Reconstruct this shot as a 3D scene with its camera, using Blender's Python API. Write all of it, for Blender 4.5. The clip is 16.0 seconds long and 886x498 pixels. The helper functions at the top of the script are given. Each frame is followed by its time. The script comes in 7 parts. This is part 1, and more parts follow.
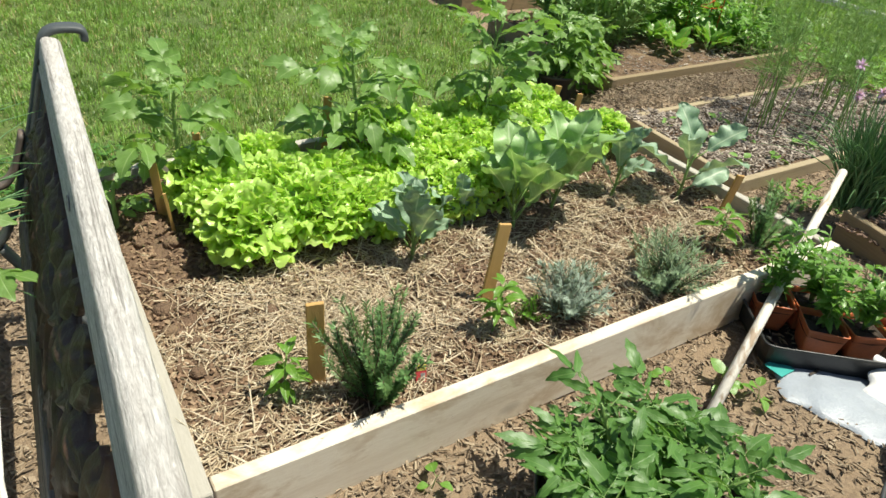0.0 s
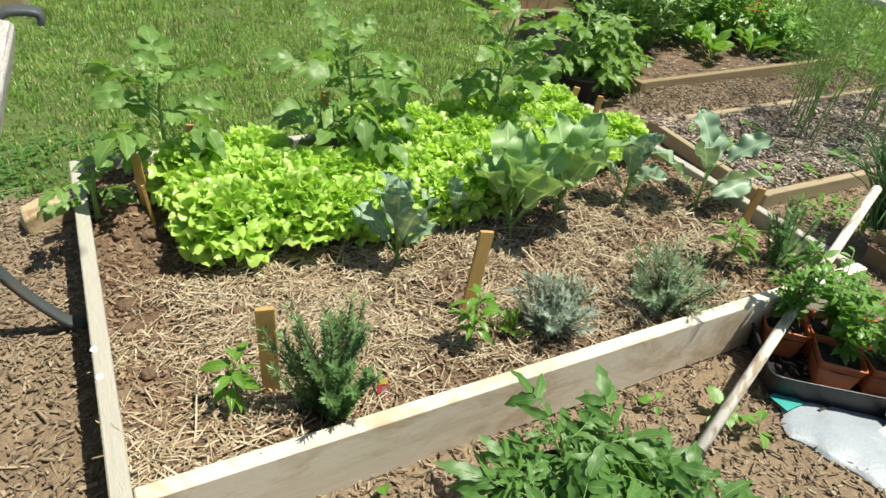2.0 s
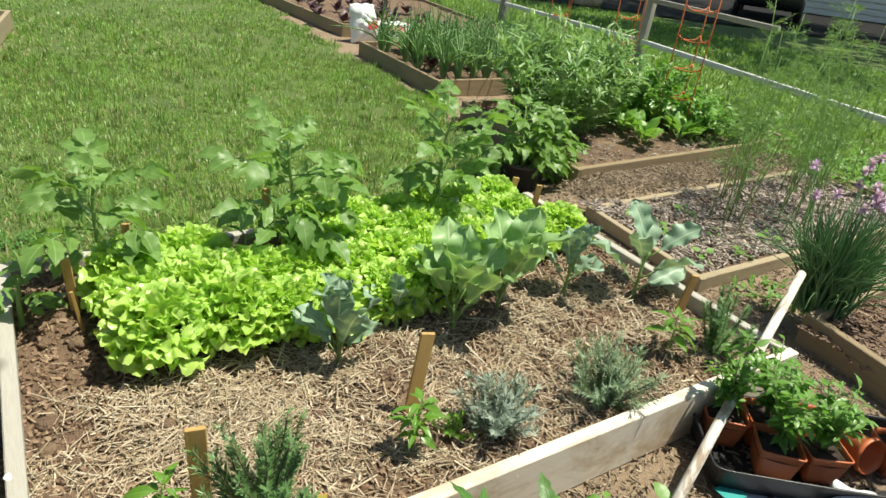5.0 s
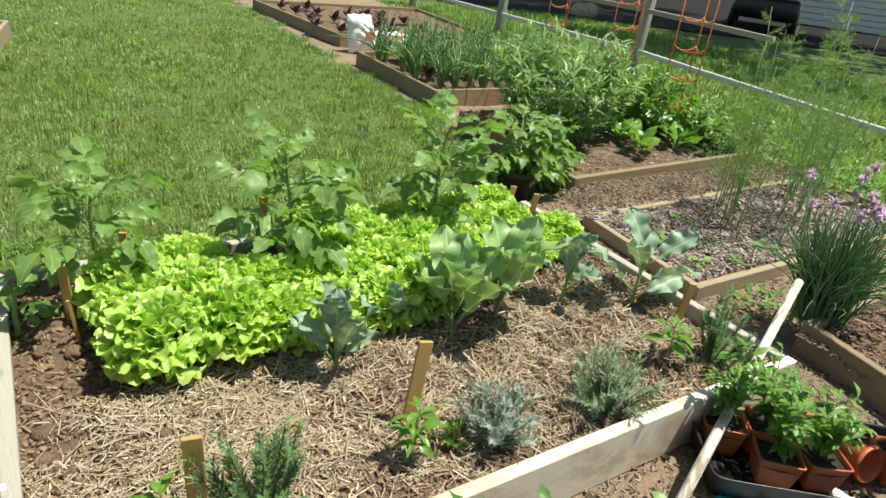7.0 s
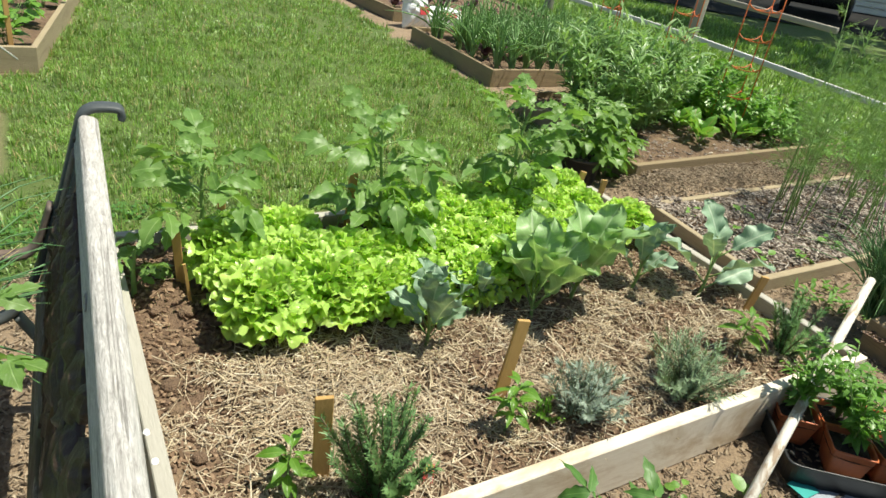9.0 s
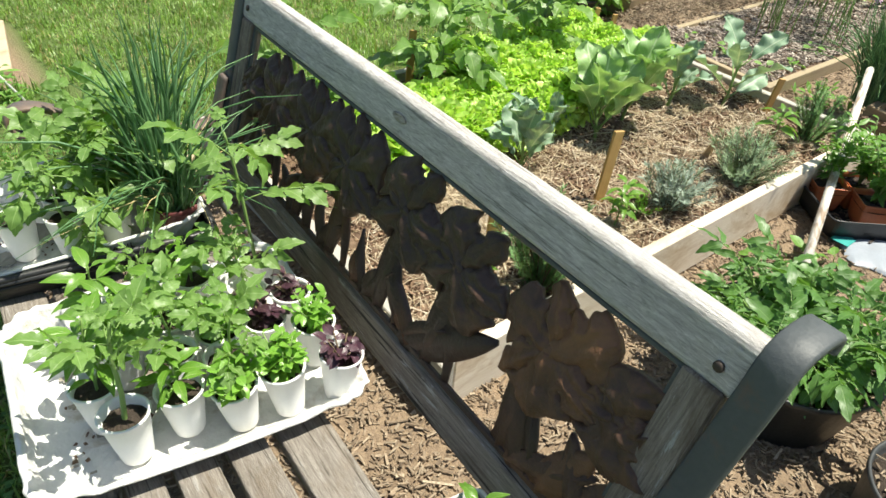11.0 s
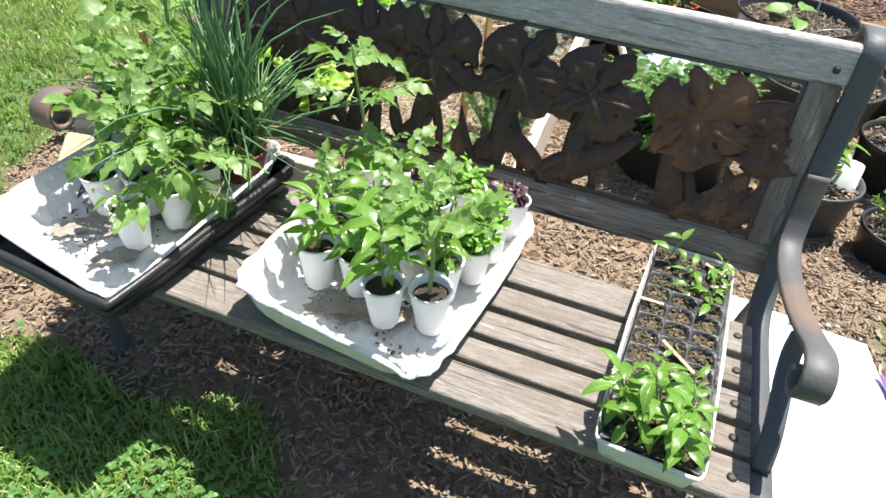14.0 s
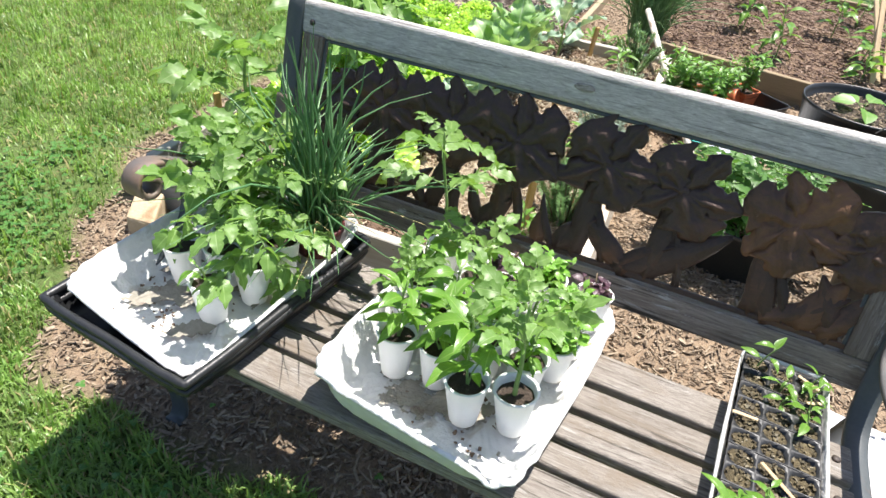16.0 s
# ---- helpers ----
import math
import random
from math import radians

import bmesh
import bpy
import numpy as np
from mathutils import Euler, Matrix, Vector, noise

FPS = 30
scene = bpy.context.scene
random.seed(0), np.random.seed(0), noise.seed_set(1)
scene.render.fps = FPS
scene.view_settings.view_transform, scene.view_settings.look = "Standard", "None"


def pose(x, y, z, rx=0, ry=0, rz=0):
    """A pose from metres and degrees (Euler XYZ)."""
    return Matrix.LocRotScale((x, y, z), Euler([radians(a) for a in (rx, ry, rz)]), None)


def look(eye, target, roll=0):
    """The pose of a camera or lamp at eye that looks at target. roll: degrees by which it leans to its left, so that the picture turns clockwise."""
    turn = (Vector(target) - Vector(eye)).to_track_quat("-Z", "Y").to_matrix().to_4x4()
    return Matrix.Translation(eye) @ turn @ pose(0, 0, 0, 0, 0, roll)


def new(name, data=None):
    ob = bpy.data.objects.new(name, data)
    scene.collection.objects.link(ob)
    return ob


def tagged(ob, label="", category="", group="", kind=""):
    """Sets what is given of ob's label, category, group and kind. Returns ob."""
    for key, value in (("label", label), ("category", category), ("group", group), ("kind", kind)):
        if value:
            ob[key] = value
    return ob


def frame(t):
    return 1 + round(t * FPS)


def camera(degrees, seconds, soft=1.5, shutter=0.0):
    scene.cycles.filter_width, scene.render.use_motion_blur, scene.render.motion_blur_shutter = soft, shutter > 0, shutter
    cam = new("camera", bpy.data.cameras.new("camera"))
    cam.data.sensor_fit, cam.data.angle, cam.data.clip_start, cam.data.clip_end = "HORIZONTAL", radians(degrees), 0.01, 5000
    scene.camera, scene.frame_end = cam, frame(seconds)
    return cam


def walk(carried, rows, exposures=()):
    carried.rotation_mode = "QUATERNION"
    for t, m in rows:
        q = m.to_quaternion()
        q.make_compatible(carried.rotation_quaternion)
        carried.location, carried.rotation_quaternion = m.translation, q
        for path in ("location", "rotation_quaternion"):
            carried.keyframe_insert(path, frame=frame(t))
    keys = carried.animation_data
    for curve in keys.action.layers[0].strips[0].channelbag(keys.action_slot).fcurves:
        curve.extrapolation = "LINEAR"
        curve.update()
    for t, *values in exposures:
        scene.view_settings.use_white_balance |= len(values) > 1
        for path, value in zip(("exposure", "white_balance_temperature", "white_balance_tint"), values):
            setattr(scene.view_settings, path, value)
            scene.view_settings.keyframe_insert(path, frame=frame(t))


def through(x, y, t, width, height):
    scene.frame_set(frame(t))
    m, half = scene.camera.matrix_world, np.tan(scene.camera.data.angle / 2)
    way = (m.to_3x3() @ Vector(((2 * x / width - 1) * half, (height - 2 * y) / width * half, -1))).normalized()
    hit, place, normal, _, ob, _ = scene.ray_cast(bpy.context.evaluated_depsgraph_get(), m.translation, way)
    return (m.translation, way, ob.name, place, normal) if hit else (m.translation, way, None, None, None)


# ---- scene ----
cam = camera(67.7, 16.0, 1.55)
EXPOSURE = 0.63
PATH = [
    (0, (-0.164, -0.86, 1.257), (0.842, 0.502, 0.193), 7.2),
    (0.5, (-0.1, -0.844, 1.241), (0.798, 0.573, 0.152), 7.2),
    (1, (-0.055, -0.84, 1.227), (0.741, 0.631, 0.131), 6.8),
    (1.5, (0.006, -0.862, 1.226), (0.816, 0.606, 0.134), 5.9),
    (2, (0.038, -0.865, 1.235), (0.932, 0.562, 0.156), 7.3),
    (2.5, (0.039, -0.85, 1.254), (0.966, 0.575, 0.202), 7.8),
    (3, (0.021, -0.831, 1.284), (0.95, 0.632, 0.286), 8.5),
    (3.5, (0.007, -0.823, 1.291), (0.915, 0.693, 0.353), 8.4),
    (4, (0.044, -0.839, 1.291), (0.961, 0.685, 0.376), 7.1),
    (4.5, (0.07, -0.841, 1.298), (1.055, 0.65, 0.4), 7.4),
    (5, (0.074, -0.842, 1.302), (1.13, 0.615, 0.43), 7.9),
    (5.2, (0.073, -0.853, 1.305), (1.14, 0.604, 0.445), 7.9),
    (7.3, (0.072, -0.835, 1.297), (1.139, 0.631, 0.453), 8.0),
    (7.5, (0.066, -0.829, 1.298), (1.127, 0.64, 0.451), 8.5),
    (8, (0.04, -0.815, 1.303), (1.079, 0.669, 0.455), 9.1),
    (8.2, (0.021, -0.804, 1.306), (1.041, 0.694, 0.461), 9.4),
    (10.3, (-0.527, -0.79, 1.338), (0.355, 0.614, 0.22), 8.6),
    (10.5, (-0.577, -0.787, 1.313), (0.308, 0.592, 0.166), 6.6),
    (11, (-0.737, -0.767, 1.276), (0.322, 0.429, 0.074), 5.4),
    (11.5, (-0.967, -0.741, 1.265), (0.296, 0.205, 0.036), 6.0),
    (12, (-1.174, -0.664, 1.252), (0.202, 0.131, 0.039), 8.7),
    (12.5, (-1.244, -0.568, 1.229), (0.143, 0.187, 0.001), 6.7),
    (13, (-1.284, -0.475, 1.206), (0.114, 0.161, -0.075), 9.1),
    (13.5, (-1.368, -0.342, 1.194), (0.077, 0.175, -0.088), 8.8),
    (14, (-1.454, -0.244, 1.23), (0.025, 0.165, -0.053), 5.1),
    (14.5, (-1.488, -0.197, 1.237), (0.032, 0.149, -0.015), 7.3),
    (15, (-1.455, -0.179, 1.248), (0.093, 0.176, 0.032), 7.0),
    (15.5, (-1.435, -0.139, 1.253), (0.122, 0.277, 0.068), 7.4),
    (16, (-1.428, -0.12, 1.254), (0.113, 0.411, 0.095), 6.5),
]
walk(cam, [(t, look(eye, target, roll)) for t, eye, target, roll in PATH], [(0.0, EXPOSURE, 6900, 3), (8.2, EXPOSURE, 6900, 2), (10.3, EXPOSURE, 6800, 2), (11.0, EXPOSURE + 0.28, 6850, 5), (11.6, EXPOSURE + 0.62, 6800, 6), (12.4, EXPOSURE + 0.62, 6550, 8), (13.2, EXPOSURE + 0.62, 6450, 11), (16.0, EXPOSURE + 0.60, 6400, 13)])

# ---- sky and sun ----
SUN = Vector((0.335, -0.18, 1.0)).normalized()
world = bpy.data.worlds.new("sky")
scene.world = world
world.use_nodes = True
wn = world.node_tree
sky = wn.nodes.new("ShaderNodeTexSky")
sky.sky_type, sky.sun_disc = "NISHITA", False
sky.sun_elevation = math.asin(SUN.z)
sky.sun_rotation = math.atan2(SUN.x, SUN.y)
wn.links.new(sky.outputs[0], wn.nodes["Background"].inputs[0])
wn.nodes["Background"].inputs[1].default_value = 0.070
sun = new("sun", bpy.data.lights.new("sun", "SUN"))
sun.data.energy, sun.data.angle, sun.data.color = 4.4, radians(0.55), (1.0, 0.955, 0.88)
sun.matrix_world = look(SUN * 30, (0, 0, 0))


# ---- materials ----
def nodes_of(name):
    m = bpy.data.materials.new(name)
    m.use_nodes = True
    nt = m.node_tree
    return m, nt, nt.nodes["Principled BSDF"]


def mix_rgb(nt, fac, a, b, mode="MIX"):
    n = nt.nodes.new("ShaderNodeMix")
    n.data_type, n.blend_type = "RGBA", mode
    for sock, v in ((n.inputs[0], fac), (n.inputs[6], a), (n.inputs[7], b)):
        if isinstance(v, (int, float)):
            sock.default_value = v
        elif isinstance(v, (tuple, list)):
            sock.default_value = (*v, 1)
        else:
            nt.links.new(v, sock)
    return n.outputs[2]


def math_node(nt, op, a, b=0.5, c=None):
    n = nt.nodes.new("ShaderNodeMath")
    n.operation = op
    for sock, v in zip(n.inputs, (a, b, c)):
        if v is None:
            continue
        if isinstance(v, (int, float)):
            sock.default_value = v
        else:
            nt.links.new(v, sock)
    return n.outputs[0]


def ramp(nt, v, lo, hi):
    n = nt.nodes.new("ShaderNodeMapRange")
    n.inputs[1].default_value, n.inputs[2].default_value = lo, hi
    nt.links.new(v, n.inputs[0])
    return n.outputs[0]


def coords(nt, stretch=(1, 1, 1), spread=0.0):
    """Object coordinates, stretched, moved by the object's own random number."""
    tc = nt.nodes.new("ShaderNodeTexCoord")
    mp = nt.nodes.new("ShaderNodeMapping")
    mp.inputs["Scale"].default_value = stretch
    nt.links.new(tc.outputs["Object"], mp.inputs[0])
    if spread:
        oi = nt.nodes.new("ShaderNodeObjectInfo")
        nt.links.new(math_node(nt, "MULTIPLY", oi.outputs["Random"], spread), mp.inputs["Location"])
    return mp.outputs[0]


def noise_tex(nt, vec, scale, detail=4.0, rough=0.55, warp=0.0):
    n = nt.nodes.new("ShaderNodeTexNoise")
    n.inputs["Scale"].default_value, n.inputs["Detail"].default_value = scale, detail
    n.inputs["Roughness"].default_value, n.inputs["Distortion"].default_value = rough, warp
    nt.links.new(vec, n.inputs["Vector"])
    return n.outputs[0]


def bump(nt, bsdf, height, strength, dist=0.01):
    b = nt.nodes.new("ShaderNodeBump")
    b.inputs["Strength"].default_value, b.inputs["Distance"].default_value = strength, dist
    nt.links.new(height, b.inputs["Height"])
    nt.links.new(b.outputs[0], bsdf.inputs["Normal"])


def surface(name, a, b, scale=6.0, stain=None, stain_scale=2.0, fine=60.0, rough=0.7, metal=0.0, relief=0.2,
            stretch=(1, 1, 1), amount=0.5, spread=7.0, stain_at=(0.5, 0.7), dist=0.004):
    """Two colours mixed by a coarse and a fine noise, an optional stain, and a fine relief."""
    m, nt, bsdf = nodes_of(name)
    vec = coords(nt, stretch, spread)
    big = noise_tex(nt, vec, scale, 5, 0.6, 0.4)
    small = noise_tex(nt, vec, fine, 3, 0.6)
    f = math_node(nt, "ADD", math_node(nt, "MULTIPLY", ramp(nt, big, 0.3, 0.7), 1 - amount), math_node(nt, "MULTIPLY", ramp(nt, small, 0.3, 0.7), amount))
    col = mix_rgb(nt, f, a, b)
    if stain:
        col = mix_rgb(nt, ramp(nt, noise_tex(nt, vec, stain_scale, 6, 0.65, 0.6), *stain_at), col, stain)
    nt.links.new(col, bsdf.inputs["Base Color"])
    nt.links.new(math_node(nt, "MULTIPLY_ADD", small, 0.25, rough - 0.12), bsdf.inputs["Roughness"])
    bsdf.inputs["Metallic"].default_value = metal
    bump(nt, bsdf, math_node(nt, "ADD", small, big), relief, dist)
    return m


def wood(name, a, b, dark, scale=5.0, relief=0.5, rough=0.75, knots=True, crack=0.0, fleck=0.0, along=0.08, soiled=None):
    """Boards with the grain along their own x axis."""
    m, nt, bsdf = nodes_of(name)
    vec = coords(nt, (along, 1, 1), 9.0)
    grain = noise_tex(nt, vec, 210, 8, 0.8, 0.8)
    broad = noise_tex(nt, vec, 14, 4, 0.6, 1.0)
    col = mix_rgb(nt, ramp(nt, grain, 0.32, 0.68), a, b)
    col = mix_rgb(nt, ramp(nt, broad, 0.52, 0.88), col, dark)
    if knots:
        v = nt.nodes.new("ShaderNodeTexVoronoi")
        v.inputs["Scale"].default_value = scale
        nt.links.new(coords(nt, (0.55, 1, 1), 9.0), v.inputs["Vector"])
        col = mix_rgb(nt, math_node(nt, "MULTIPLY", ramp(nt, v.outputs["Distance"], 0.10, 0.03), 0.75), col, tuple(c * 0.35 for c in dark))
    if crack:
        c = ramp(nt, noise_tex(nt, coords(nt, (0.035, 1, 1), 5.0), 85, 4, 0.55, 1.2), 0.60, 0.65)
        col = mix_rgb(nt, math_node(nt, "MULTIPLY", c, crack), col, tuple(x * 0.2 for x in dark))
    if fleck:
        w = ramp(nt, noise_tex(nt, coords(nt, (0.12, 1, 1), 3.0), 62, 7, 0.8, 0.6), 0.57, 0.63)
        col = mix_rgb(nt, math_node(nt, "MULTIPLY", w, fleck), col, (0.52, 0.52, 0.50))
    if soiled:
        d = ramp(nt, noise_tex(nt, coords(nt, (0.5, 1, 1), 2.0), 7.0, 6, 0.7, 0.8), 0.50, 0.66)
        col = mix_rgb(nt, math_node(nt, "MULTIPLY", d, 0.75), col, soiled)
    nt.links.new(col, bsdf.inputs["Base Color"])
    bsdf.inputs["Roughness"].default_value = rough
    bump(nt, bsdf, grain, relief, 0.003)
    return m


def leaf_mat(name, a, b, rib=None, rough=0.42, through=0.35, tint=1.7, broad=None, gloss=0.5, relief=0.35, blister=140.0):
    """Leaves: colour differs leaf by leaf and over the blade, a paler midrib and side veins, light shines through."""
    m, nt, bsdf = nodes_of(name)
    geo = nt.nodes.new("ShaderNodeNewGeometry")
    oi = nt.nodes.new("ShaderNodeObjectInfo")
    vec = coords(nt, (1, 1, 1), 5.0)
    patch = noise_tex(nt, vec, 28, 3, 0.6)
    f = math_node(nt, "ADD", math_node(nt, "MULTIPLY", geo.outputs["Random Per Island"], 0.45),
                  math_node(nt, "ADD", math_node(nt, "MULTIPLY", oi.outputs["Random"], 0.25), math_node(nt, "MULTIPLY", ramp(nt, patch, 0.3, 0.7), 0.3)))
    col = mix_rgb(nt, f, a, b)
    if broad:
        col = mix_rgb(nt, math_node(nt, "MULTIPLY", ramp(nt, noise_tex(nt, vec, 1.5, 5, 0.65, 0.5), 0.44, 0.58), 0.6), col, broad)
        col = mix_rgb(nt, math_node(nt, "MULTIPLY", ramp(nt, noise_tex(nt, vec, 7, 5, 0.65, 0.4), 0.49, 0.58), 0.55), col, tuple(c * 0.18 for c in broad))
    height = noise_tex(nt, vec, blister, 3, 0.6)
    if rib:
        uv = nt.nodes.new("ShaderNodeUVMap")
        sx = nt.nodes.new("ShaderNodeSeparateXYZ")
        nt.links.new(uv.outputs[0], sx.inputs[0])
        off = math_node(nt, "ABSOLUTE", math_node(nt, "SUBTRACT", sx.outputs[0], 0.5))
        mid = ramp(nt, off, 0.045, 0.012)
        side = math_node(nt, "SUBTRACT", math_node(nt, "MULTIPLY", sx.outputs[1], 7.0), math_node(nt, "MULTIPLY", off, 5.0))
        side = ramp(nt, math_node(nt, "PINGPONG", side, 0.5), 0.07, 0.0)
        vein = math_node(nt, "MAXIMUM", mid, math_node(nt, "MULTIPLY", side, 0.45))
        col = mix_rgb(nt, math_node(nt, "MULTIPLY", vein, 0.75), col, rib)
        height = math_node(nt, "SUBTRACT", math_node(nt, "MULTIPLY", height, 0.4), vein)
    nt.links.new(col, bsdf.inputs["Base Color"])
    bsdf.inputs["Roughness"].default_value = rough
    bsdf.inputs["Specular IOR Level"].default_value = gloss
    bump(nt, bsdf, height, relief, 0.002 * 140 / blister)
    tr = nt.nodes.new("ShaderNodeBsdfTranslucent")
    nt.links.new(mix_rgb(nt, 1.0, col, (tint, tint * 1.02, tint * 0.55), "MULTIPLY"), tr.inputs[0])
    ms = nt.nodes.new("ShaderNodeMixShader")
    ms.inputs[0].default_value = through
    nt.links.new(bsdf.outputs[0], ms.inputs[1])
    nt.links.new(tr.outputs[0], ms.inputs[2])
    nt.links.new(ms.outputs[0], nt.nodes["Material Output"].inputs[0])
    return m


def chips(name, cols, rough=0.85):
    """Loose pieces, each with a colour of its own."""
    m, nt, bsdf = nodes_of(name)
    geo = nt.nodes.new("ShaderNodeNewGeometry")
    cr = nt.nodes.new("ShaderNodeValToRGB")
    els = cr.color_ramp.elements
    els[0].color, els[1].color = (*cols[0], 1), (*cols[-1], 1)
    for i, c in enumerate(cols[1:-1]):
        els.new((i + 1) / (len(cols) - 1)).color = (*c, 1)
    nt.links.new(geo.outputs["Random Per Island"], cr.inputs[0])
    vec = coords(nt)
    g = noise_tex(nt, vec, 120, 4, 0.6)
    nt.links.new(mix_rgb(nt, math_node(nt, "MULTIPLY", ramp(nt, g, 0.35, 0.7), 0.5), cr.outputs[0], tuple(x * 0.45 for x in cols[0])), bsdf.inputs["Base Color"])
    bsdf.inputs["Roughness"].default_value = rough
    bump(nt, bsdf, g, 0.4, 0.002)
    return m


BENCH_WOOD = wood("weathered_bench_wood", (0.25, 0.228, 0.21), (0.78, 0.755, 0.72), (0.24, 0.20, 0.165), relief=1.0, along=0.15, rough=0.9, knots=False, crack=0.5, fleck=0.55)
DARK_RAIL = wood("dark_flaking_rail", (0.10, 0.074, 0.056), (0.40, 0.35, 0.295), (0.075, 0.050, 0.035), relief=1.0, along=0.06, rough=0.8, knots=False, crack=0.9, fleck=0.8, soiled=(0.10, 0.068, 0.046))
KNOT_WOOD = surface("greyed_knot", (0.26, 0.235, 0.21), (0.46, 0.43, 0.40), 40, (0.16, 0.135, 0.11), 60, 150, 0.9, relief=0.8)
SLAT_WOOD = wood("weathered_slat_wood", (0.11, 0.088, 0.069), (0.375, 0.345, 0.305), (0.11, 0.083, 0.059), relief=1.0, along=0.10, rough=0.85, knots=False, crack=0.75, fleck=0.4, soiled=(0.20, 0.155, 0.11))
PINE = wood("new_pine_board", (0.67, 0.58, 0.46), (0.81, 0.74, 0.63), (0.50, 0.38, 0.25), relief=0.35, rough=0.7, scale=3.2, soiled=(0.46, 0.33, 0.20))
OLD_PINE = wood("aged_pine_board", (0.37, 0.345, 0.295), (0.48, 0.455, 0.40), (0.26, 0.22, 0.17), relief=0.7, rough=0.8, scale=4.0)
HONEY_BOARD = wood("greyed_honey_board", (0.30, 0.235, 0.145), (0.40, 0.325, 0.21), (0.20, 0.15, 0.09), relief=0.5, rough=0.8)
BROWN_BOARD = wood("treated_brown_board", (0.22, 0.165, 0.095), (0.30, 0.225, 0.13), (0.13, 0.095, 0.06), relief=0.5, rough=0.8)
STAKE_WOOD = wood("cedar_stake", (0.44, 0.26, 0.085), (0.53, 0.33, 0.12), (0.34, 0.18, 0.06), relief=0.3, rough=0.7, knots=False)
BAMBOO = wood("split_cane", (0.50, 0.36, 0.20), (0.62, 0.48, 0.30), (0.32, 0.2, 0.1), relief=0.3, knots=False)
POLE_PAINT = surface("peeling_white_pole", (0.62, 0.58, 0.5), (0.75, 0.72, 0.66), 12, (0.36, 0.27, 0.19), 22, 90, 0.65, relief=0.4, stretch=(0.3, 1, 1), stain_at=(0.5, 0.6))
GREY_PAINT = surface("painted_strap_iron", (0.055, 0.065, 0.068), (0.085, 0.095, 0.098), 8, (0.17, 0.075, 0.035), 5, 150, 0.55, 0.0, 0.15, stain_at=(0.58, 0.72))
RUST = surface("rusted_cast_iron", (0.034, 0.020, 0.014), (0.070, 0.038, 0.025), 9, (0.19, 0.080, 0.034), 2.6, 130, 0.50, 0.0, 0.6, stain_at=(0.54, 0.74))
ARM_PAINT = surface("worn_strap_iron", (0.07, 0.075, 0.075), (0.11, 0.105, 0.10), 8, (0.23, 0.14, 0.092), 3.0, 150, 0.55, 0.0, 0.15, stain_at=(0.42, 0.70))
# asphalt with the shade beyond the fence put into its near-black colour
SHADE_ASPHALT = surface("shade_dark_asphalt", (0.012, 0.012, 0.012), (0.022, 0.021, 0.02), 3, (0.035, 0.032, 0.03), 1.0, 40, 0.9, relief=0.5)
SHADE_ASPHALT.node_tree.nodes["Principled BSDF"].inputs["Specular IOR Level"].default_value = 0.1
CAR_PAINT = surface("black_car_paint", (0.010, 0.011, 0.012), (0.014, 0.015, 0.016), 3, rough=0.25, relief=0.02)
SIDING = surface("white_siding", (0.72, 0.72, 0.70), (0.8, 0.8, 0.78), 3, rough=0.6)
ROOF = surface("grey_shingle", (0.10, 0.10, 0.10), (0.16, 0.155, 0.15), 8, rough=0.9)
GLASS = surface("dark_window_glass", (0.01, 0.012, 0.014), (0.015, 0.017, 0.02), 3, rough=0.12, relief=0.0)
IRON_DARK = surface("dark_bolt", (0.02, 0.018, 0.016), (0.06, 0.04, 0.03), 20, rough=0.6)
FOAM = surface("white_foam_cup", (0.80, 0.80, 0.78), (0.86, 0.86, 0.84), 30, (0.62, 0.52, 0.42), 9, 220, 0.55, relief=0.08, stain_at=(0.68, 0.85))
RUST_RED = surface("red_rusted_cast_iron", (0.050, 0.027, 0.017), (0.098, 0.050, 0.030), 9, (0.20, 0.092, 0.042), 5, 130, 0.55, 0.0, 0.6, stain_at=(0.46, 0.66))
PAN = surface("white_pan", (0.64, 0.64, 0.61), (0.76, 0.76, 0.74), 9, (0.50, 0.46, 0.39), 13, 45, 0.40, relief=0.8, stain_at=(0.56, 0.68), dist=0.007)
DRIED_MUD = surface("dried_mud", (0.21, 0.19, 0.15), (0.32, 0.295, 0.245), 26, (0.13, 0.085, 0.055), 20, 130, 0.55, relief=0.5, stain_at=(0.56, 0.66))
BLACK_PLASTIC = surface("black_tray_plastic", (0.014, 0.015, 0.016), (0.028, 0.029, 0.03), 10, (0.07, 0.06, 0.05), 8, 120, 0.4, relief=0.12, stain_at=(0.62, 0.85))
POT_PLASTIC = surface("grey_black_pot_plastic", (0.040, 0.043, 0.045), (0.070, 0.073, 0.075), 9, (0.10, 0.085, 0.07), 6, 120, 0.45, relief=0.12, stain_at=(0.55, 0.8))
TERRA = surface("orange_plastic_pot", (0.52, 0.13, 0.045), (0.60, 0.17, 0.06), 9, (0.35, 0.10, 0.05), 7, 130, 0.45, relief=0.1)
RED_POT = surface("dark_red_pot", (0.085, 0.018, 0.018), (0.12, 0.026, 0.024), 9, rough=0.5)
WHITE_BAG = surface("white_woven_bag", (0.78, 0.78, 0.79), (0.85, 0.85, 0.86), 9, (0.66, 0.65, 0.63), 5, 160, 0.5, relief=0.3)
SILVER_BAG = surface("silvery_bag_film", (0.46, 0.49, 0.50), (0.60, 0.62, 0.63), 9, (0.34, 0.37, 0.38), 6, 160, 0.32, relief=0.4)
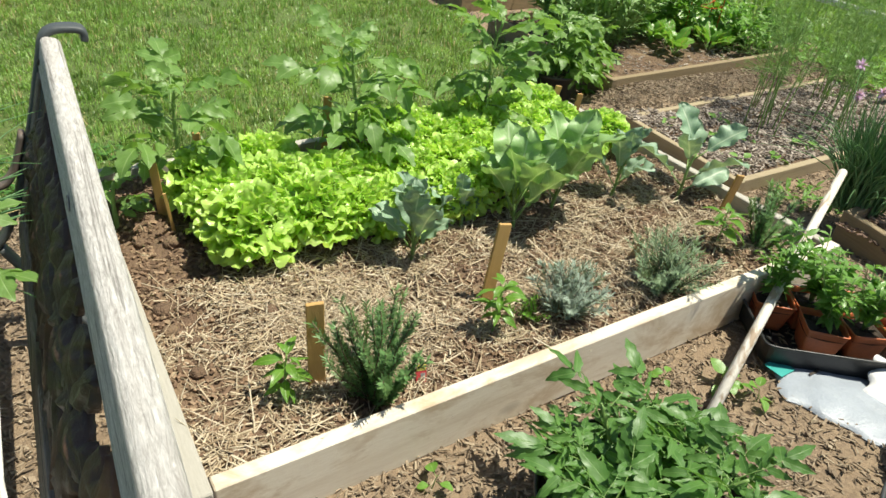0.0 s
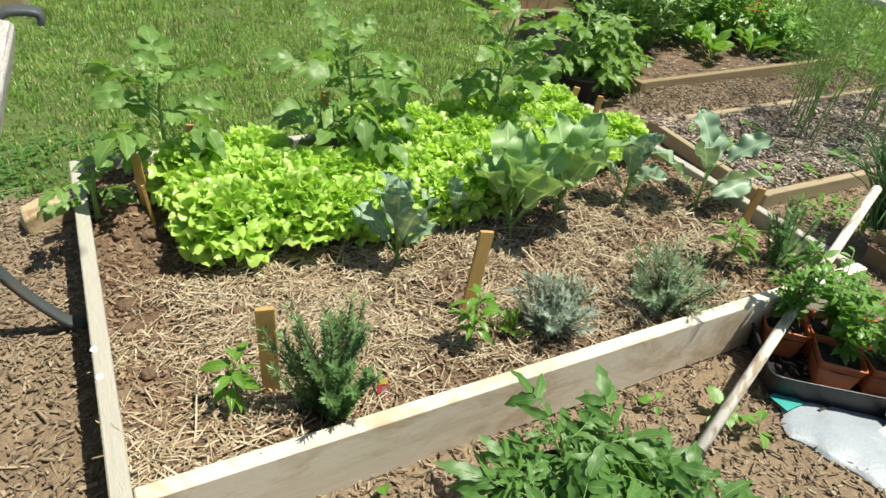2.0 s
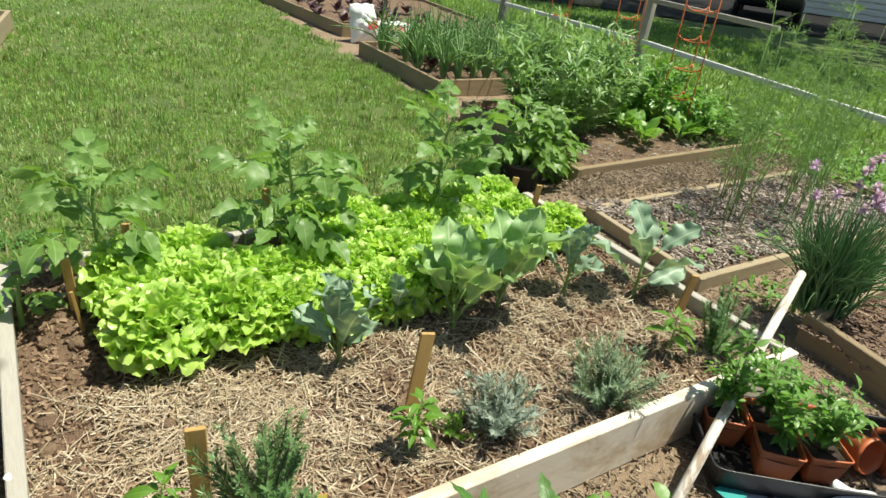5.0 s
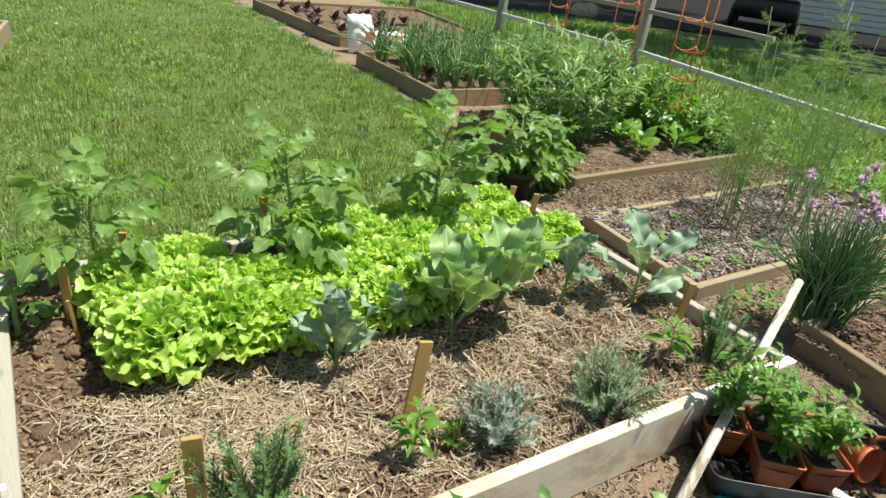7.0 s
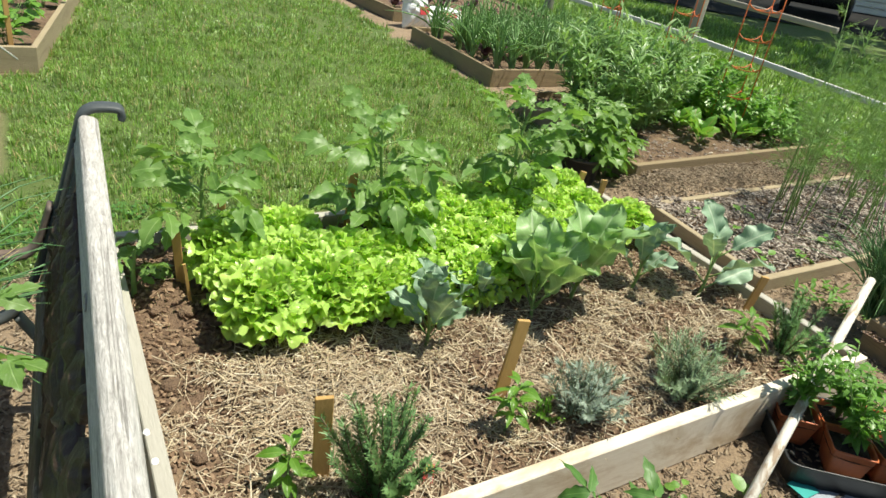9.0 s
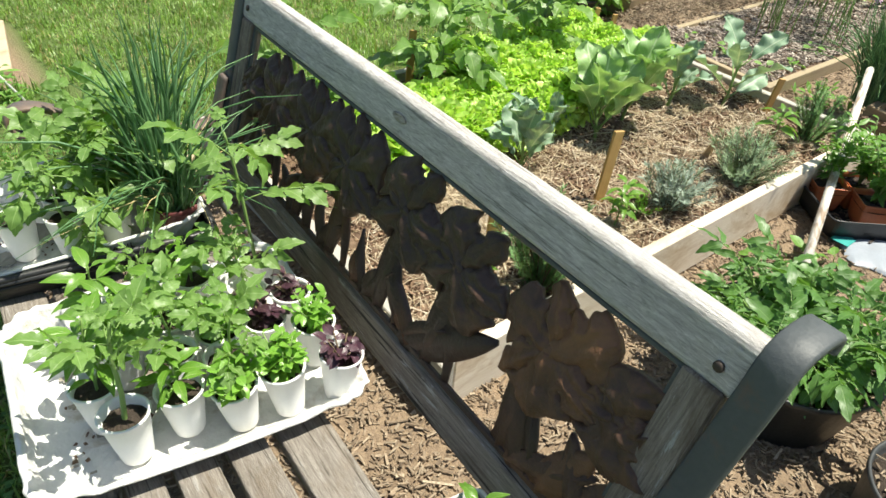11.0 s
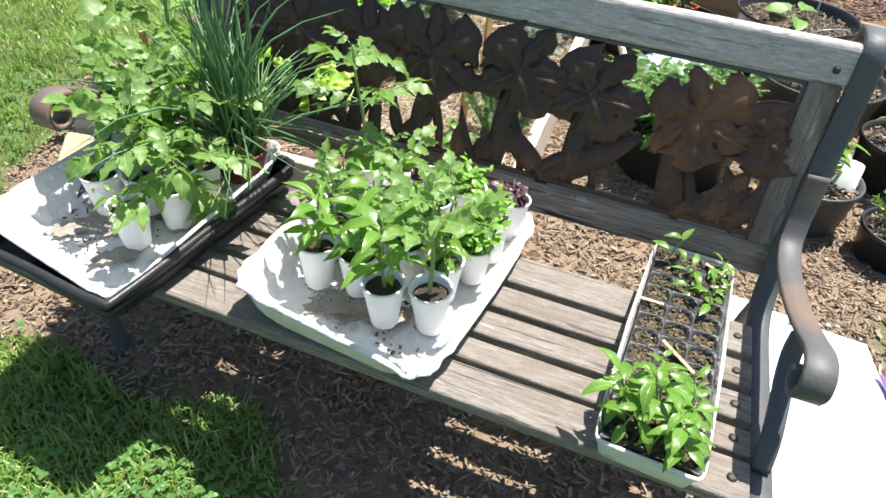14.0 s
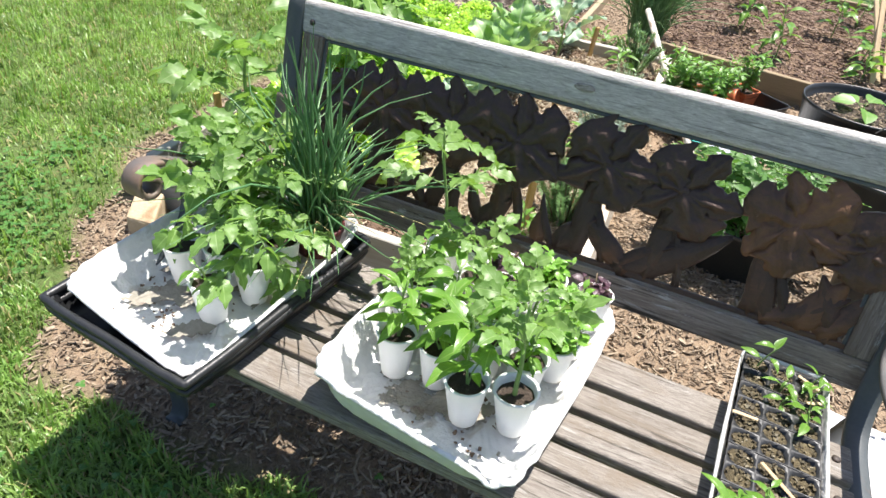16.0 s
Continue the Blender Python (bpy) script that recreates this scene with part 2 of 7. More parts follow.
BLUE_SHEET = surface("bluish_plastic_sheet", (0.28, 0.315, 0.37), (0.38, 0.415, 0.46), 9, (0.27, 0.30, 0.34), 6, 160, 0.4, relief=0.4)
PURPLE = surface("purple_print", (0.16, 0.07, 0.42), (0.21, 0.10, 0.5), 9, rough=0.45)
TEAL = surface("teal_print", (0.03, 0.30, 0.27), (0.05, 0.36, 0.33), 9, rough=0.45)
PRINT_GREY = surface("grey_print", (0.20, 0.20, 0.21), (0.3, 0.3, 0.31), 9, rough=0.6)
RED_PRINT = surface("red_print", (0.55, 0.05, 0.06), (0.62, 0.08, 0.09), 9, rough=0.5)
YELLOW_PRINT = surface("yellow_print", (0.65, 0.55, 0.10), (0.7, 0.6, 0.15), 9, rough=0.5)
SOIL = surface("potting_soil", (0.030, 0.021, 0.015), (0.075, 0.055, 0.04), 25, (0.14, 0.11, 0.085), 45, 260, 0.95, relief=1.0, stain_at=(0.6, 0.72), dist=0.006)
SEED_SOIL = surface("seed_compost", (0.045, 0.035, 0.018), (0.13, 0.102, 0.052), 60, (0.26, 0.22, 0.13), 120, 300, 0.95, relief=1.0, stain_at=(0.55, 0.68), dist=0.004)
BED_SOIL = surface("garden_soil", (0.11, 0.068, 0.043), (0.22, 0.142, 0.090), 14, (0.30, 0.21, 0.125), 9, 130, 0.95, relief=1.0, stain_at=(0.5, 0.75), dist=0.012)
STONE = surface("pale_tan_stone", (0.42, 0.32, 0.19), (0.55, 0.45, 0.30), 12, (0.3, 0.2, 0.11), 14, 90, 0.85, relief=0.6)
SLAB = surface("tan_paving_slab", (0.46, 0.36, 0.24), (0.54, 0.44, 0.31), 10, (0.36, 0.27, 0.17), 9, 160, 0.85, relief=0.35)
ORANGE_WIRE = surface("orange_coated_wire", (0.62, 0.13, 0.03), (0.7, 0.18, 0.05), 9, rough=0.45)
WIRE = surface("grey_wire", (0.35, 0.35, 0.34), (0.45, 0.45, 0.44), 9, rough=0.4, metal=0.6)
FENCE_WHITE = wood("pale_fence_rail", (0.62, 0.61, 0.58), (0.74, 0.73, 0.70), (0.48, 0.45, 0.40), relief=0.4, rough=0.8, knots=False)
# grey wood of the posts; on upper rails it stands in for shade
FENCE_GREY_SHADE = wood("grey_and_shaded_fence_wood", (0.30, 0.27, 0.23), (0.40, 0.37, 0.32), (0.2, 0.17, 0.13), relief=0.5, rough=0.85, knots=False)
STEM = surface("green_stem", (0.16, 0.27, 0.07), (0.24, 0.36, 0.11), 30, rough=0.5, relief=0.1)
BARK = surface("woody_stem", (0.13, 0.09, 0.055), (0.2, 0.15, 0.09), 40, rough=0.8)
DEAD = surface("dry_yellow_leaf", (0.52, 0.42, 0.18), (0.62, 0.52, 0.28), 30, rough=0.8)

LETTUCE = leaf_mat("lettuce_leaf", (0.34, 0.60, 0.075), (0.72, 0.88, 0.30), None, 0.26, 0.40, 1.1, relief=0.8, blister=75.0)
TOMATO = leaf_mat("tomato_leaf", (0.115, 0.225, 0.05), (0.22, 0.36, 0.095), (0.29, 0.43, 0.16), 0.42, 0.33)
DARK_TOMATO = leaf_mat("dark_tomato_leaf", (0.060, 0.155, 0.032), (0.135, 0.27, 0.062), (0.20, 0.34, 0.11), 0.42, 0.28)
PEPPER = leaf_mat("pepper_leaf", (0.075, 0.19, 0.022), (0.17, 0.33, 0.045), (0.26, 0.4, 0.1), 0.3, 0.3)
BRASSICA = leaf_mat("brassica_leaf", (0.17, 0.29, 0.18), (0.32, 0.44, 0.31), (0.52, 0.62, 0.46), 0.45, 0.2, 1.4)
BRASSICA_GREEN = leaf_mat("green_brassica_leaf", (0.20, 0.37, 0.125), (0.35, 0.51, 0.22), (0.58, 0.70, 0.44), 0.42, 0.24, 1.4)
ROSEMARY = leaf_mat("rosemary_needle", (0.07, 0.175, 0.055), (0.22, 0.36, 0.135), None, 0.45, 0.16)
LAVENDER = leaf_mat("lavender_needle", (0.20, 0.27, 0.21), (0.38, 0.45, 0.37), None, 0.6, 0.12)
LAVENDER_GREEN = leaf_mat("green_lavender_needle", (0.17, 0.26, 0.14), (0.32, 0.42, 0.26), None, 0.6, 0.12)
CHIVE = leaf_mat("chive_blade", (0.075, 0.20, 0.075), (0.24, 0.40, 0.18), None, 0.36, 0.22)
BASIL = leaf_mat("basil_leaf", (0.12, 0.29, 0.035), (0.24, 0.45, 0.07), (0.3, 0.5, 0.12), 0.32, 0.3)
PURPLE_BASIL = leaf_mat("purple_basil_leaf", (0.030, 0.012, 0.020), (0.085, 0.035, 0.052), (0.14, 0.07, 0.09), 0.4, 0.08)
FEATHER = leaf_mat("feathery_frond", (0.15, 0.28, 0.08), (0.28, 0.42, 0.15), None, 0.5, 0.28)
BUSH_LEAF = leaf_mat("narrow_bush_leaf", (0.14, 0.27, 0.085), (0.31, 0.45, 0.19), None, 0.4, 0.3)
HERB = leaf_mat("herb_leaf", (0.085, 0.21, 0.032), (0.19, 0.36, 0.07), (0.25, 0.42, 0.12), 0.38, 0.3)
CLOVER = leaf_mat("clover_leaf", (0.055, 0.165, 0.032), (0.145, 0.30, 0.065), None, 0.45, 0.3)
CHARD = leaf_mat("chard_leaf", (0.09, 0.23, 0.04), (0.22, 0.42, 0.08), (0.4, 0.3, 0.16), 0.35, 0.3)
ONION_LEAF = leaf_mat("onion_leaf", (0.13, 0.27, 0.085), (0.30, 0.47, 0.18), None, 0.4, 0.25)
BLOSSOM = leaf_mat("mauve_blossom", (0.56, 0.36, 0.62), (0.78, 0.58, 0.82), None, 0.7, 0.3, 1.2)
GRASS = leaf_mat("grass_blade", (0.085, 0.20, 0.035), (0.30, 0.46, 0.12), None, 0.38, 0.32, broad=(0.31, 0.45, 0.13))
GRASS_DRY = leaf_mat("dry_grass_blade", (0.30, 0.26, 0.10), (0.44, 0.38, 0.19), None, 0.7, 0.2, 1.2)
WEED = leaf_mat("weed_leaf", (0.09, 0.23, 0.03), (0.2, 0.38, 0.07), (0.28, 0.42, 0.12), 0.4, 0.3)
MULCH = chips("wood_chip", [(0.128, 0.092, 0.062), (0.257, 0.19, 0.127), (0.385, 0.298, 0.205), (0.305, 0.232, 0.157), (0.485, 0.395, 0.28)])
CRUMB = chips("earth_crumb", [(0.12, 0.072, 0.045), (0.23, 0.145, 0.090), (0.36, 0.24, 0.15), (0.17, 0.105, 0.066), (0.46, 0.33, 0.21)])
SEED_CRUMB = chips("seed_crumb", [(0.04, 0.03, 0.016), (0.12, 0.095, 0.05), (0.22, 0.18, 0.10), (0.07, 0.055, 0.03), (0.32, 0.28, 0.19)])
GREY_CHIP = chips("greyed_wood_chip", [(0.15, 0.115, 0.09), (0.33, 0.27, 0.215), (0.50, 0.43, 0.36), (0.23, 0.175, 0.14), (0.62, 0.55, 0.47)])
BARK_CHIP = chips("bark_chip", [(0.085, 0.052, 0.037), (0.18, 0.112, 0.078), (0.28, 0.185, 0.13), (0.22, 0.145, 0.10), (0.40, 0.29, 0.21)])
STRAW = chips("straw", [(0.285, 0.205, 0.122), (0.54, 0.43, 0.285), (0.70, 0.59, 0.42), (0.38, 0.285, 0.178), (0.78, 0.69, 0.53)], 0.6)


# ---- building helpers ----
class Geo:
    """Points and faces gathered from many pieces, made into one mesh."""

    def __init__(self):
        self.v, self.loops, self.counts, self.uv, self.mi, self.n = [], [], [], [], [], 0

    def add(self, v, f, uv=None, m=0):
        v = np.asarray(v, float).reshape(-1, 3)
        self.v.append(v)
        self.uv.append(np.zeros((len(v), 2)) if uv is None else np.asarray(uv, float))
        if isinstance(f, np.ndarray):
            self.loops.append((f + self.n).ravel())
            self.counts.append(np.full(len(f), f.shape[1]))
            k = len(f)
        else:
            self.loops.append(np.array([i for q in f for i in q], int) + self.n)
            self.counts.append(np.array([len(q) for q in f], int))
            k = len(f)
        self.mi.append(np.full(k, m))
        self.n += len(v)
        return self

    def mesh(self, name, mats, smooth=True):
        me = bpy.data.meshes.new(name)
        v, loops, counts = np.concatenate(self.v), np.concatenate(self.loops), np.concatenate(self.counts)
        me.vertices.add(len(v))
        me.vertices.foreach_set("co", v.astype(np.float32).ravel())
        me.loops.add(len(loops))
        me.loops.foreach_set("vertex_index", loops.astype(np.int32))
        me.polygons.add(len(counts))
        me.polygons.foreach_set("loop_start", np.concatenate(([0], np.cumsum(counts)[:-1])).astype(np.int32))
        mats = mats if isinstance(mats, (list, tuple)) else [mats]
        for m in mats:
            me.materials.append(m)
        me.polygons.foreach_set("material_index", np.concatenate(self.mi).astype(np.int32))
        me.polygons.foreach_set("use_smooth", np.full(len(counts), smooth))
        layer = me.uv_layers.new(name="UVMap")
        layer.data.foreach_set("uv", np.concatenate(self.uv)[loops].astype(np.float32).ravel())
        me.update(calc_edges=True)
        me.validate()
        return me


def part(name, shape, material, parent=None, label="", m=None, smooth=True):
    """Links a Geo, a bmesh or a ready mesh as one object under a thing or a part."""
    if isinstance(shape, Geo):
        me = shape.mesh(name, material, smooth)
    elif isinstance(shape, bmesh.types.BMesh):
        me = bpy.data.meshes.new(name)
        shape.to_mesh(me)
        shape.free()
        me.materials.append(material)
        for p in me.polygons:
            p.use_smooth = smooth
    else:
        me = shape
    ob = new(name, me)
    if parent:
        ob.parent = parent
    if m is not None:
        ob.matrix_basis = m
    if label:
        ob["label"] = label
    return ob


def thing(name, m, label, category, group="", kind=""):
    return tagged(new_at(name, m), label, category, group, kind)


def new_at(name, m):
    ob = new(name)
    ob.empty_display_size = 0.05
    ob.matrix_basis = m
    return ob


def bevel_box(sx, sy, sz, c=0.003, x=0.0, y=0.0, z=0.0, seg=1):
    bm = bmesh.new()
    bmesh.ops.create_cube(bm, size=1)
    bmesh.ops.scale(bm, vec=(sx, sy, sz), verts=bm.verts)
    bmesh.ops.bevel(bm, geom=bm.edges[:], offset=c, segments=seg, affect="EDGES", profile=0.5)
    bmesh.ops.translate(bm, vec=(x, y, z), verts=bm.verts)
    return bm


def smooth_path(pts, per=5):
    """A Catmull-Rom curve through the points."""
    p = np.asarray(pts, float)
    p = np.vstack((2 * p[0] - p[1], p, 2 * p[-1] - p[-2]))
    out = []
    for i in range(1, len(p) - 2):
        for s in np.linspace(0, 1, per, endpoint=False):
            a, b, c, d = p[i - 1:i + 3]
            out.append(0.5 * (2 * b + (c - a) * s + (2 * a - 5 * b + 4 * c - d) * s * s + (3 * b - a - 3 * c + d) * s ** 3))
    out.append(p[-2])
    return np.array(out)


def tube(geo, pts, radii, n=6, m=0, cap=True):
    p = np.asarray(pts, float)
    r = np.interp(np.linspace(0, 1, len(p)), np.linspace(0, 1, len(np.atleast_1d(radii))), np.atleast_1d(radii))
    t = np.gradient(p, axis=0)
    t /= np.linalg.norm(t, axis=1)[:, None] + 1e-9
    up = np.array([0, 0, 1.0]) if abs(t[0][2]) < 0.9 else np.array([1.0, 0, 0])
    v = []
    for i in range(len(p)):
        s = np.cross(t[i], up)
        s /= np.linalg.norm(s) + 1e-9
        w = np.cross(s, t[i])
        up = w
        ang = np.linspace(0, 2 * np.pi, n, endpoint=False)
        v.append(p[i] + r[i] * (np.cos(ang)[:, None] * s + np.sin(ang)[:, None] * w))
    f = [(i * n + j, i * n + (j + 1) % n, (i + 1) * n + (j + 1) % n, (i + 1) * n + j) for i in range(len(p) - 1) for j in range(n)]
    if cap:
        f += [tuple(range(n))[::-1], tuple((len(p) - 1) * n + j for j in range(n))]
    return geo.add(np.vstack(v), f, m=m)


def lathe(geo, profile, n=28, m=0, bump_r=None, x=0.0, y=0.0, z=0.0, lean=None):
    """A shape turned about z from (radius, height) pairs."""
    ang = np.linspace(0, 2 * np.pi, n, endpoint=False)
    rows = []
    for r, h in profile:
        rows.append(np.stack((x + r * np.cos(ang), y + r * np.sin(ang), np.full(n, z + h)), 1))
    f = [(i * n + j, i * n + (j + 1) % n, (i + 1) * n + (j + 1) % n, (i + 1) * n + j) for i in range(len(rows) - 1) for j in range(n)]
    f.append(tuple(range(n))[::-1])
    f.append(tuple((len(rows) - 1) * n + j for j in range(n)))
    return geo.add(np.vstack(rows), f, m=m)


def xf(v, m):
    a = np.array(m)
    return np.asarray(v) @ a[:3, :3].T + a[:3, 3]


def aim(x, y, z, az, el, roll=0.0, s=1.0):
    """A pose whose x axis points that way: azimuth and elevation in degrees, rolled about it."""
    return pose(x, y, z) @ pose(0, 0, 0, 0, 0, az) @ pose(0, 0, 0, 0, -el, 0) @ pose(0, 0, 0, roll, 0, 0) @ Matrix.Scale(s, 4)


def oval(u):
    return np.sin(np.pi * u ** 0.85) ** 0.8


def lance(u):
    return np.sin(np.pi * u ** 0.75)


def paddle(u):
    return np.clip(np.sin(np.pi * u ** 1.5) ** 0.6 + 0.10 * (u < 0.4), 0, 1) * (u < 0.999)


def toothed(u):
    return 2.6 * u ** 0.55 * np.clip(1 - u, 0, 1) ** 0.95 * (0.76 + 0.32 * np.abs(np.sin(u * 11.0 + 0.4)))


def leaf_blade(length, width, shape=oval, n=6, k=1, fold=0.25, droop=0.5, wave=0.0, freq=3.0, phase=0.0, ruffle=0.0, twist=0.0):
    """A leaf along x: folded at its midrib, drooping towards its tip, with wavy or ruffled margins."""
    u = np.linspace(0, 1, n + 1)
    c = np.linspace(-1, 1, 2 * k + 1)
    uu, cc = np.meshgrid(u, c, indexing="ij")
    w = shape(uu) * width / 2
    w[0], w[-1] = np.maximum(w[0], width * 0.03), width * 0.02
    bend = droop * uu
    x = length * np.where(abs(droop) > 1e-3, np.sin(bend) / (droop if abs(droop) > 1e-3 else 1), uu)
    z = -length * np.where(abs(droop) > 1e-3, (1 - np.cos(bend)) / (droop if abs(droop) > 1e-3 else 1), 0)
    y = cc * w
    z = z + np.abs(cc) * w * fold
    z = z + wave * width * np.sin(freq * 2 * np.pi * uu + phase + np.sign(cc) * 0.8) * np.abs(cc)
    if ruffle:
        z = z + ruffle * width * np.abs(cc) ** 2 * uu ** 0.7 * (np.sin(freq * 6.2 * uu + phase + cc * 2) + 0.6 * np.sin(freq * 3.3 * cc + phase * 2))
        tip = np.clip((uu - 0.65) / 0.35, 0, 1)
        z = z + ruffle * width * tip * np.sin(cc * freq * 3.0 + phase)
        x = x + ruffle * length * 0.35 * tip * np.cos(cc * freq * 4.0 + phase)
    if twist:
        a = twist * uu
        y, z = y * np.cos(a) - (z) * np.sin(a) * 0.3, z + y * np.sin(a)
    v = np.stack((x, y, z), -1).reshape(-1, 3)
    m = 2 * k + 1
    f = np.array([(i * m + j, (i + 1) * m + j, (i + 1) * m + j + 1, i * m + j + 1) for i in range(n) for j in range(m - 1)])
    uv = np.stack((cc * 0.5 + 0.5, uu), -1).reshape(-1, 2)
    return v, f, uv


def fan_leaf(length, width, rng, n=9, k=10, ruffle=0.16):
    """A loose lettuce leaf: a cupped fan with a scalloped, frilled margin."""
    u = np.linspace(0.03, 1, n + 1) ** 0.85
    c = np.linspace(-1, 1, 2 * k + 1)
    uu, cc = np.meshgrid(u, c, indexing="ij")
    p1, p2, p3, p4 = rng.uniform(0, 6.3, 4)
    phi = cc * (0.5 + 0.95 * uu ** 0.8)
    scallop = 0.10 * np.sin(cc * 10.5 + p1) + 0.07 * np.sin(cc * 21 + p2)
    rho = length * uu * (1 - 0.2 * cc ** 2) * (1 + scallop * uu ** 2)
    x, y = rho * np.cos(phi), rho * np.sin(phi) * width / length
    edge = uu ** 2.5
    z = 0.30 * x - 4.0 * x ** 2 + 1.2 * y ** 2
    z = z + ruffle * length * edge * (0.55 * np.sin(cc * 12 + p3) + 0.80 * np.sin(cc * 24 + p4 + uu * 3))
    z = z + 0.09 * length * np.sin(uu * 10 + p2) * np.sin(cc * 7 + p3) * uu
    z = z + 0.055 * length * np.sin(rho * 230 + p1 * 3) * np.sin(cc * 10 + p2 + uu * 2) * np.sqrt(uu)
    x = x + 0.12 * ruffle * length * edge * np.cos(cc * 8.5 + p3)
    y = y + 0.12 * ruffle * length * edge * np.cos(cc * 8.5 + p4)
    v = np.stack((x, y, z), -1).reshape(-1, 3)
    m = 2 * k + 1
    f = np.array([(i * m + j, (i + 1) * m + j, (i + 1) * m + j + 1, i * m + j + 1) for i in range(n) for j in range(m - 1)])
    return v, f, np.stack((cc * 0.5 + 0.5, uu), -1).reshape(-1, 2)


def compound_leaf(rng, length=0.16, pairs=3, leaflet=0.075, width=0.45, droop=0.7):
    """A tomato leaf: a curved stalk with toothed leaflets in pairs and one at the tip."""
    g = Geo()
    u = np.linspace(0, 1, 8)
    path = np.stack((length * np.sin(droop * u) / droop, 0.01 * np.sin(u * 4 + rng.uniform(0, 6)), -length * (1 - np.cos(droop * u)) / droop), 1)
    tube(g, path, [0.0022, 0.0010], 4, m=1)
    spots = [(1.0, 0, 1.15)]
    for i in range(pairs):
        s = 0.34 + 0.58 * i / max(pairs - 1, 1)
        spots += [(s - 0.03 * rng.uniform(0, 1), 1, 0.75 + 0.3 * s * rng.uniform(0.7, 1)), (s, -1, 0.75 + 0.3 * s * rng.uniform(0.7, 1))]
        if i:
            spots.append((s - 0.1, rng.choice([-1, 1]), 0.35))
    for s, side, size in spots:
        i = s * (len(path) - 1)
        p = path[min(int(i), len(path) - 2)] + (path[min(int(i) + 1, len(path) - 1)] - path[min(int(i), len(path) - 2)]) * (i - int(min(i, len(path) - 2)))
        v, f, uv = leaf_blade(leaflet * size, leaflet * size * width * rng.uniform(0.9, 1.25), toothed, 18, 1, rng.uniform(0.12, 0.42), rng.uniform(0.2, 0.9), 0.05, 2.2, rng.uniform(0, 6), twist=rng.uniform(-0.22, 0.22))
        az = side * rng.uniform(48, 78) + rng.uniform(-8, 8)
        g.add(xf(v, aim(*p, az, -40 * s * droop + rng.uniform(-18, 14), rng.uniform(-22, 22))), f, uv, 0)
    return g


def needles(geo, path, count, length, width, rng, m=0, spread=38, up=0.35):
    """Narrow leaves set round a twig."""
    p = np.asarray(path)
    n = len(p)
    for i in range(count):
        s = rng.uniform(0.08, 1.0) * (n - 1)
        j = min(int(s), n - 2)
        q = p[j] + (p[j + 1] - p[j]) * (s - j)
        t = p[j + 1] - p[j]
        t = t / np.linalg.norm(t)
        a = rng.normal(size=3)
        a -= t * (a @ t)
        a /= np.linalg.norm(a)
        d = a * math.cos(math.radians(spread)) + t * math.sin(math.radians(spread)) + np.array([0, 0, up * 0.3])
        d /= np.linalg.norm(d)
        w = np.cross(d, t)
        w /= np.linalg.norm(w) + 1e-9
        ln = length * rng.uniform(0.7, 1.2)
        b = q + d * ln * 0.55 + a * ln * 0.03
        geo.add([q - w * width * 0.3, q + w * width * 0.3, b + w * width * 0.5, b - w * width * 0.5, q + d * ln], np.array([[0, 1, 2, 3], [3, 2, 4, 4]])[:1], m=m)
        geo.add([b - w * width * 0.5, b + w * width * 0.5, q + d * ln], np.array([[0, 1, 2]]), m=m)


def scatter_blades(rng, pts, length, width, lean=0.5, heights=None, mats=1):
    """Grass: each blade a bent strip with a pointed tip."""
    n = len(pts)
    az = rng.uniform(0, 2 * np.pi, n)
    tuft = 1 + 0.45 * np.sin(pts[:, 0] * 17 + 3 * np.sin(pts[:, 1] * 9)) * np.sin(pts[:, 1] * 19 + 2 * np.sin(pts[:, 0] * 11))
    ln = length * rng.uniform(0.5, 1.3, n) * tuft
    tilt = np.abs(rng.normal(0, lean, n))
    d = np.stack((np.cos(az), np.sin(az), np.zeros(n)), 1)
    w = np.stack((-np.sin(az), np.cos(az), np.zeros(n)), 1) * (width * rng.uniform(0.7, 1.3, n))[:, None] * 0.5
    mid = pts + d * (ln * 0.5 * np.sin(tilt * 0.6))[:, None]
    mid[:, 2] += ln * 0.5 * np.cos(tilt * 0.6)
    tip = mid + d * (ln * 0.5 * np.sin(tilt * 1.7))[:, None]
    tip[:, 2] += ln * 0.5 * np.cos(np.minimum(tilt * 1.7, 1.9))
    tip[:, 2] = np.maximum(tip[:, 2], 0.004)
    v = np.stack((pts - w, pts + w, mid + w * 0.8, mid - w * 0.8, tip), 1).reshape(-1, 3)
    base = np.arange(n)[:, None] * 5
    g = Geo()
    g.v.append(v)
    g.uv.append(np.zeros((len(v), 2)))
    quads, tris = base + np.array([0, 1, 2, 3]), base + np.array([3, 2, 4])
    g.loops.append(np.concatenate((quads, tris), 1).ravel())
    g.counts.append(np.tile([4, 3], n))
    kind = rng.integers(0, 100, n) < mats if mats < 100 else np.zeros(n)
    g.mi.append(np.repeat(kind.astype(int), 2))
    g.n += len(v)
    return g


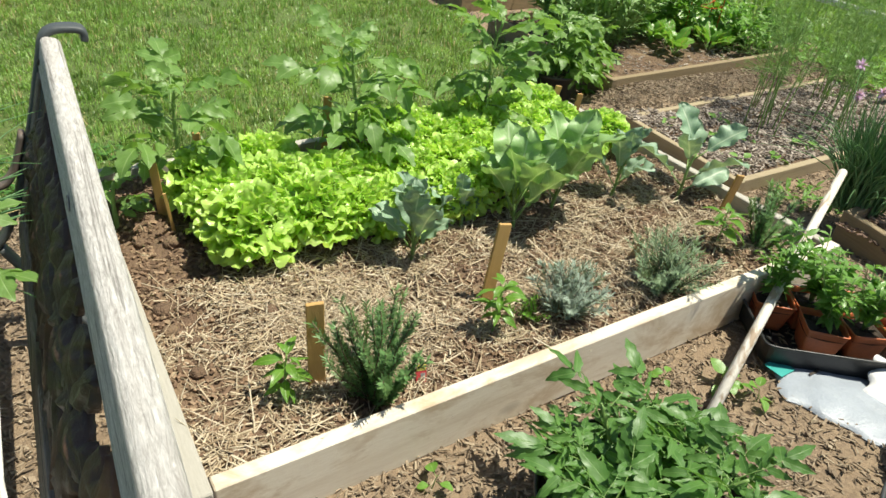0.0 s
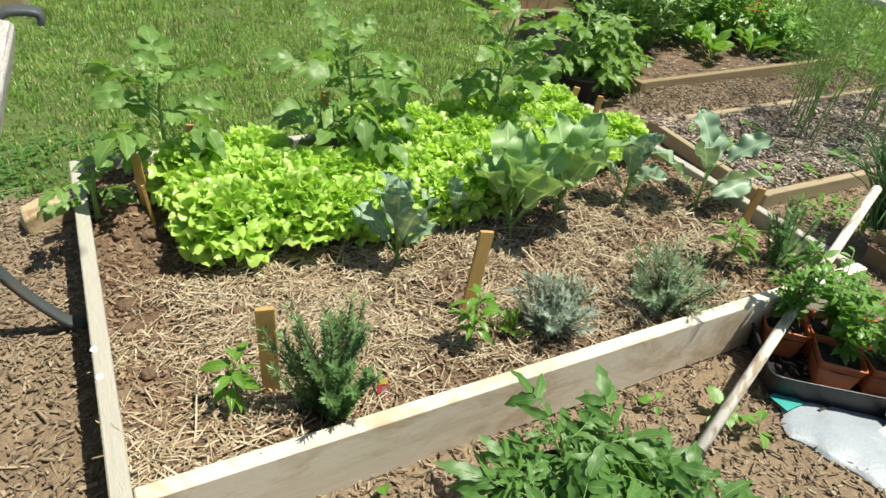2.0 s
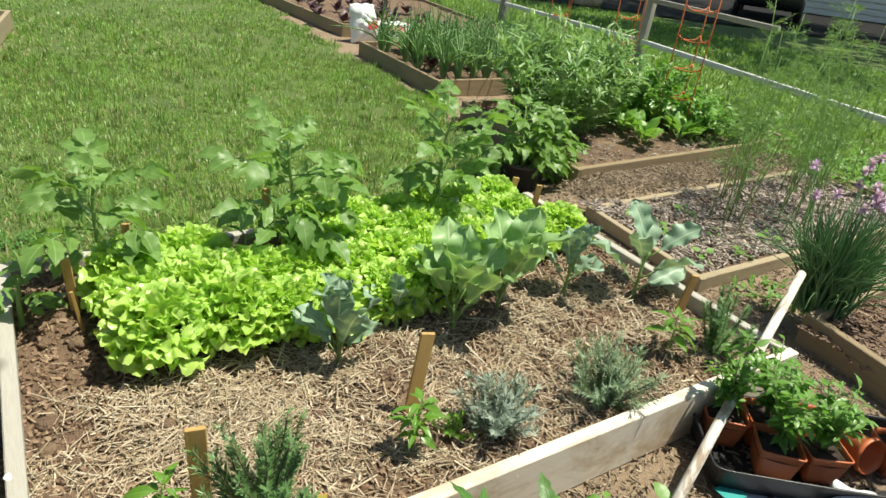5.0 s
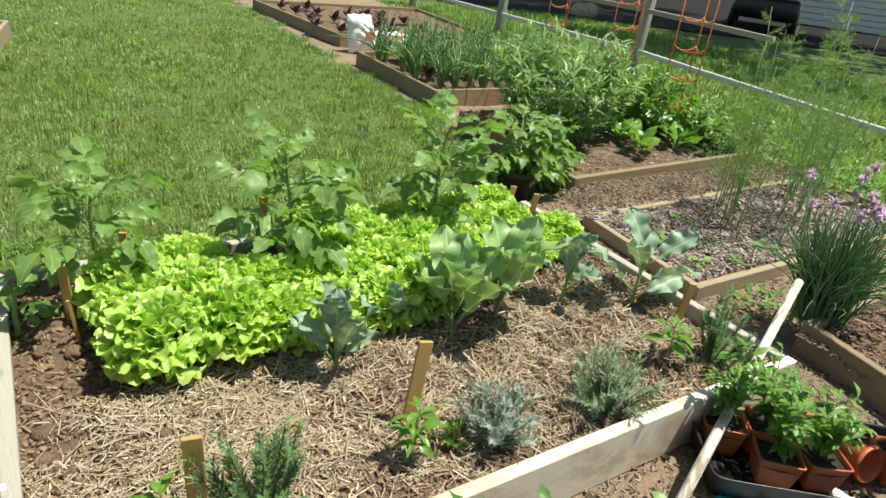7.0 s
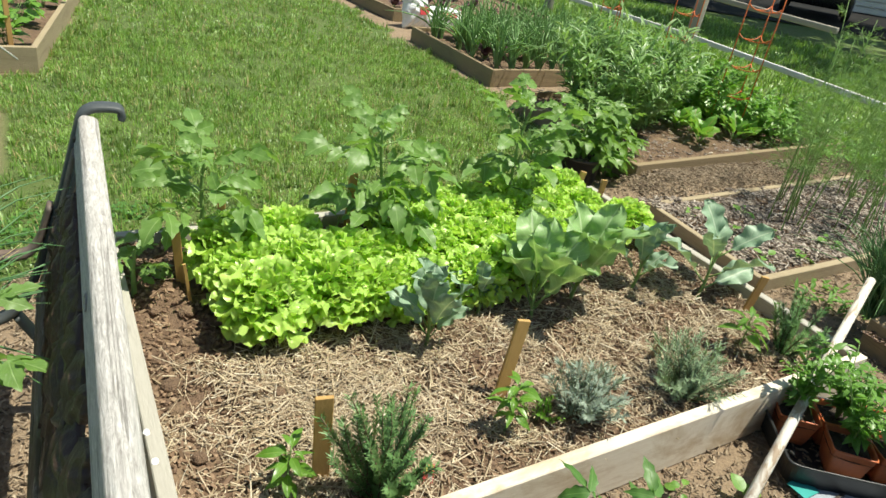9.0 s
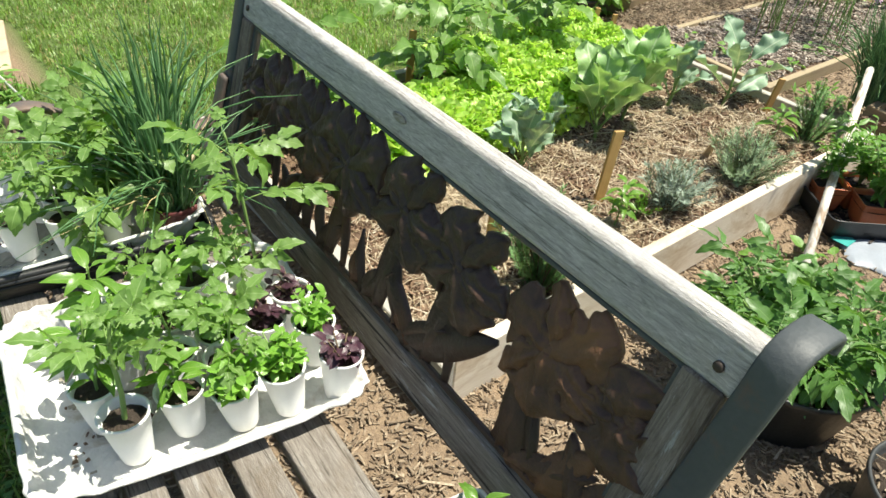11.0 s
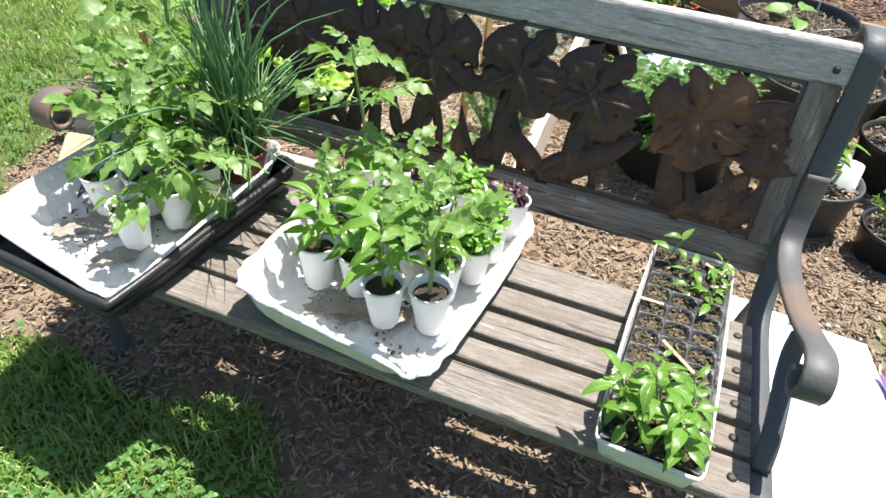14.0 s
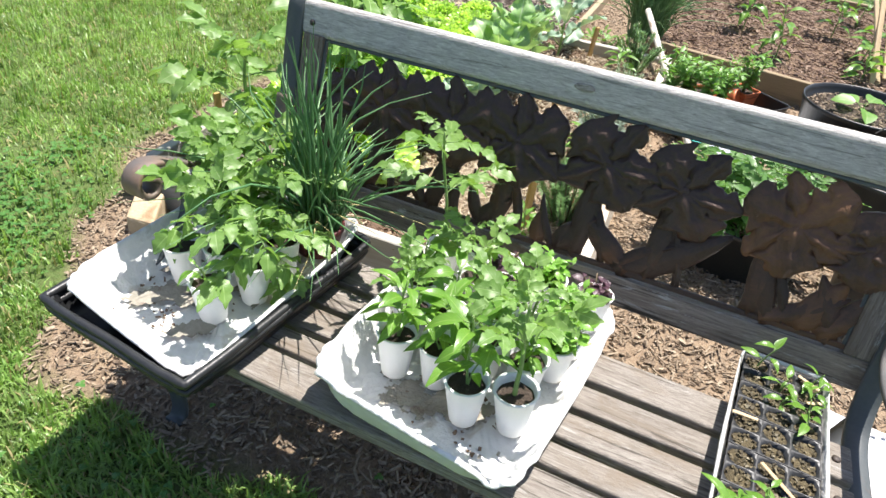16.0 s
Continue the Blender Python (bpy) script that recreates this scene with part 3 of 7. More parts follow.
def scatter_chips(rng, pts, length, width, thick, tilt=0.35):
    """Chips: flat splinters with uneven ends, lying at all angles."""
    n = len(pts)
    az, ti, ro = rng.uniform(0, 2 * np.pi, n), rng.normal(0, tilt * 0.5, n), rng.normal(0, tilt, n)
    ln, wd, th = length * rng.lognormal(0, 0.45, n), width * rng.lognormal(0, 0.35, n), thick * rng.uniform(0.6, 1.5, n)
    x = np.stack((np.cos(az) * np.cos(ti), np.sin(az) * np.cos(ti), np.sin(ti)), 1)
    y0 = np.stack((-np.sin(az), np.cos(az), np.zeros(n)), 1)
    z0 = np.cross(x, y0)
    y = y0 * np.cos(ro)[:, None] + z0 * np.sin(ro)[:, None]
    z = np.cross(x, y)
    corners = []
    for sx, sy in ((-1, -1), (1, -1), (1, 1), (-1, 1)):
        corners.append((sx * (0.5 + rng.uniform(-0.15, 0.05, n)) * ln, sy * (0.5 + rng.uniform(-0.2, 0.1, n)) * wd))
    v = []
    for sz in (-0.5, 0.5):
        for cx, cy in corners:
            v.append(pts + x * cx[:, None] + y * cy[:, None] + z * (sz * th)[:, None])
    v = np.stack(v, 1).reshape(-1, 3)
    base = np.arange(n)[:, None, None] * 8
    f = base + np.array([[4, 5, 6, 7], [0, 1, 5, 4], [1, 2, 6, 5], [2, 3, 7, 6], [3, 0, 4, 7]])
    g = Geo()
    g.v.append(v)
    g.uv.append(np.zeros((len(v), 2)))
    g.loops.append(f.ravel())
    g.counts.append(np.full(n * 5, 4))
    g.mi.append(np.zeros(n * 5))
    g.n += len(v)
    return g


# ---- ground ----
EDGE = [(-0.98, -3.0), (-0.90, 0.0), (-0.83, 0.25), (-0.82, 0.45), (-0.78, 0.72), (-0.62, 1.22), (-0.25, 1.50), (0.0, 1.62), (0.3, 1.74), (0.8, 1.78), (2.0, 1.80),
        (2.75, 2.1), (2.98, 3.3), (3.1, 4.0), (3.16, 6.0), (3.4, 9.0), (3.5, 12.0)]


def in_lawn(x, y):
    """Lawn lies to the left of, and beyond, the mulched ground round the beds; a wilder strip runs beyond the fence."""
    ex, ey = np.array(EDGE).T
    wob = 0.06 * np.sin(x * 9 + y * 5) + 0.05 * np.sin(y * 13 - x * 4)
    left = x < np.interp(y, ey, ex) + wob
    fence = x > 5.05 + 0.14 * y
    patch = (((x - 0.02) / 0.30) ** 2 + ((y + 1.32) / 0.24) ** 2) < 1
    bare = ((x + 0.62) / 0.55) ** 2 + ((y - 2.75) / 0.55) ** 2 < 1
    bed = (x < 0.26 - 0.165 * (6.4 - y)) & (x > -1.8) & (y > 3.92) & (y < 6.4)
    south = y < -1.75 + 0.1 * np.sin(x * 3)
    return ((left & ~bed) | fence | patch | south) & ~(bare & (x > -0.9) & (x < -0.3) & (y > 2.4))


def ground_z(x, y):
    """Gently uneven; the path between two of the beds is filled high with mulch."""
    path = 1 / (1 + np.exp(-(x - 2.72) * 14)) / (1 + np.exp((x - 5.2) * 9)) / (1 + np.exp(-(y - 1.46) * 40)) / (1 + np.exp((y - 1.80) * 40))
    return 0.006 * np.sin(x * 3.1 + 1) * np.cos(y * 2.7) + 0.004 * np.sin(x * 11 + y * 7) + 0.098 * path


gm, gnt, gb = nodes_of("ground")
gvec = coords(gnt)
gsep = gnt.nodes.new("ShaderNodeAttribute")
gsep.attribute_name = "lawn"
turf = mix_rgb(gnt, ramp(gnt, noise_tex(gnt, gvec, 1.6, 5, 0.65), 0.35, 0.68), (0.068, 0.122, 0.024), (0.112, 0.165, 0.04))
turf = mix_rgb(gnt, ramp(gnt, noise_tex(gnt, gvec, 45, 4, 0.7), 0.4, 0.7), turf, (0.115, 0.142, 0.042))
dirt = mix_rgb(gnt, ramp(gnt, noise_tex(gnt, gvec, 5, 5, 0.6), 0.35, 0.65), (0.17, 0.12, 0.08), (0.29, 0.21, 0.14))
dirt = mix_rgb(gnt, ramp(gnt, noise_tex(gnt, gvec, 70, 5, 0.7), 0.4, 0.65), dirt, (0.34, 0.25, 0.16))
gnt.links.new(mix_rgb(gnt, gsep.outputs["Fac"], dirt, turf), gb.inputs["Base Color"])
gb.inputs["Roughness"].default_value = 0.95
bump(gnt, gb, noise_tex(gnt, gvec, 60, 6, 0.7), 0.9, 0.015)

xs = np.concatenate((-np.geomspace(400, 3, 14), np.arange(-2.6, 10, 0.1), np.geomspace(10.5, 400, 14)))
ys = np.concatenate((-np.geomspace(400, 3, 14), np.arange(-2.6, 12, 0.1), np.geomspace(12.5, 400, 14)))
gx, gy = np.meshgrid(xs, ys, indexing="ij")
gz = ground_z(gx, gy) * (np.abs(gx) < 12) * (np.abs(gy) < 14)
gg = Geo()
nx, ny = len(xs), len(ys)
ii, jj = np.meshgrid(np.arange(nx - 1), np.arange(ny - 1), indexing="ij")
q0 = (ii * ny + jj).ravel()
gg.add(np.stack((gx, gy, gz), -1).reshape(-1, 3), np.stack((q0, q0 + ny, q0 + ny + 1, q0 + 1), 1))
ground = tagged(part("ground", gg, gm), "brown mulched earth running into patchy green lawn", "ground", kind="structure")
lawn_at = ground.data.attributes.new("lawn", "FLOAT", "POINT")
lawn_at.data.foreach_set("value", in_lawn(gx, gy).astype(np.float32).ravel())

rng = np.random.default_rng(11)


def spread_points(rng, n, x0, x1, y0, y1, keep):
    x, y = rng.uniform(x0, x1, n), rng.uniform(y0, y1, n)
    k = keep(x, y)
    return np.stack((x[k], y[k], ground_z(x[k], y[k])), 1)


def clumpy(x, y):
    """Thin and worn spots in the turf."""
    v = np.sin(x * 2.3 + 1.7 * np.sin(y * 1.9)) + np.sin(y * 2.9 + 1.3 * np.sin(x * 2.7)) + 0.7 * np.sin(x * 7.1 - y * 5.3) + 1.3 * np.sin(x * 38 + 2 * np.sin(y * 23)) * np.sin(y * 35 + 2 * np.sin(x * 27))
    return v > rng.uniform(-2.4, 0.9, len(x))


lawn_pts = [
    spread_points(rng, 190000, -1.6, 3.6, 1.4, 5.2, lambda x, y: in_lawn(x, y) & clumpy(x, y)),
    spread_points(rng, 100000, -2.3, -0.5, -0.9, 1.9, lambda x, y: in_lawn(x, y) & clumpy(x, y)),
    spread_points(rng, 14000, -0.4, 0.5, -1.7, -0.95, in_lawn),
    spread_points(rng, 9000, -1.6, -0.6, 0.1, 1.6, in_lawn),
]
cores = np.concatenate((spread_points(rng, 2200, -1.6, 3.4, 1.4, 7.0, in_lawn), spread_points(rng, 420, -2.2, -0.8, -0.9, 1.8, in_lawn)))
tufts = np.repeat(cores, 14, 0)
tufts[:, :2] += rng.normal(0, 0.018, (len(tufts), 2))
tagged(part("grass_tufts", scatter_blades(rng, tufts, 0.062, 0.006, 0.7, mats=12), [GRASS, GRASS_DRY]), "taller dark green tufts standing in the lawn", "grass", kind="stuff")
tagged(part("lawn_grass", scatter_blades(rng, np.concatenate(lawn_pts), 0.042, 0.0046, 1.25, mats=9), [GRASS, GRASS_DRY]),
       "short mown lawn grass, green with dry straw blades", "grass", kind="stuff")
far_pts = [
    spread_points(rng, 75000, -1.6, 4.4, 5.1, 12.5, lambda x, y: in_lawn(x, y) & clumpy(x, y)),
]
wild = spread_points(rng, 56000, 4.9, 12.5, -0.5, 11.5, lambda x, y: in_lawn(x, y) & (x > 4.8) & (y < 14.4 - 0.57 * (x - 5.0)))
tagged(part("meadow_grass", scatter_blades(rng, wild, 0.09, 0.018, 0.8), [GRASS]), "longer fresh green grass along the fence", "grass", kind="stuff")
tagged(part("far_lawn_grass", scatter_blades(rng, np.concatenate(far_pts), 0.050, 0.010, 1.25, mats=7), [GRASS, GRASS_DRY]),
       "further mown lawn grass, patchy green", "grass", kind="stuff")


def clover_patch(centres):
    """Low three-leaved clover growing in drifts."""
    g = Geo()
    for x0, y0, rx, ry, n in centres:
        for _ in range(n):
            x, y = rng.normal(x0, rx), rng.normal(y0, ry)
            h, a0, s = rng.uniform(0.008, 0.035), rng.uniform(0, 360), rng.uniform(0.008, 0.014)
            for k in range(3):
                v, f, uv = leaf_blade(s, s * 0.95, oval, 3, 1, 0.2, 0.4)
                g.add(xf(v, aim(x, y, float(ground_z(x, y)) + h, a0 + 120 * k, rng.uniform(-5, 25), 0)), f, uv)
    return g


tagged(part("clover", clover_patch([(-0.32, 1.72, 0.15, 0.12, 320), (-0.60, 1.62, 0.15, 0.12, 130), (-1.08, 0.70, 0.15, 0.2, 260), (-1.14, 0.30, 0.13, 0.2, 480), (-0.98, 0.34, 0.07, 0.12, 160), (0.05, 1.90, 0.14, 0.05, 130)]), CLOVER),
       "low green clover growing in the lawn", "clover", kind="stuff")


def off_bed(x, y):
    return ~in_lawn(x, y) & ~((x > -0.04) & (x < 2.21) & (y > -0.01) & (y < 1.45))


mulch_pts = [
    spread_points(rng, 44000, -1.0, 1.3, -1.45, 1.75, off_bed),
    spread_points(rng, 7000, 1.3, 2.7, -1.5, 0.1, off_bed),
    spread_points(rng, 9000, 2.2, 4.4, 0.1, 2.2, off_bed),
    spread_points(rng, 5000, 2.7, 5.2, 1.45, 1.78, off_bed),
]
mulch_pts = np.concatenate(mulch_pts)
mulch_pts[:, 2] += rng.uniform(0.001, 0.012, len(mulch_pts))
tagged(part("wood_chip_mulch", scatter_chips(rng, mulch_pts, 0.0175, 0.0042, 0.003, 0.5), MULCH, smooth=False), "brown shredded wood chip mulch on the ground", "mulch", kind="stuff")


# a drive far beyond the fence; its near-black colour stands in for shade
dg = Geo()
dv = [(5.0 + 1.1 * k, 14.9 - 0.59 * k + 0.2 * math.sin(k * 2.1), 0.03) for k in range(31)] + [(40.0 + 2.6 * k, 66.9 - 1.4 * k, 0.03) for k in range(31)]
dg.add(dv, np.array([[k, k + 1, k + 32, k + 31] for k in range(30)]))
tagged(part("road", dg, SHADE_ASPHALT), "asphalt drive coloured near black for the shade beyond the fence", "road", kind="structure")


# ---- raised beds ----
def board(parent, p, q, z0, z1, thick, material, side=0.0, label="", name="board"):
    """A plank from p to q, grain along it; side shifts it across its thickness."""
    d = Vector((q[0] - p[0], q[1] - p[1]))
    a = math.degrees(math.atan2(d.y, d.x))
    bm = bevel_box(d.length, thick, z1 - z0, 0.003, d.length / 2, side * thick / 2, 0)
    ob = part(name, bm, material, parent, label, pose(p[0], p[1], (z0 + z1) / 2, 0, 0, a), smooth=False)
    return ob


def soil_sheet(name, corners, z, label, material=BED_SOIL, rough=0.02, step=0.035, hollows=()):
    """An uneven sheet of earth between four corners."""
    a, b, c, d = [np.array(p) for p in corners]
    n1, n2 = max(3, int(np.linalg.norm(b - a) / step)), max(3, int(np.linalg.norm(d - a) / step))
    s, t = np.meshgrid(np.linspace(0, 1, n1), np.linspace(0, 1, n2), indexing="ij")
    xy = (a * ((1 - s) * (1 - t))[..., None] + b * (s * (1 - t))[..., None] + c * (s * t)[..., None] + d * ((1 - s) * t)[..., None])
    h = soil_height(xy[..., 0], xy[..., 1], z, rough, hollows)
    g = Geo()
    k = (np.arange(n1 - 1)[:, None] * n2 + np.arange(n2 - 1)[None]).ravel()
    g.add(np.concatenate((xy, h[..., None]), -1).reshape(-1, 3), np.stack((k, k + n2, k + n2 + 1, k + 1), 1))
    return tagged(part(name, g, material), label, "soil", kind="stuff")


def soil_height(x, y, z, rough=0.02, hollows=()):
    h = z + rough * (0.5 * np.sin(x * 7 + 2 * np.sin(y * 5)) + 0.4 * np.sin(y * 11 + 1.5 * np.sin(x * 9)) + 0.35 * np.sin(x * 23 + y * 17) + 0.25 * np.sin(x * 41 - y * 37))
    for hx, hy, r, dep in hollows:
        h = h - dep * np.exp(-((x - hx) ** 2 + (y - hy) ** 2) / (r * r))
    return h


HOLLOWS = [(0.81, 0.60, 0.07, 0.03), (1.21, 0.58, 0.08, 0.03), (1.78, 0.62, 0.07, 0.03), (2.0, 0.53, 0.06, 0.03), (0.22, 0.19, 0.05, 0.015),
           (0.41, 0.10, 0.05, 0.015), (0.66, 0.40, 0.04, 0.03), (0.8, 0.17, 0.05, 0.015)]
main_bed = thing("raised_bed", pose(0, 0, 0), "raised garden bed of pale new and weathered pine boards", "raised bed")
board(main_bed, (0.004, -0.012), (2.203, -0.012), 0.0, 0.17, 0.038, PINE, 1, "bright new pine front board")
board(main_bed, (-0.037, -0.014), (-0.020, 1.425), 0.0, 0.168, 0.038, OLD_PINE, -1)
board(main_bed, (0.02, 1.44), (2.165, 1.47), 0.0, 0.165, 0.038, OLD_PINE, -1)
board(main_bed, (2.203, 0.028), (2.225, 1.47), 0.0, 0.166, 0.038, OLD_PINE, 1)
BED_CORNERS = [(-0.02, 0.0), (2.19, 0.0), (2.20, 1.45), (-0.005, 1.42)]
soil_sheet("bed_soil", BED_CORNERS, 0.122, "brown crumbly garden soil filling the bed", rough=0.018, hollows=HOLLOWS)


def main_z(x, y):
    return soil_height(np.asarray(x, float), np.asarray(y, float), 0.122, 0.018, HOLLOWS)


def bed_of(corners, h, material, label, soil, soil_label):
    t = thing("raised_bed", pose(0, 0, 0), label, "raised bed", "garden beds")
    a, b, c, d = corners
    board(t, a, b, 0, h, 0.038, material, 1)
    board(t, d, c, 0, h - 0.003, 0.038, material, -1)
    board(t, a, d, 0, h - 0.002, 0.036, material, -1)
    board(t, b, c, 0, h - 0.002, 0.036, material, 1)
    soil_sheet("bed_soil", [np.array(p) for p in corners], soil, soil_label, rough=0.015, step=0.08)
    return t


bed_of([(2.515, 0.597), (4.9, 0.60), (5.0, 1.50), (2.607, 1.415)], 0.070, HONEY_BOARD, "low raised bed of greyed pine boards with thin mulch", 0.045, "brown soil with shredded bark")
bed_of([(2.82, 1.728), (5.3, 1.885), (5.5, 3.45), (3.0, 3.216)], 0.14, BROWN_BOARD, "raised bed of brown boards full of greenery", 0.09, "dark garden soil under plants")
bed_of([(3.14, 3.785), (5.8, 3.95), (5.9, 5.6), (3.228, 5.457)], 0.15, BROWN_BOARD, "raised bed of brown boards with onions and beets", 0.10, "dark garden soil under onions")
bed_of([(3.50, 6.45), (6.0, 6.65), (6.4, 9.6), (3.41, 9.3)], 0.15, BROWN_BOARD, "far raised bed of brown boards with red leaves", 0.10, "dark garden soil")
bed_of([(2.20, -1.5), (4.6, -1.7), (4.9, 0.20), (2.575, 0.17)], 0.14, BROWN_BOARD, "raised bed of olive brown boards mulched with chips", 0.09, "earth mulched with reddish wood chips")
bed_of([(-1.8, 3.92), (-0.136, 3.99), (0.26, 6.4), (-1.5, 6.4)], 0.16, HONEY_BOARD, "raised bed of honey brown boards at the lawn", 0.10, "dark garden soil")
for cx0, cx1, cy0, cy1, cz, n, mat in ((2.6, 4.8, 0.66, 1.46, 0.055, 8500, GREY_CHIP), (2.5, 4.6, -1.5, 0.15, 0.10, 7000, BARK_CHIP), (2.9, 5.2, 1.85, 3.4, 0.1, 1500, GREY_CHIP)):
    p = np.stack((rng.uniform(cx0, cx1, n), rng.uniform(cy0, cy1, n), np.full(n, cz) + rng.uniform(0, 0.02, n)), 1)
    p[:, 2] = soil_height(p[:, 0], p[:, 1], cz - 0.005, 0.015) + rng.uniform(0.002, 0.012, n)
    tagged(part("bark_mulch", scatter_chips(rng, p, 0.024, 0.008, 0.004), mat, smooth=False), "shredded brown bark mulch over a bed", "mulch", kind="stuff")


# ---- the bench ----
BENCH = pose(-0.087, 0.065, 0, 0, 0, 87.1)


def on_bench(a, b, z, rz=0.0):
    """A pose by the bench's own axes: along it, forward from its top rail, up."""
    return BENCH @ pose(a, b, z, 0, 0, rz)


def seat_z(b):
    return 0.338 + 0.045 * (b - 0.28)


bench = thing("garden_bench", BENCH, "weathered grey wooden bench with iron scroll ends and rusted flower panel", "bench")
LEAN = 16.2


def back_b(z):
    """How far forward the back's mid-plane lies at a height."""
    return 0.034 + (0.731 - z) * 0.29


def back_pose(a, z, off=0.0):
    """A pose in the leaning plane of the back: x along the bench, z up the slope."""
    return pose(a, back_b(z) + off, z, LEAN, 0, 0)


part("top_rail", bevel_box(1.380, 0.039, 0.080, 0.013, seg=4), BENCH_WOOD, bench, "grey cracked top rail bleached on its upper edge", pose(0, 0.0185, 0.7675, 13, 0, 0), smooth=False)
part("lower_rail", bevel_box(1.372, 0.032, 0.066, 0.004, seg=2), DARK_RAIL, bench, "dark flaking lower back rail", back_pose(0, 0.391, 0.0), smooth=False)
for sgn in (-1, 1):
    part("stile", bevel_box(0.324, 0.030, 0.056, 0.003), DARK_RAIL, bench, "", back_pose(sgn * 0.648, 0.5785, 0.001) @ pose(0, 0, 0, 0, 90, 0), smooth=False)
    part("bolt", lathe(Geo(), [(0.0, 0.0), (0.007, 0.0), (0.007, 0.003), (0.004, 0.005), (0.0, 0.005)], 10), IRON_DARK, bench, "", pose(sgn * 0.655, 0.0395, 0.7625, -77, 0, 0))

knot = part("knot", lathe(Geo(), [(0.0, 0.0008), (0.010, 0.0010), (0.013, 0.0006), (0.016, 0.0010), (0.019, 0.0)], 28), KNOT_WOOD, bench, "oval knot in the top rail", pose(0.0, 0.0388, 0.7715, -77, 0, 0) @ Matrix.Diagonal((1.15, 0.42, 1.0, 1.0)))
SLATS = [(0.286, 0.374), (0.394, 0.458), (0.476, 0.540), (0.557, 0.610), (0.622, 0.702)]
for b0, b1 in SLATS:
    bm = (b0 + b1) / 2
    part("seat_slat", bevel_box(1.335, b1 - b0, 0.024, 0.004, seg=2), SLAT_WOOD, bench, "", pose(0, bm, seat_z(bm) - 0.012, 2.6, 0, 0), smooth=False)
    for sgn in (-1, 1):
        part("bolt", lathe(Geo(), [(0.0, 0.0), (0.008, 0.0), (0.008, 0.002), (0.005, 0.004), (0.0, 0.004)], 10), IRON_DARK, bench, "", pose(sgn * 0.640, bm, seat_z(bm) + 0.0003))


def strap(path, a, width, thick, per=6, flare=1.0):
    """A flat iron bar bent along a path of (forward, height) points, splayed outwards above the seat; flare widens it towards the end."""
    p = smooth_path(path, per)
    t = np.gradient(p, axis=0)
    t /= np.linalg.norm(t, axis=1)[:, None]
    nrm = np.stack((-t[:, 1], t[:, 0]), 1)
    w, h, c = width / 2, thick / 2, min(thick, width) * 0.22
    ring = [(-w + c, -h), (w - c, -h), (w, -h + c), (w, h - c), (w - c, h), (-w + c, h), (-w, h - c), (-w, -h + c)]
    v = []
    for i in range(len(p)):
        wide = 1 + (flare - 1) * min(1.0, i / (0.62 * len(p)))
        splay = math.copysign(0.020 * min(max((p[i][1] - 0.34) / 0.42, 0.0), 1.0), a)
        for x, y in ring:
            q = p[i] + nrm[i] * y
            v.append((a + splay + x * wide, q[0], q[1]))
    n = len(ring)
    f = [(i * n + j, i * n + (j + 1) % n, (i + 1) * n + (j + 1) % n, (i + 1) * n + j) for i in range(len(p) - 1) for j in range(n)]
    f += [tuple(range(n))[::-1], tuple((len(p) - 1) * n + j for j in range(n))]
    return Geo().add(v, f)


for sgn in (-1, 1):
    a = sgn * 0.684
    frame_end = part("end_frame", strap([(-0.053, 0.793), (-0.055, 0.806), (-0.047, 0.816), (-0.02, 0.819), (0.008, 0.815), (0.026, 0.798), (0.040, 0.755), (0.080, 0.62), (0.122, 0.50), (0.156, 0.41), (0.195, 0.345),
                                            (0.26, 0.312), (0.42, 0.318), (0.58, 0.328), (0.675, 0.335)], a, 0.044, 0.014), GREY_PAINT, bench, "dark grey painted iron end strap")
    up = 0.055 if sgn > 0 else 0.0
    arm = [(0.104, 0.585), (0.123, 0.535), (0.143, 0.490), (0.178, 0.460), (0.26, 0.456), (0.40, 0.484), (0.51, 0.520), (0.575, 0.544), (0.615, 0.541), (0.633, 0.517), (0.618, 0.490), (0.590, 0.488), (0.578, 0.506), (0.592, 0.520)]
    arm = [(0.1 + (b - 0.1) * (0.9 if sgn > 0 else 0.94), z + up * min(1.0, b / 0.5)) for b, z in arm]
    part("armrest", strap(arm, a, 0.041, 0.012, flare=1.1), ARM_PAINT, frame_end,
         "scrolled iron armrest worn to rusty brown")
    part("arm_brace", strap([(0.455, 0.492), (0.462, 0.462), (0.49, 0.435), (0.54, 0.41), (0.59, 0.38), (0.62, 0.342)], a, 0.03, 0.011), GREY_PAINT, frame_end)
    part("front_leg", strap([(0.60, 0.325), (0.645, 0.320), (0.664, 0.28), (0.652, 0.20), (0.631, 0.11), (0.624, 0.045), (0.634, 0.012), (0.654, 0.008)], a * 0.92, 0.042, 0.014), GREY_PAINT, frame_end)
    part("rear_leg", strap([(0.20, 0.325), (0.165, 0.25), (0.125, 0.16), (0.07, 0.075), (0.03, 0.025), (-0.005, 0.008)], a, 0.042, 0.014), GREY_PAINT, frame_end)

# the cast panel of flowers between the stiles, laid out in its own plane: x along, z up the slope
panel = part("flower_panel", bevel_box(1.242, 0.010, 0.012, 0.002), RUST, bench, "rust brown cast iron panel of lilies and leaves", back_pose(0, 0.434, 0.004), smooth=False)
part("frame_bar", bevel_box(1.242, 0.010, 0.008, 0.002), GREY_PAINT, panel, "", pose(0, -0.002, 0.3060), smooth=False)
for sgn in (-1, 1):
    part("frame_bar", bevel_box(0.008, 0.010, 0.302, 0.002), GREY_PAINT, panel, "", pose(sgn * 0.617, 0, 0.155), smooth=False)


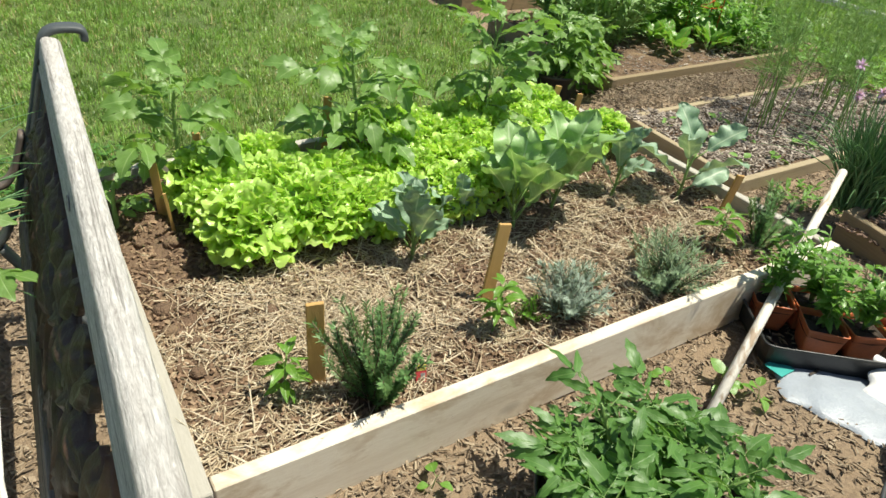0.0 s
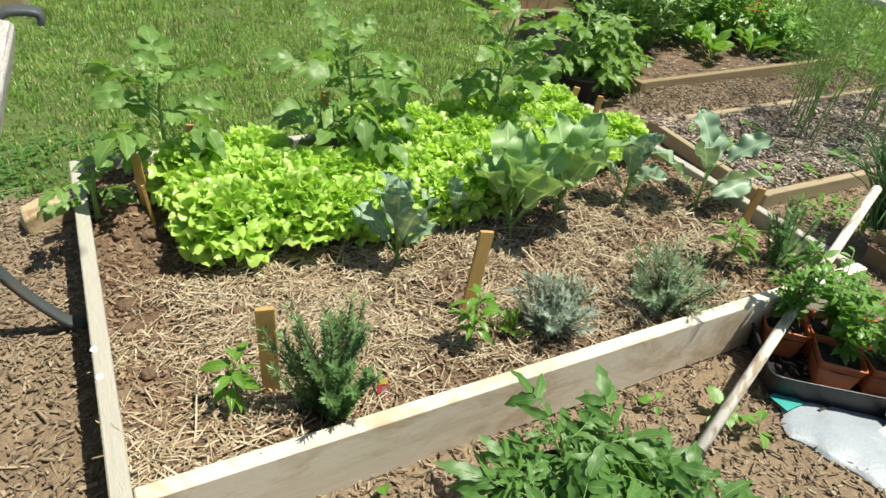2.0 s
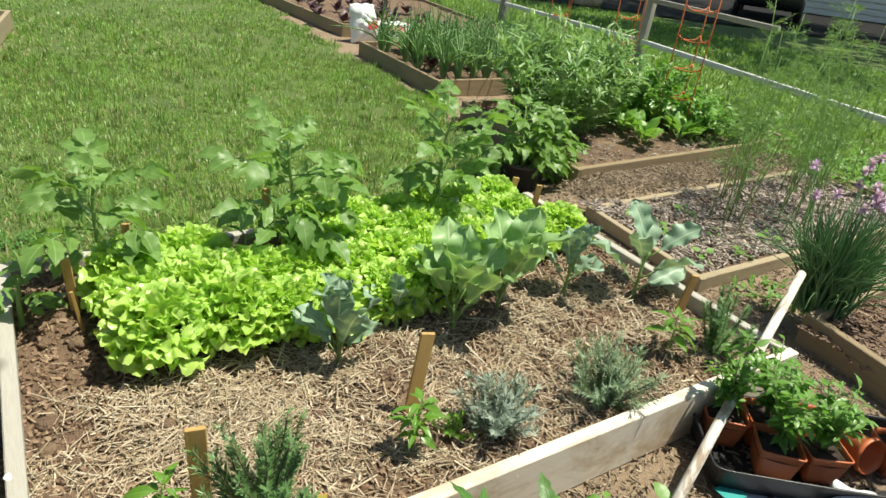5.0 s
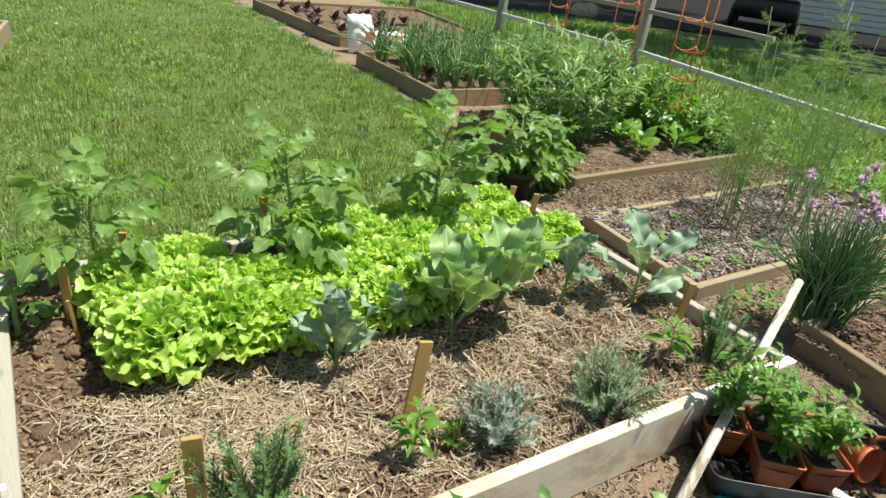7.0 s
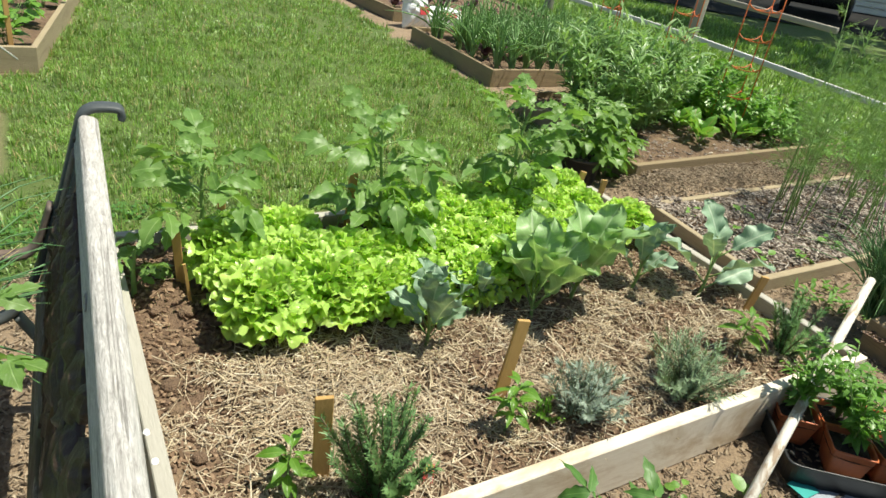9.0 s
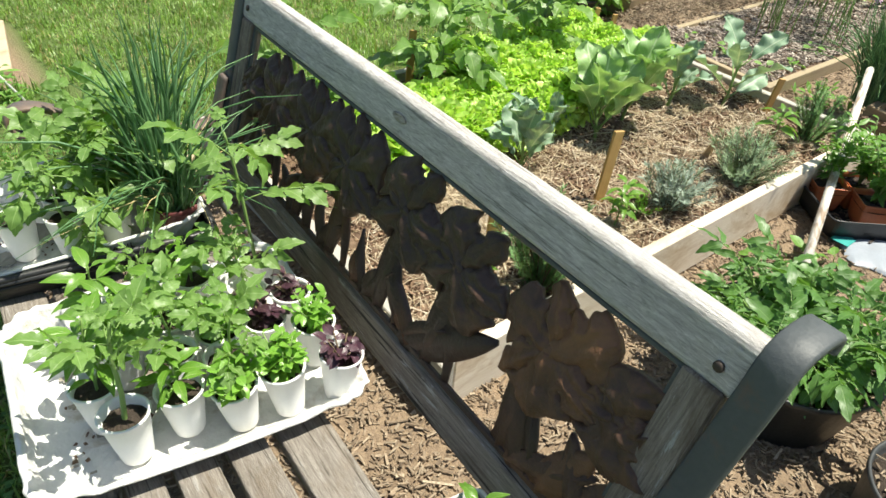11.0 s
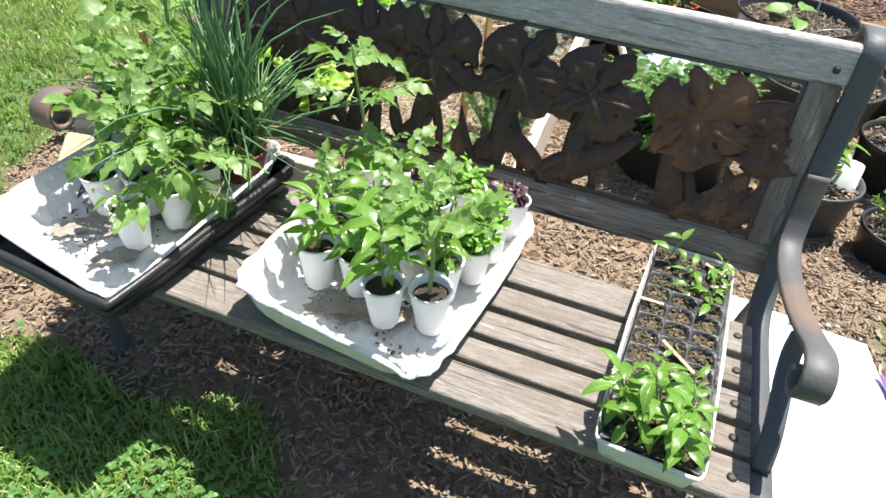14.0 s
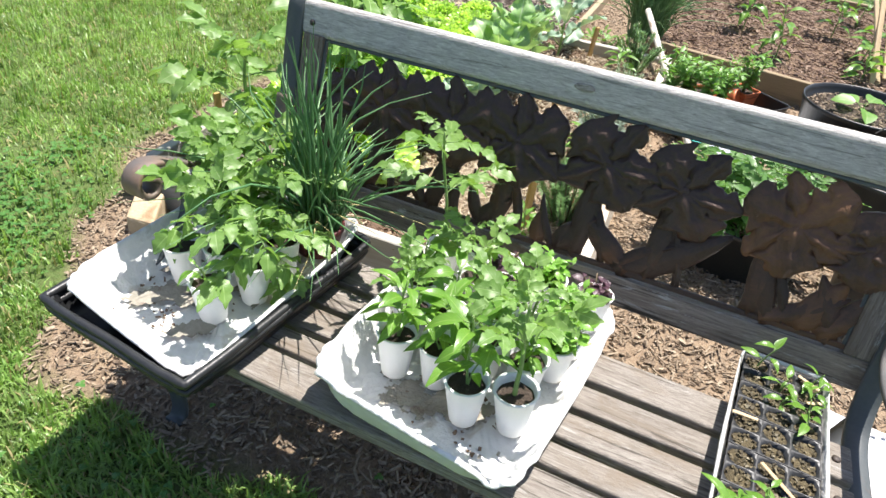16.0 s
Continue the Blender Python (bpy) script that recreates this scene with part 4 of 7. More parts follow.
def cast_lobe(geo, x, z, ang, length, width, lift=0.0, tip=0.5, dome=0.011, ruff=0.0, bend=0.0, n=9, k=3):
    """A domed petal or leaf of a casting, with a ridge, a rim and a flat back."""
    u = np.linspace(0, 1, n + 1)
    c = np.linspace(-1, 1, 2 * k + 1)
    uu, cc = np.meshgrid(u, c, indexing="ij")
    w = width / 2 * np.maximum(np.sin(np.pi * np.clip(uu, 0.02, 0.985) ** tip) ** 0.62, 0.80 * (1 - uu) ** 0.6 * (uu < 0.55)) * (1 + ruff * np.sin(uu * 15 + ang + cc) + 0.6 * ruff * np.sin(uu * 29 + ang * 5 - cc))
    px, py = length * uu, cc * w + bend * length * uu ** 2
    hgt = lift + dome * (1 - cc ** 2) ** 0.6 * np.sin(np.pi * np.clip(uu, 0.05, 0.95)) ** 0.5 + 0.006 * np.exp(-(cc * 4.5) ** 2) * (1 - 0.6 * uu) + 0.0036 * np.cos(cc * 9 + ang + 3 * uu) * np.sin(uu * np.pi) + 0.0014 * np.cos(cc * 17 + ang * 3) * uu + 0.0022 * np.sin(uu * 9 + ang * 3) * (1 - cc ** 2)
    ca, sa = math.cos(ang), math.sin(ang)
    front = np.stack((x + px * ca - py * sa, hgt + 0.002, z + px * sa + py * ca), -1).reshape(-1, 3)
    back = front.copy()
    back[:, 1] = -0.004
    m = 2 * k + 1
    q = [(i * m + j, i * m + j + 1, (i + 1) * m + j + 1, (i + 1) * m + j) for i in range(n) for j in range(m - 1)]
    s = len(front)
    rim = [i * m for i in range(n + 1)] + [n * m + j for j in range(1, m)] + [i * m + m - 1 for i in range(n - 1, -1, -1)] + [j for j in range(m - 2, 0, -1)]
    f = q + [tuple(i + s for i in r[::-1]) for r in q]
    f += [(rim[i], rim[(i + 1) % len(rim)], rim[(i + 1) % len(rim)] + s, rim[i] + s) for i in range(len(rim))]
    geo.add(np.vstack((front, back)), f)


UPRIGHT = [(84, 0.100, 0.044, 1.0, 0.000, 0.00), (143, 0.106, 0.090, 1.6, 0.003, -0.10), (22, 0.102, 0.080, 1.5, 0.002, 0.14), (203, 0.114, 0.060, 1.1, 0.004, 0.12), (-36, 0.104, 0.060, 1.15, 0.001, -0.1), (258, 0.098, 0.094, 1.4, 0.006, 0.05)]
TILTED = [(111, 0.098, 0.050, 1.05, 0.001, 0.05), (52, 0.096, 0.094, 1.65, 0.003, 0.10), (181, 0.108, 0.062, 1.1, 0.005, -0.10), (-38, 0.106, 0.060, 1.1, 0.002, 0.12), (246, 0.104, 0.092, 1.4, 0.006, -0.06), (208, 0.078, 0.066, 1.3, 0.0, 0.0), (12, 0.060, 0.060, 1.2, 0.0, 0.0)]
FLOWERS = [(0.575, 0.190, 4, TILTED), (0.432, 0.200, 4, UPRIGHT), (0.262, 0.205, 2, UPRIGHT), (0.107, 0.205, 2, UPRIGHT), (-0.087, 0.213, -2, TILTED), (-0.247, 0.202, 2, TILTED), (-0.457, 0.200, -4, UPRIGHT), (-0.590, 0.192, 24, TILTED)]
for fx, fz, turn, petals in FLOWERS:
    g = Geo()
    for ang, ln, wd, tip, lift, bend in petals:
        k = math.sin(fx * 37 + ang)
        reach = math.cos(math.radians(ang + turn)) * (1 if fx > 0 else -1)
        cut = 0.34 if abs(fx) > 0.5 and reach > 0.4 else (0.75 if abs(fx) > 0.5 else 1.0)
        cast_lobe(g, fx, fz, math.radians(ang + turn + 4 * k), ln * (1.05 + 0.04 * k) * cut, wd * (1.16 + 0.08 * math.sin(fx * 23 + ang * 2)), lift, tip, 0.011, 0.20, bend + 0.10 * k, n=20, k=6)
    lathe(g, [(0.0, 0.0), (0.013, 0.0), (0.011, 0.004), (0.006, 0.007), (0.0, 0.008)], 10)
    g.v[-1] = np.stack((fx + g.v[-1][:, 0], 0.012 + g.v[-1][:, 2] * 0.8, fz + g.v[-1][:, 1]), 1)
    part("flower", g, RUST_RED if fx < -0.4 else RUST, panel)
    s = Geo()
    cast_lobe(s, fx + 0.02, 0.0, math.radians(99 + turn), fz * 0.95, 0.052, -0.002, 0.9, 0.007, 0, 0.16 * math.sin(fx * 31))
    part("stem", s, RUST_RED if fx < -0.4 else RUST, panel)
    if abs(fx) < 0.5:
        s = Geo()
        cast_lobe(s, fx - 0.045, 0.0, math.radians(84 + turn), fz * 0.82, 0.022, -0.002, 0.9, 0.004, 0, -0.28)
        part("stem", s, RUST, panel)
for lx, ang, ln, wd, bend in ((0.57, 108, 0.13, 0.040, 0.2), (0.47, 74, 0.12, 0.034, -0.2), (0.36, 116, 0.11, 0.036, 0.2), (0.30, 64, 0.10, 0.032, -0.3), (0.155, 112, 0.095, 0.036, 0.3), (0.145, 40, 0.11, 0.032, 0.55),
                              (0.015, 88, 0.075, 0.040, 0.0), (-0.025, 46, 0.115, 0.022, 0.35), (-0.16, 128, 0.14, 0.030, 0.25), (-0.19, 36, 0.17, 0.050, 0.05),
                              (-0.165, 152, 0.24, 0.066, -0.12), (-0.47, 66, 0.15, 0.052, 0.1), (-0.46, 158, 0.16, 0.044, -0.2), (-0.59, 72, 0.13, 0.040, -0.1), (-0.03, 122, 0.12, 0.040, 0.1), (-0.53, 108, 0.13, 0.060, 0.1), (-0.03, 100, 0.07, 0.036, 0.1), (0.23, 96, 0.10, 0.03, -0.1)):
    g = Geo()
    cast_lobe(g, lx, 0.002, math.radians(ang), ln, wd, -0.001, 0.75, 0.006, 0, bend)
    part("leaf", g, RUST_RED if lx < -0.4 else RUST, panel)


# ---- kinds of plants ----
prng = np.random.default_rng(5)


def meshes_of(name, makers, mats):
    return [g.mesh(name, mats) for g in makers]


def single(v, f, uv):
    return Geo().add(v, f, uv)


def stalked(length, width, shape, stalk, r, fold, droop, wave, freq, phase, n=8, k=2, ruffle=0.0):
    """A leaf on a stalk of its own, which starts at the origin."""
    g = Geo()
    v, f, uv = leaf_blade(length, width, shape, n, k, fold, droop, wave, freq, phase, ruffle)
    g.add(xf(v, aim(stalk, 0, 0, 0, 0)), f, uv, 0)
    tube(g, [(0, 0, 0), (stalk * 0.5, 0, -0.002), (stalk * 1.06, 0, 0.0)], [r, r * 0.7], 5, m=1)
    return g


U = prng.uniform
TOM_LEAVES = meshes_of("tomato_leaf", [compound_leaf(prng, 0.16, 3, 0.076, 0.56, U(0.4, 1.0)) for _ in range(7)], [TOMATO, STEM])
POT_LEAVES = meshes_of("broad_tomato_leaf", [compound_leaf(prng, 0.17, 3, 0.092, 0.34, U(0.5, 1.1)) for _ in range(6)], [DARK_TOMATO, STEM])
PEP_LEAVES = meshes_of("pepper_leaf", [stalked(0.07, 0.027, lance, 0.014, 0.0012, U(0.2, 0.5), U(0.5, 1.2), 0.03, 1.5, U(0, 6), 6, 1) for _ in range(5)], [PEPPER, STEM])
BROC_LEAVES = meshes_of("brassica_leaf", [stalked(0.16, 0.094, paddle, 0.06, 0.0035, U(0.1, 0.5), U(0.1, 0.7), 0.09, 2.8, U(0, 6), 15, 3, 0.075) for _ in range(6)], [BRASSICA, STEM])
BROC_GREEN = meshes_of("green_brassica_leaf", [stalked(0.16, 0.088, paddle, 0.06, 0.0035, U(0.1, 0.6), U(0.1, 0.7), 0.11, 2.6, U(0, 6), 18, 3, 0.08) for _ in range(6)], [BRASSICA_GREEN, STEM])
LET_LEAVES = meshes_of("lettuce_leaf", [single(*fan_leaf(0.069, 0.082, prng, 10, 20, U(0.12, 0.17))) for _ in range(14)], [LETTUCE])
BASIL_LEAVES = meshes_of("basil_leaf", [stalked(0.036, 0.021, oval, 0.006, 0.0008, U(0.1, 0.3), U(0.3, 0.9), 0.02, 1.5, U(0, 6), 5, 1) for _ in range(3)], [BASIL, STEM])
CHARD_LEAVES = meshes_of("chard_leaf", [stalked(0.145, 0.085, oval, 0.07, 0.004, U(0.1, 0.4), U(0.4, 1.0), 0.06, 2.0, U(0, 6), 8, 2, 0.03) for _ in range(5)], [CHARD, STEM])
BEAN_LEAVES = meshes_of("bean_leaf", [stalked(0.10, 0.075, oval, 0.04, 0.0018, U(0.1, 0.3), U(0.3, 0.8), 0.03, 1.5, U(0, 6), 6, 1) for _ in range(4)], [WEED, STEM])
RED_LEAVES = meshes_of("red_leaf", [stalked(0.14, 0.08, oval, 0.04, 0.003, U(0.1, 0.3), U(0.4, 1.0), 0.06, 2.0, U(0, 6), 6, 1, 0.04) for _ in range(3)], [PURPLE_BASIL, STEM])


def leaf_on(parent, meshes, m, name="leaf"):
    ob = new(name, meshes[int(prng.integers(len(meshes)))])
    ob.parent = parent
    ob.matrix_basis = m
    return ob


def stem_path(h, lean=0.06, n=6, az=None):
    az = U(0, 6.28) if az is None else az
    s = np.linspace(0, 1, n)
    off = lean * h * s ** 1.5
    return np.stack((off * math.cos(az) + 0.012 * h * np.sin(s * 7 + az), off * math.sin(az) + 0.012 * h * np.cos(s * 8), h * s), 1)


def grow_tomato(t, h, leaves, size, r=0.006, z0=0.0, lean=0.08, low=0.18, meshes=TOM_LEAVES, az=None, up=(5, 45)):
    """A stem and leaves spiralling up it, the youngest at the top."""
    path = stem_path(h, lean, 7, az) + np.array([0, 0, z0])
    part("stem", tube(Geo(), smooth_path(path, 3), [r, r * 0.55], 7), STEM, t)
    turn = U(0, 360)
    for i in range(leaves):
        s = low + (1 - low) * i / max(leaves - 1, 1)
        p = np.array([np.interp(s, np.linspace(0, 1, len(path)), path[:, k]) for k in range(3)])
        sc = size * (1.0 - 0.55 * abs(s - 0.45) ** 1.3) * U(0.85, 1.15) * (0.55 if s > 0.93 else 1)
        leaf_on(t, meshes, aim(*p, turn + 137.5 * i + U(-20, 20), U(*up) + 25 * s, U(-20, 20), sc))


def grow_pepper(t, h, leaves, size, r=0.003, z0=0.0, lean=0.08, low=0.35, meshes=PEP_LEAVES, el=(-10, 35)):
    path = stem_path(h, lean) + np.array([0, 0, z0])
    part("stem", tube(Geo(), smooth_path(path, 3), [r, r * 0.6], 6), STEM, t)
    turn = U(0, 360)
    for i in range(leaves):
        s = low + (1 - low) * (i + 0.5) / leaves
        p = np.array([np.interp(s, np.linspace(0, 1, len(path)), path[:, k]) for k in range(3)])
        leaf_on(t, meshes, aim(*p, turn + 137.5 * i + U(-15, 15), U(*el) + 30 * max(0, s - 0.7), U(-25, 25), size * U(0.7, 1.15) * (0.6 if s > 0.92 else 1)))


def grow_bushy(t, h, r, leaves, size, meshes, z0=0.0, name="leaf", stems=7, mat=STEM):
    """Several branching stems with leaves all along them."""
    for j in range(stems):
        az = 6.28 * j / stems + U(-0.4, 0.4)
        out = r * U(0.3, 1.0)
        hh = h * U(0.7, 1.05)
        s = np.linspace(0, 1, 5)
        path = np.stack((out * s ** 1.3 * math.cos(az), out * s ** 1.3 * math.sin(az), z0 + hh * s), 1)
        part("stem", tube(Geo(), path, [0.0022, 0.0012], 5), mat, t)
        for i in range(leaves // stems):
            q = 0.2 + 0.8 * (i + U(0, 1)) / (leaves // stems)
            p = [np.interp(q, s, path[:, k]) for k in range(3)]
            leaf_on(t, meshes, aim(*p, U(0, 360), U(-15, 50), U(-30, 30), size * U(0.7, 1.2)))


def grow_sprigs(t, count, h, spread, twig_n, ln, wd, mat, r=0.0025, lean=0.5, name="sprig", z0=0.0):
    """Upright twigs clothed in narrow leaves, each twig a part."""
    for j in range(count):
        az = U(0, 6.28)
        k = (j + 0.5) / count
        out = spread * k ** 0.6
        hh = h * U(0.65, 1.0) * (1 - 0.35 * k)
        s = np.linspace(0, 1, 7)
        path = np.stack((out * (0.25 + 0.75 * s ** 1.2) * math.cos(az), out * (0.25 + 0.75 * s ** 1.2) * math.sin(az), z0 + hh * s), 1)
        path[:, 0] += 0.01 * np.sin(s * 5 + j)
        g = Geo()
        tube(g, path, [r, r * 0.5], 4, m=1)
        needles(g, path, twig_n, ln, wd, prng, 0)
        part(name, g, [mat, BARK], t)


def arc_blades(geo, n, h, spread, width, base=0.02, flop=0.5, m=0, x=0.0, y=0.0, z=0.0, az0=0.0, az1=6.283):
    """Hollow grassy leaves arching out of a clump."""
    for _ in range(n):
        az, hh, k = U(az0, az1), h * U(0.55, 1.05), min(abs(prng.normal(0, flop)), 1.5)
        s = np.linspace(0, 1, 7)
        out = spread * k * s ** 2 + base * U(0, 1)
        drop = hh * (s - 0.28 * min(k, 1.6) * s ** 3)
        b = prng.normal(0, 0.45)
        kink = prng.normal(0, 0.014, 2)
        path = np.stack((x + out * np.cos(az + b * s) + kink[0] * np.sin(s * 5), y + out * np.sin(az + b * s) + kink[1] * np.sin(s * 6), z + drop), 1)
        tube(geo, path, [width, width * 0.95, width * 0.8, width * 0.15], 4, m, cap=False)


# ---- the main bed's plants ----
def in_bed(x, y, lift=0.0):
    return pose(x, y, float(main_z(x, y)) + lift)


# lettuces in close rows
rows_of = [(0.80, 0.37, 1.35, 0.165), (0.97, 0.36, 2.1, 0.165), (1.14, 0.36, 2.05, 0.17), (1.28, 1.0, 2.0, 0.18)]
for ry, rx0, rx1, rstep in rows_of:
    x = rx0
    while x < rx1:
        lx, ly = x + U(-0.025, 0.025), ry + U(-0.025, 0.025) + (0.06 if x > 1.5 else 0) - (0.03 if x > 1.9 else 0)
        x += rstep
        if (lx - 0.87) ** 2 + (ly - 1.16) ** 2 < 0.010 or (0.62 < lx < 0.95 and ly > 1.1):
            continue
        big = 1.22 if lx < 0.7 else (1.05 if lx < 1.3 else 0.98)
        t = thing("lettuce", in_bed(lx, ly, 0.02), "bright lime green loose-leaf lettuce with frilled leaves", "lettuce", "lettuces in the bed")
        for i in range(61):
            k = i / 61
            el = 80 * (1 - k) ** 0.9 + U(-20, 16) + 2
            rad = 0.012 + 0.062 * math.sqrt(k)
            leaf_on(t, LET_LEAVES, aim(rad * math.cos(i * 2.4), rad * math.sin(i * 2.4), 0.085 * (1 - k) ** 0.8 * big + 0.015, i * 137.5 + U(-40, 40), el, U(-30, 30), big * (0.88 + 0.16 * math.sin(3.0 * k)) * U(0.85, 1.15)))

# broccoli along the front of the lettuces
for bx, by, h, n, size, label in (
        (0.80, 0.60, 0.17, 13, 0.86, "young blue-green broccoli plant with lobed leaves"), (1.03, 0.67, 0.10, 5, 0.62, "small blue-green broccoli plant beside lettuce"),
        (1.22, 0.62, 0.13, 11, 1.22, "large green broccoli plant with broad leaves"), (1.43, 0.66, 0.14, 11, 1.34, "large green broccoli plant with broad leaves"),
        (1.74, 0.66, 0.14, 9, 0.85, "young blue-green broccoli plant with lobed leaves"), (2.00, 0.55, 0.22, 7, 1.15, "tall leggy broccoli plant with few leaves")):
    t = thing("broccoli_plant", in_bed(bx, by), label, "broccoli", "broccoli in the bed")
    path = stem_path(h, 0.15)
    part("stem", tube(Geo(), smooth_path(path, 3), [0.007, 0.005], 7), STEM, t)
    for i in range(n):
        s = 0.25 + 0.75 * i / (n - 1)
        p = [np.interp(s, np.linspace(0, 1, len(path)), path[:, k]) for k in range(3)]
        leaf_on(t, BROC_GREEN if label.startswith("large") else BROC_LEAVES, aim(*p, i * 137.5 + U(-25, 25), (46 + 36 * s if label[0] != "t" else 18 + 40 * s) + U(-12, 12), U(-35, 35), size * (0.7 + 0.4 * math.sin(math.pi * min(s, 0.9))) * U(0.85, 1.1)))

# tomatoes along the back
for tx, ty, h, n, size in ((0.25, 1.22, 0.37, 14, 1.30), (0.87, 1.17, 0.50, 19, 1.40), (1.55, 1.32, 0.52, 19, 1.35), (0.03, 1.10, 0.16, 6, 0.8)):
    t = thing("tomato_plant", in_bed(tx, ty), "young green tomato plant growing at the bed's edge", "tomato plant", "tomato plants in the bed")
    grow_tomato(t, h, n, size, 0.009, lean=0.1, low=0.25, up=(0, 40))
for px, py, h, n, size, label in ((0.225, 0.20, 0.13, 18, 0.85, "small pepper seedling beside a wooden stake"), (0.80, 0.175, 0.17, 20, 0.9, "small pepper plant beside a wooden stake"),
                                  (1.80, 0.21, 0.15, 14, 1.15, "yellow-green pepper plant near the bed corner"), (0.67, 1.08, 0.22, 8, 1.5, "pepper plant standing above lettuce leaves")):
    t = thing("pepper_plant", in_bed(px, py), label, "pepper plant", "pepper plants in the bed")
    grow_pepper(t, h, n, size)
t = thing("rosemary_bush", in_bed(0.42, 0.12), "dark green rosemary bush with upright needled sprigs", "rosemary")
grow_sprigs(t, 27, 0.35, 0.15, 210, 0.022, 0.0032, ROSEMARY, 0.0028)
t = thing("rosemary_bush", in_bed(1.97, 0.15), "small green rosemary bush in the bed corner", "rosemary")
grow_sprigs(t, 18, 0.26, 0.12, 200, 0.021, 0.0032, ROSEMARY)
t = thing("lavender_bush", in_bed(1.03, 0.14), "low silver-grey lavender bush in straw mulch", "lavender")
grow_sprigs(t, 44, 0.18, 0.125, 62, 0.026, 0.0034, LAVENDER, 0.0015)
t = thing("lavender_bush", in_bed(1.42, 0.12), "grey-green lavender bush with soft sprigs", "lavender")
grow_sprigs(t, 60, 0.22, 0.155, 60, 0.026, 0.0032, LAVENDER_GREEN, 0.0015)
t = thing("thyme_plant", in_bed(0.93, 0.18), "low light green herb beside lavender", "herb")
grow_sprigs(t, 9, 0.09, 0.06, 40, 0.014, 0.004, BASIL)

# stakes, the plant tag, clods and stones
for sx, sy, z1, lean_x, lean_y, w, label in (
        (0.315, 0.225, 0.362, 3, -2, 0.040, "orange brown cedar stake"), (0.862, 0.30, 0.378, -3, 6, 0.038, "orange brown cedar stake leaning slightly"), (2.10, 0.405, 0.27, 0, 8, 0.032, "orange brown cedar stake by the side board"),
        (0.178, 1.13, 0.31, 3, -3, 0.026, "orange brown cedar stake in bare soil"), (0.37, 1.42, 0.26, 0, 0, 0.026, "short cedar stake against the back board"), (0.80, 1.28, 0.40, 0, 2, 0.030, "dark cedar stake behind lettuce"),
        (1.47, 1.40, 0.27, 0, 0, 0.030, "short cedar stake behind lettuce"), (1.98, 1.36, 0.31, 0, 10, 0.030, "leaning cedar stake behind lettuce"), (2.17, 1.36, 0.25, 0, 4, 0.028, "short cedar stake at the bed corner")):
    m = pose(sx, sy, 0.06, lean_x, lean_y, U(-12, 12) - 20)
    tagged(part("wooden_stake", bevel_box(z1 - 0.06, 0.011, w, 0.0015), STAKE_WOOD, None, "", m @ pose(0, 0, (z1 - 0.06) / 2, 0, -90, 0), smooth=False), label, "stake", "plant stakes")
t = thing("plant_tag", in_bed(0.535, 0.105) @ pose(0, 0, -0.01, -14, 0, -14), "small red printed plant tag stuck in the mulch", "plant tag")
part("card", bevel_box(0.026, 0.0016, 0.062, 0.0005, z=0.031), RED_PRINT, t, smooth=False)
part("print", bevel_box(0.022, 0.0006, 0.016, 0.0002, 0, -0.0014, 0.054), YELLOW_PRINT, t, smooth=False)
part("print", bevel_box(0.012, 0.0006, 0.022, 0.0002, 0.004, -0.0014, 0.028), PRINT_GREY, t, smooth=False)


def lump(name, m, size, material, label, category, seed, group="", flat=(1, 1, 0.7)):
    """A rough stone or clod."""
    bm = bmesh.new()
    bmesh.ops.create_icosphere(bm, subdivisions=3, radius=1)
    for v in bm.verts:
        q = v.co * 1.3 + Vector((seed * 3.1, seed * 1.7, seed))
        v.co *= 1 + 0.28 * noise.noise(q) + 0.1 * noise.noise(q * 3)
        v.co = Vector((v.co.x * flat[0], v.co.y * flat[1], v.co.z * flat[2])) * size
    return tagged(part(name, bm, material, None, "", m), label, category, group)


for i, (cx, cy, s) in enumerate(((0.305, 0.51, 0.022), (0.06, 0.62, 0.026), (0.05, 0.52, 0.02), (0.10, 0.47, 0.016), (0.66, 0.43, 0.028), (0.07, 0.35, 0.018), (0.13, 0.82, 0.02), (0.16, 0.95, 0.024), (0.26, 0.98, 0.018), (0.08, 1.0, 0.02))):
    lump("soil_clod", in_bed(cx, cy, 0.006), s, BED_SOIL, "dark brown clod of earth on the mulch", "clod", i + 1, "clods in the bed")
shard = bevel_box(0.036, 0.010, 0.105, 0.002, z=0.045)
for v in shard.verts:
    if v.co.z > 0.05:
        v.co.x *= 0.35
tagged(part("wood_shard", shard, BAMBOO, None, "", in_bed(1.48, 0.295) @ pose(0, 0, 0, 10, 8, -52), smooth=False), "pale split wood shard standing beside lavender", "wood shard")
block = bmesh.new()
for sx in (-1, 1):
    for sy in (-1, 1):
        for sz1 in (0, 1):
            block.verts.new((0.070 * sx + 0.010 * sy * sz1, 0.048 * sy + 0.012 * sx, 0.078 * sz1 * (1.0 + 0.16 * sx) - 0.003))
bmesh.ops.convex_hull(block, input=block.verts[:])
bmesh.ops.bevel(block, geom=block.edges[:], offset=0.009, segments=2, affect="EDGES", profile=0.6)
tagged(part("stone", block, STONE, None, "", pose(-0.115, 1.335, 0.0, 0, 0, 18), smooth=False), "broken angular tan stone lying at the bed corner", "stone")

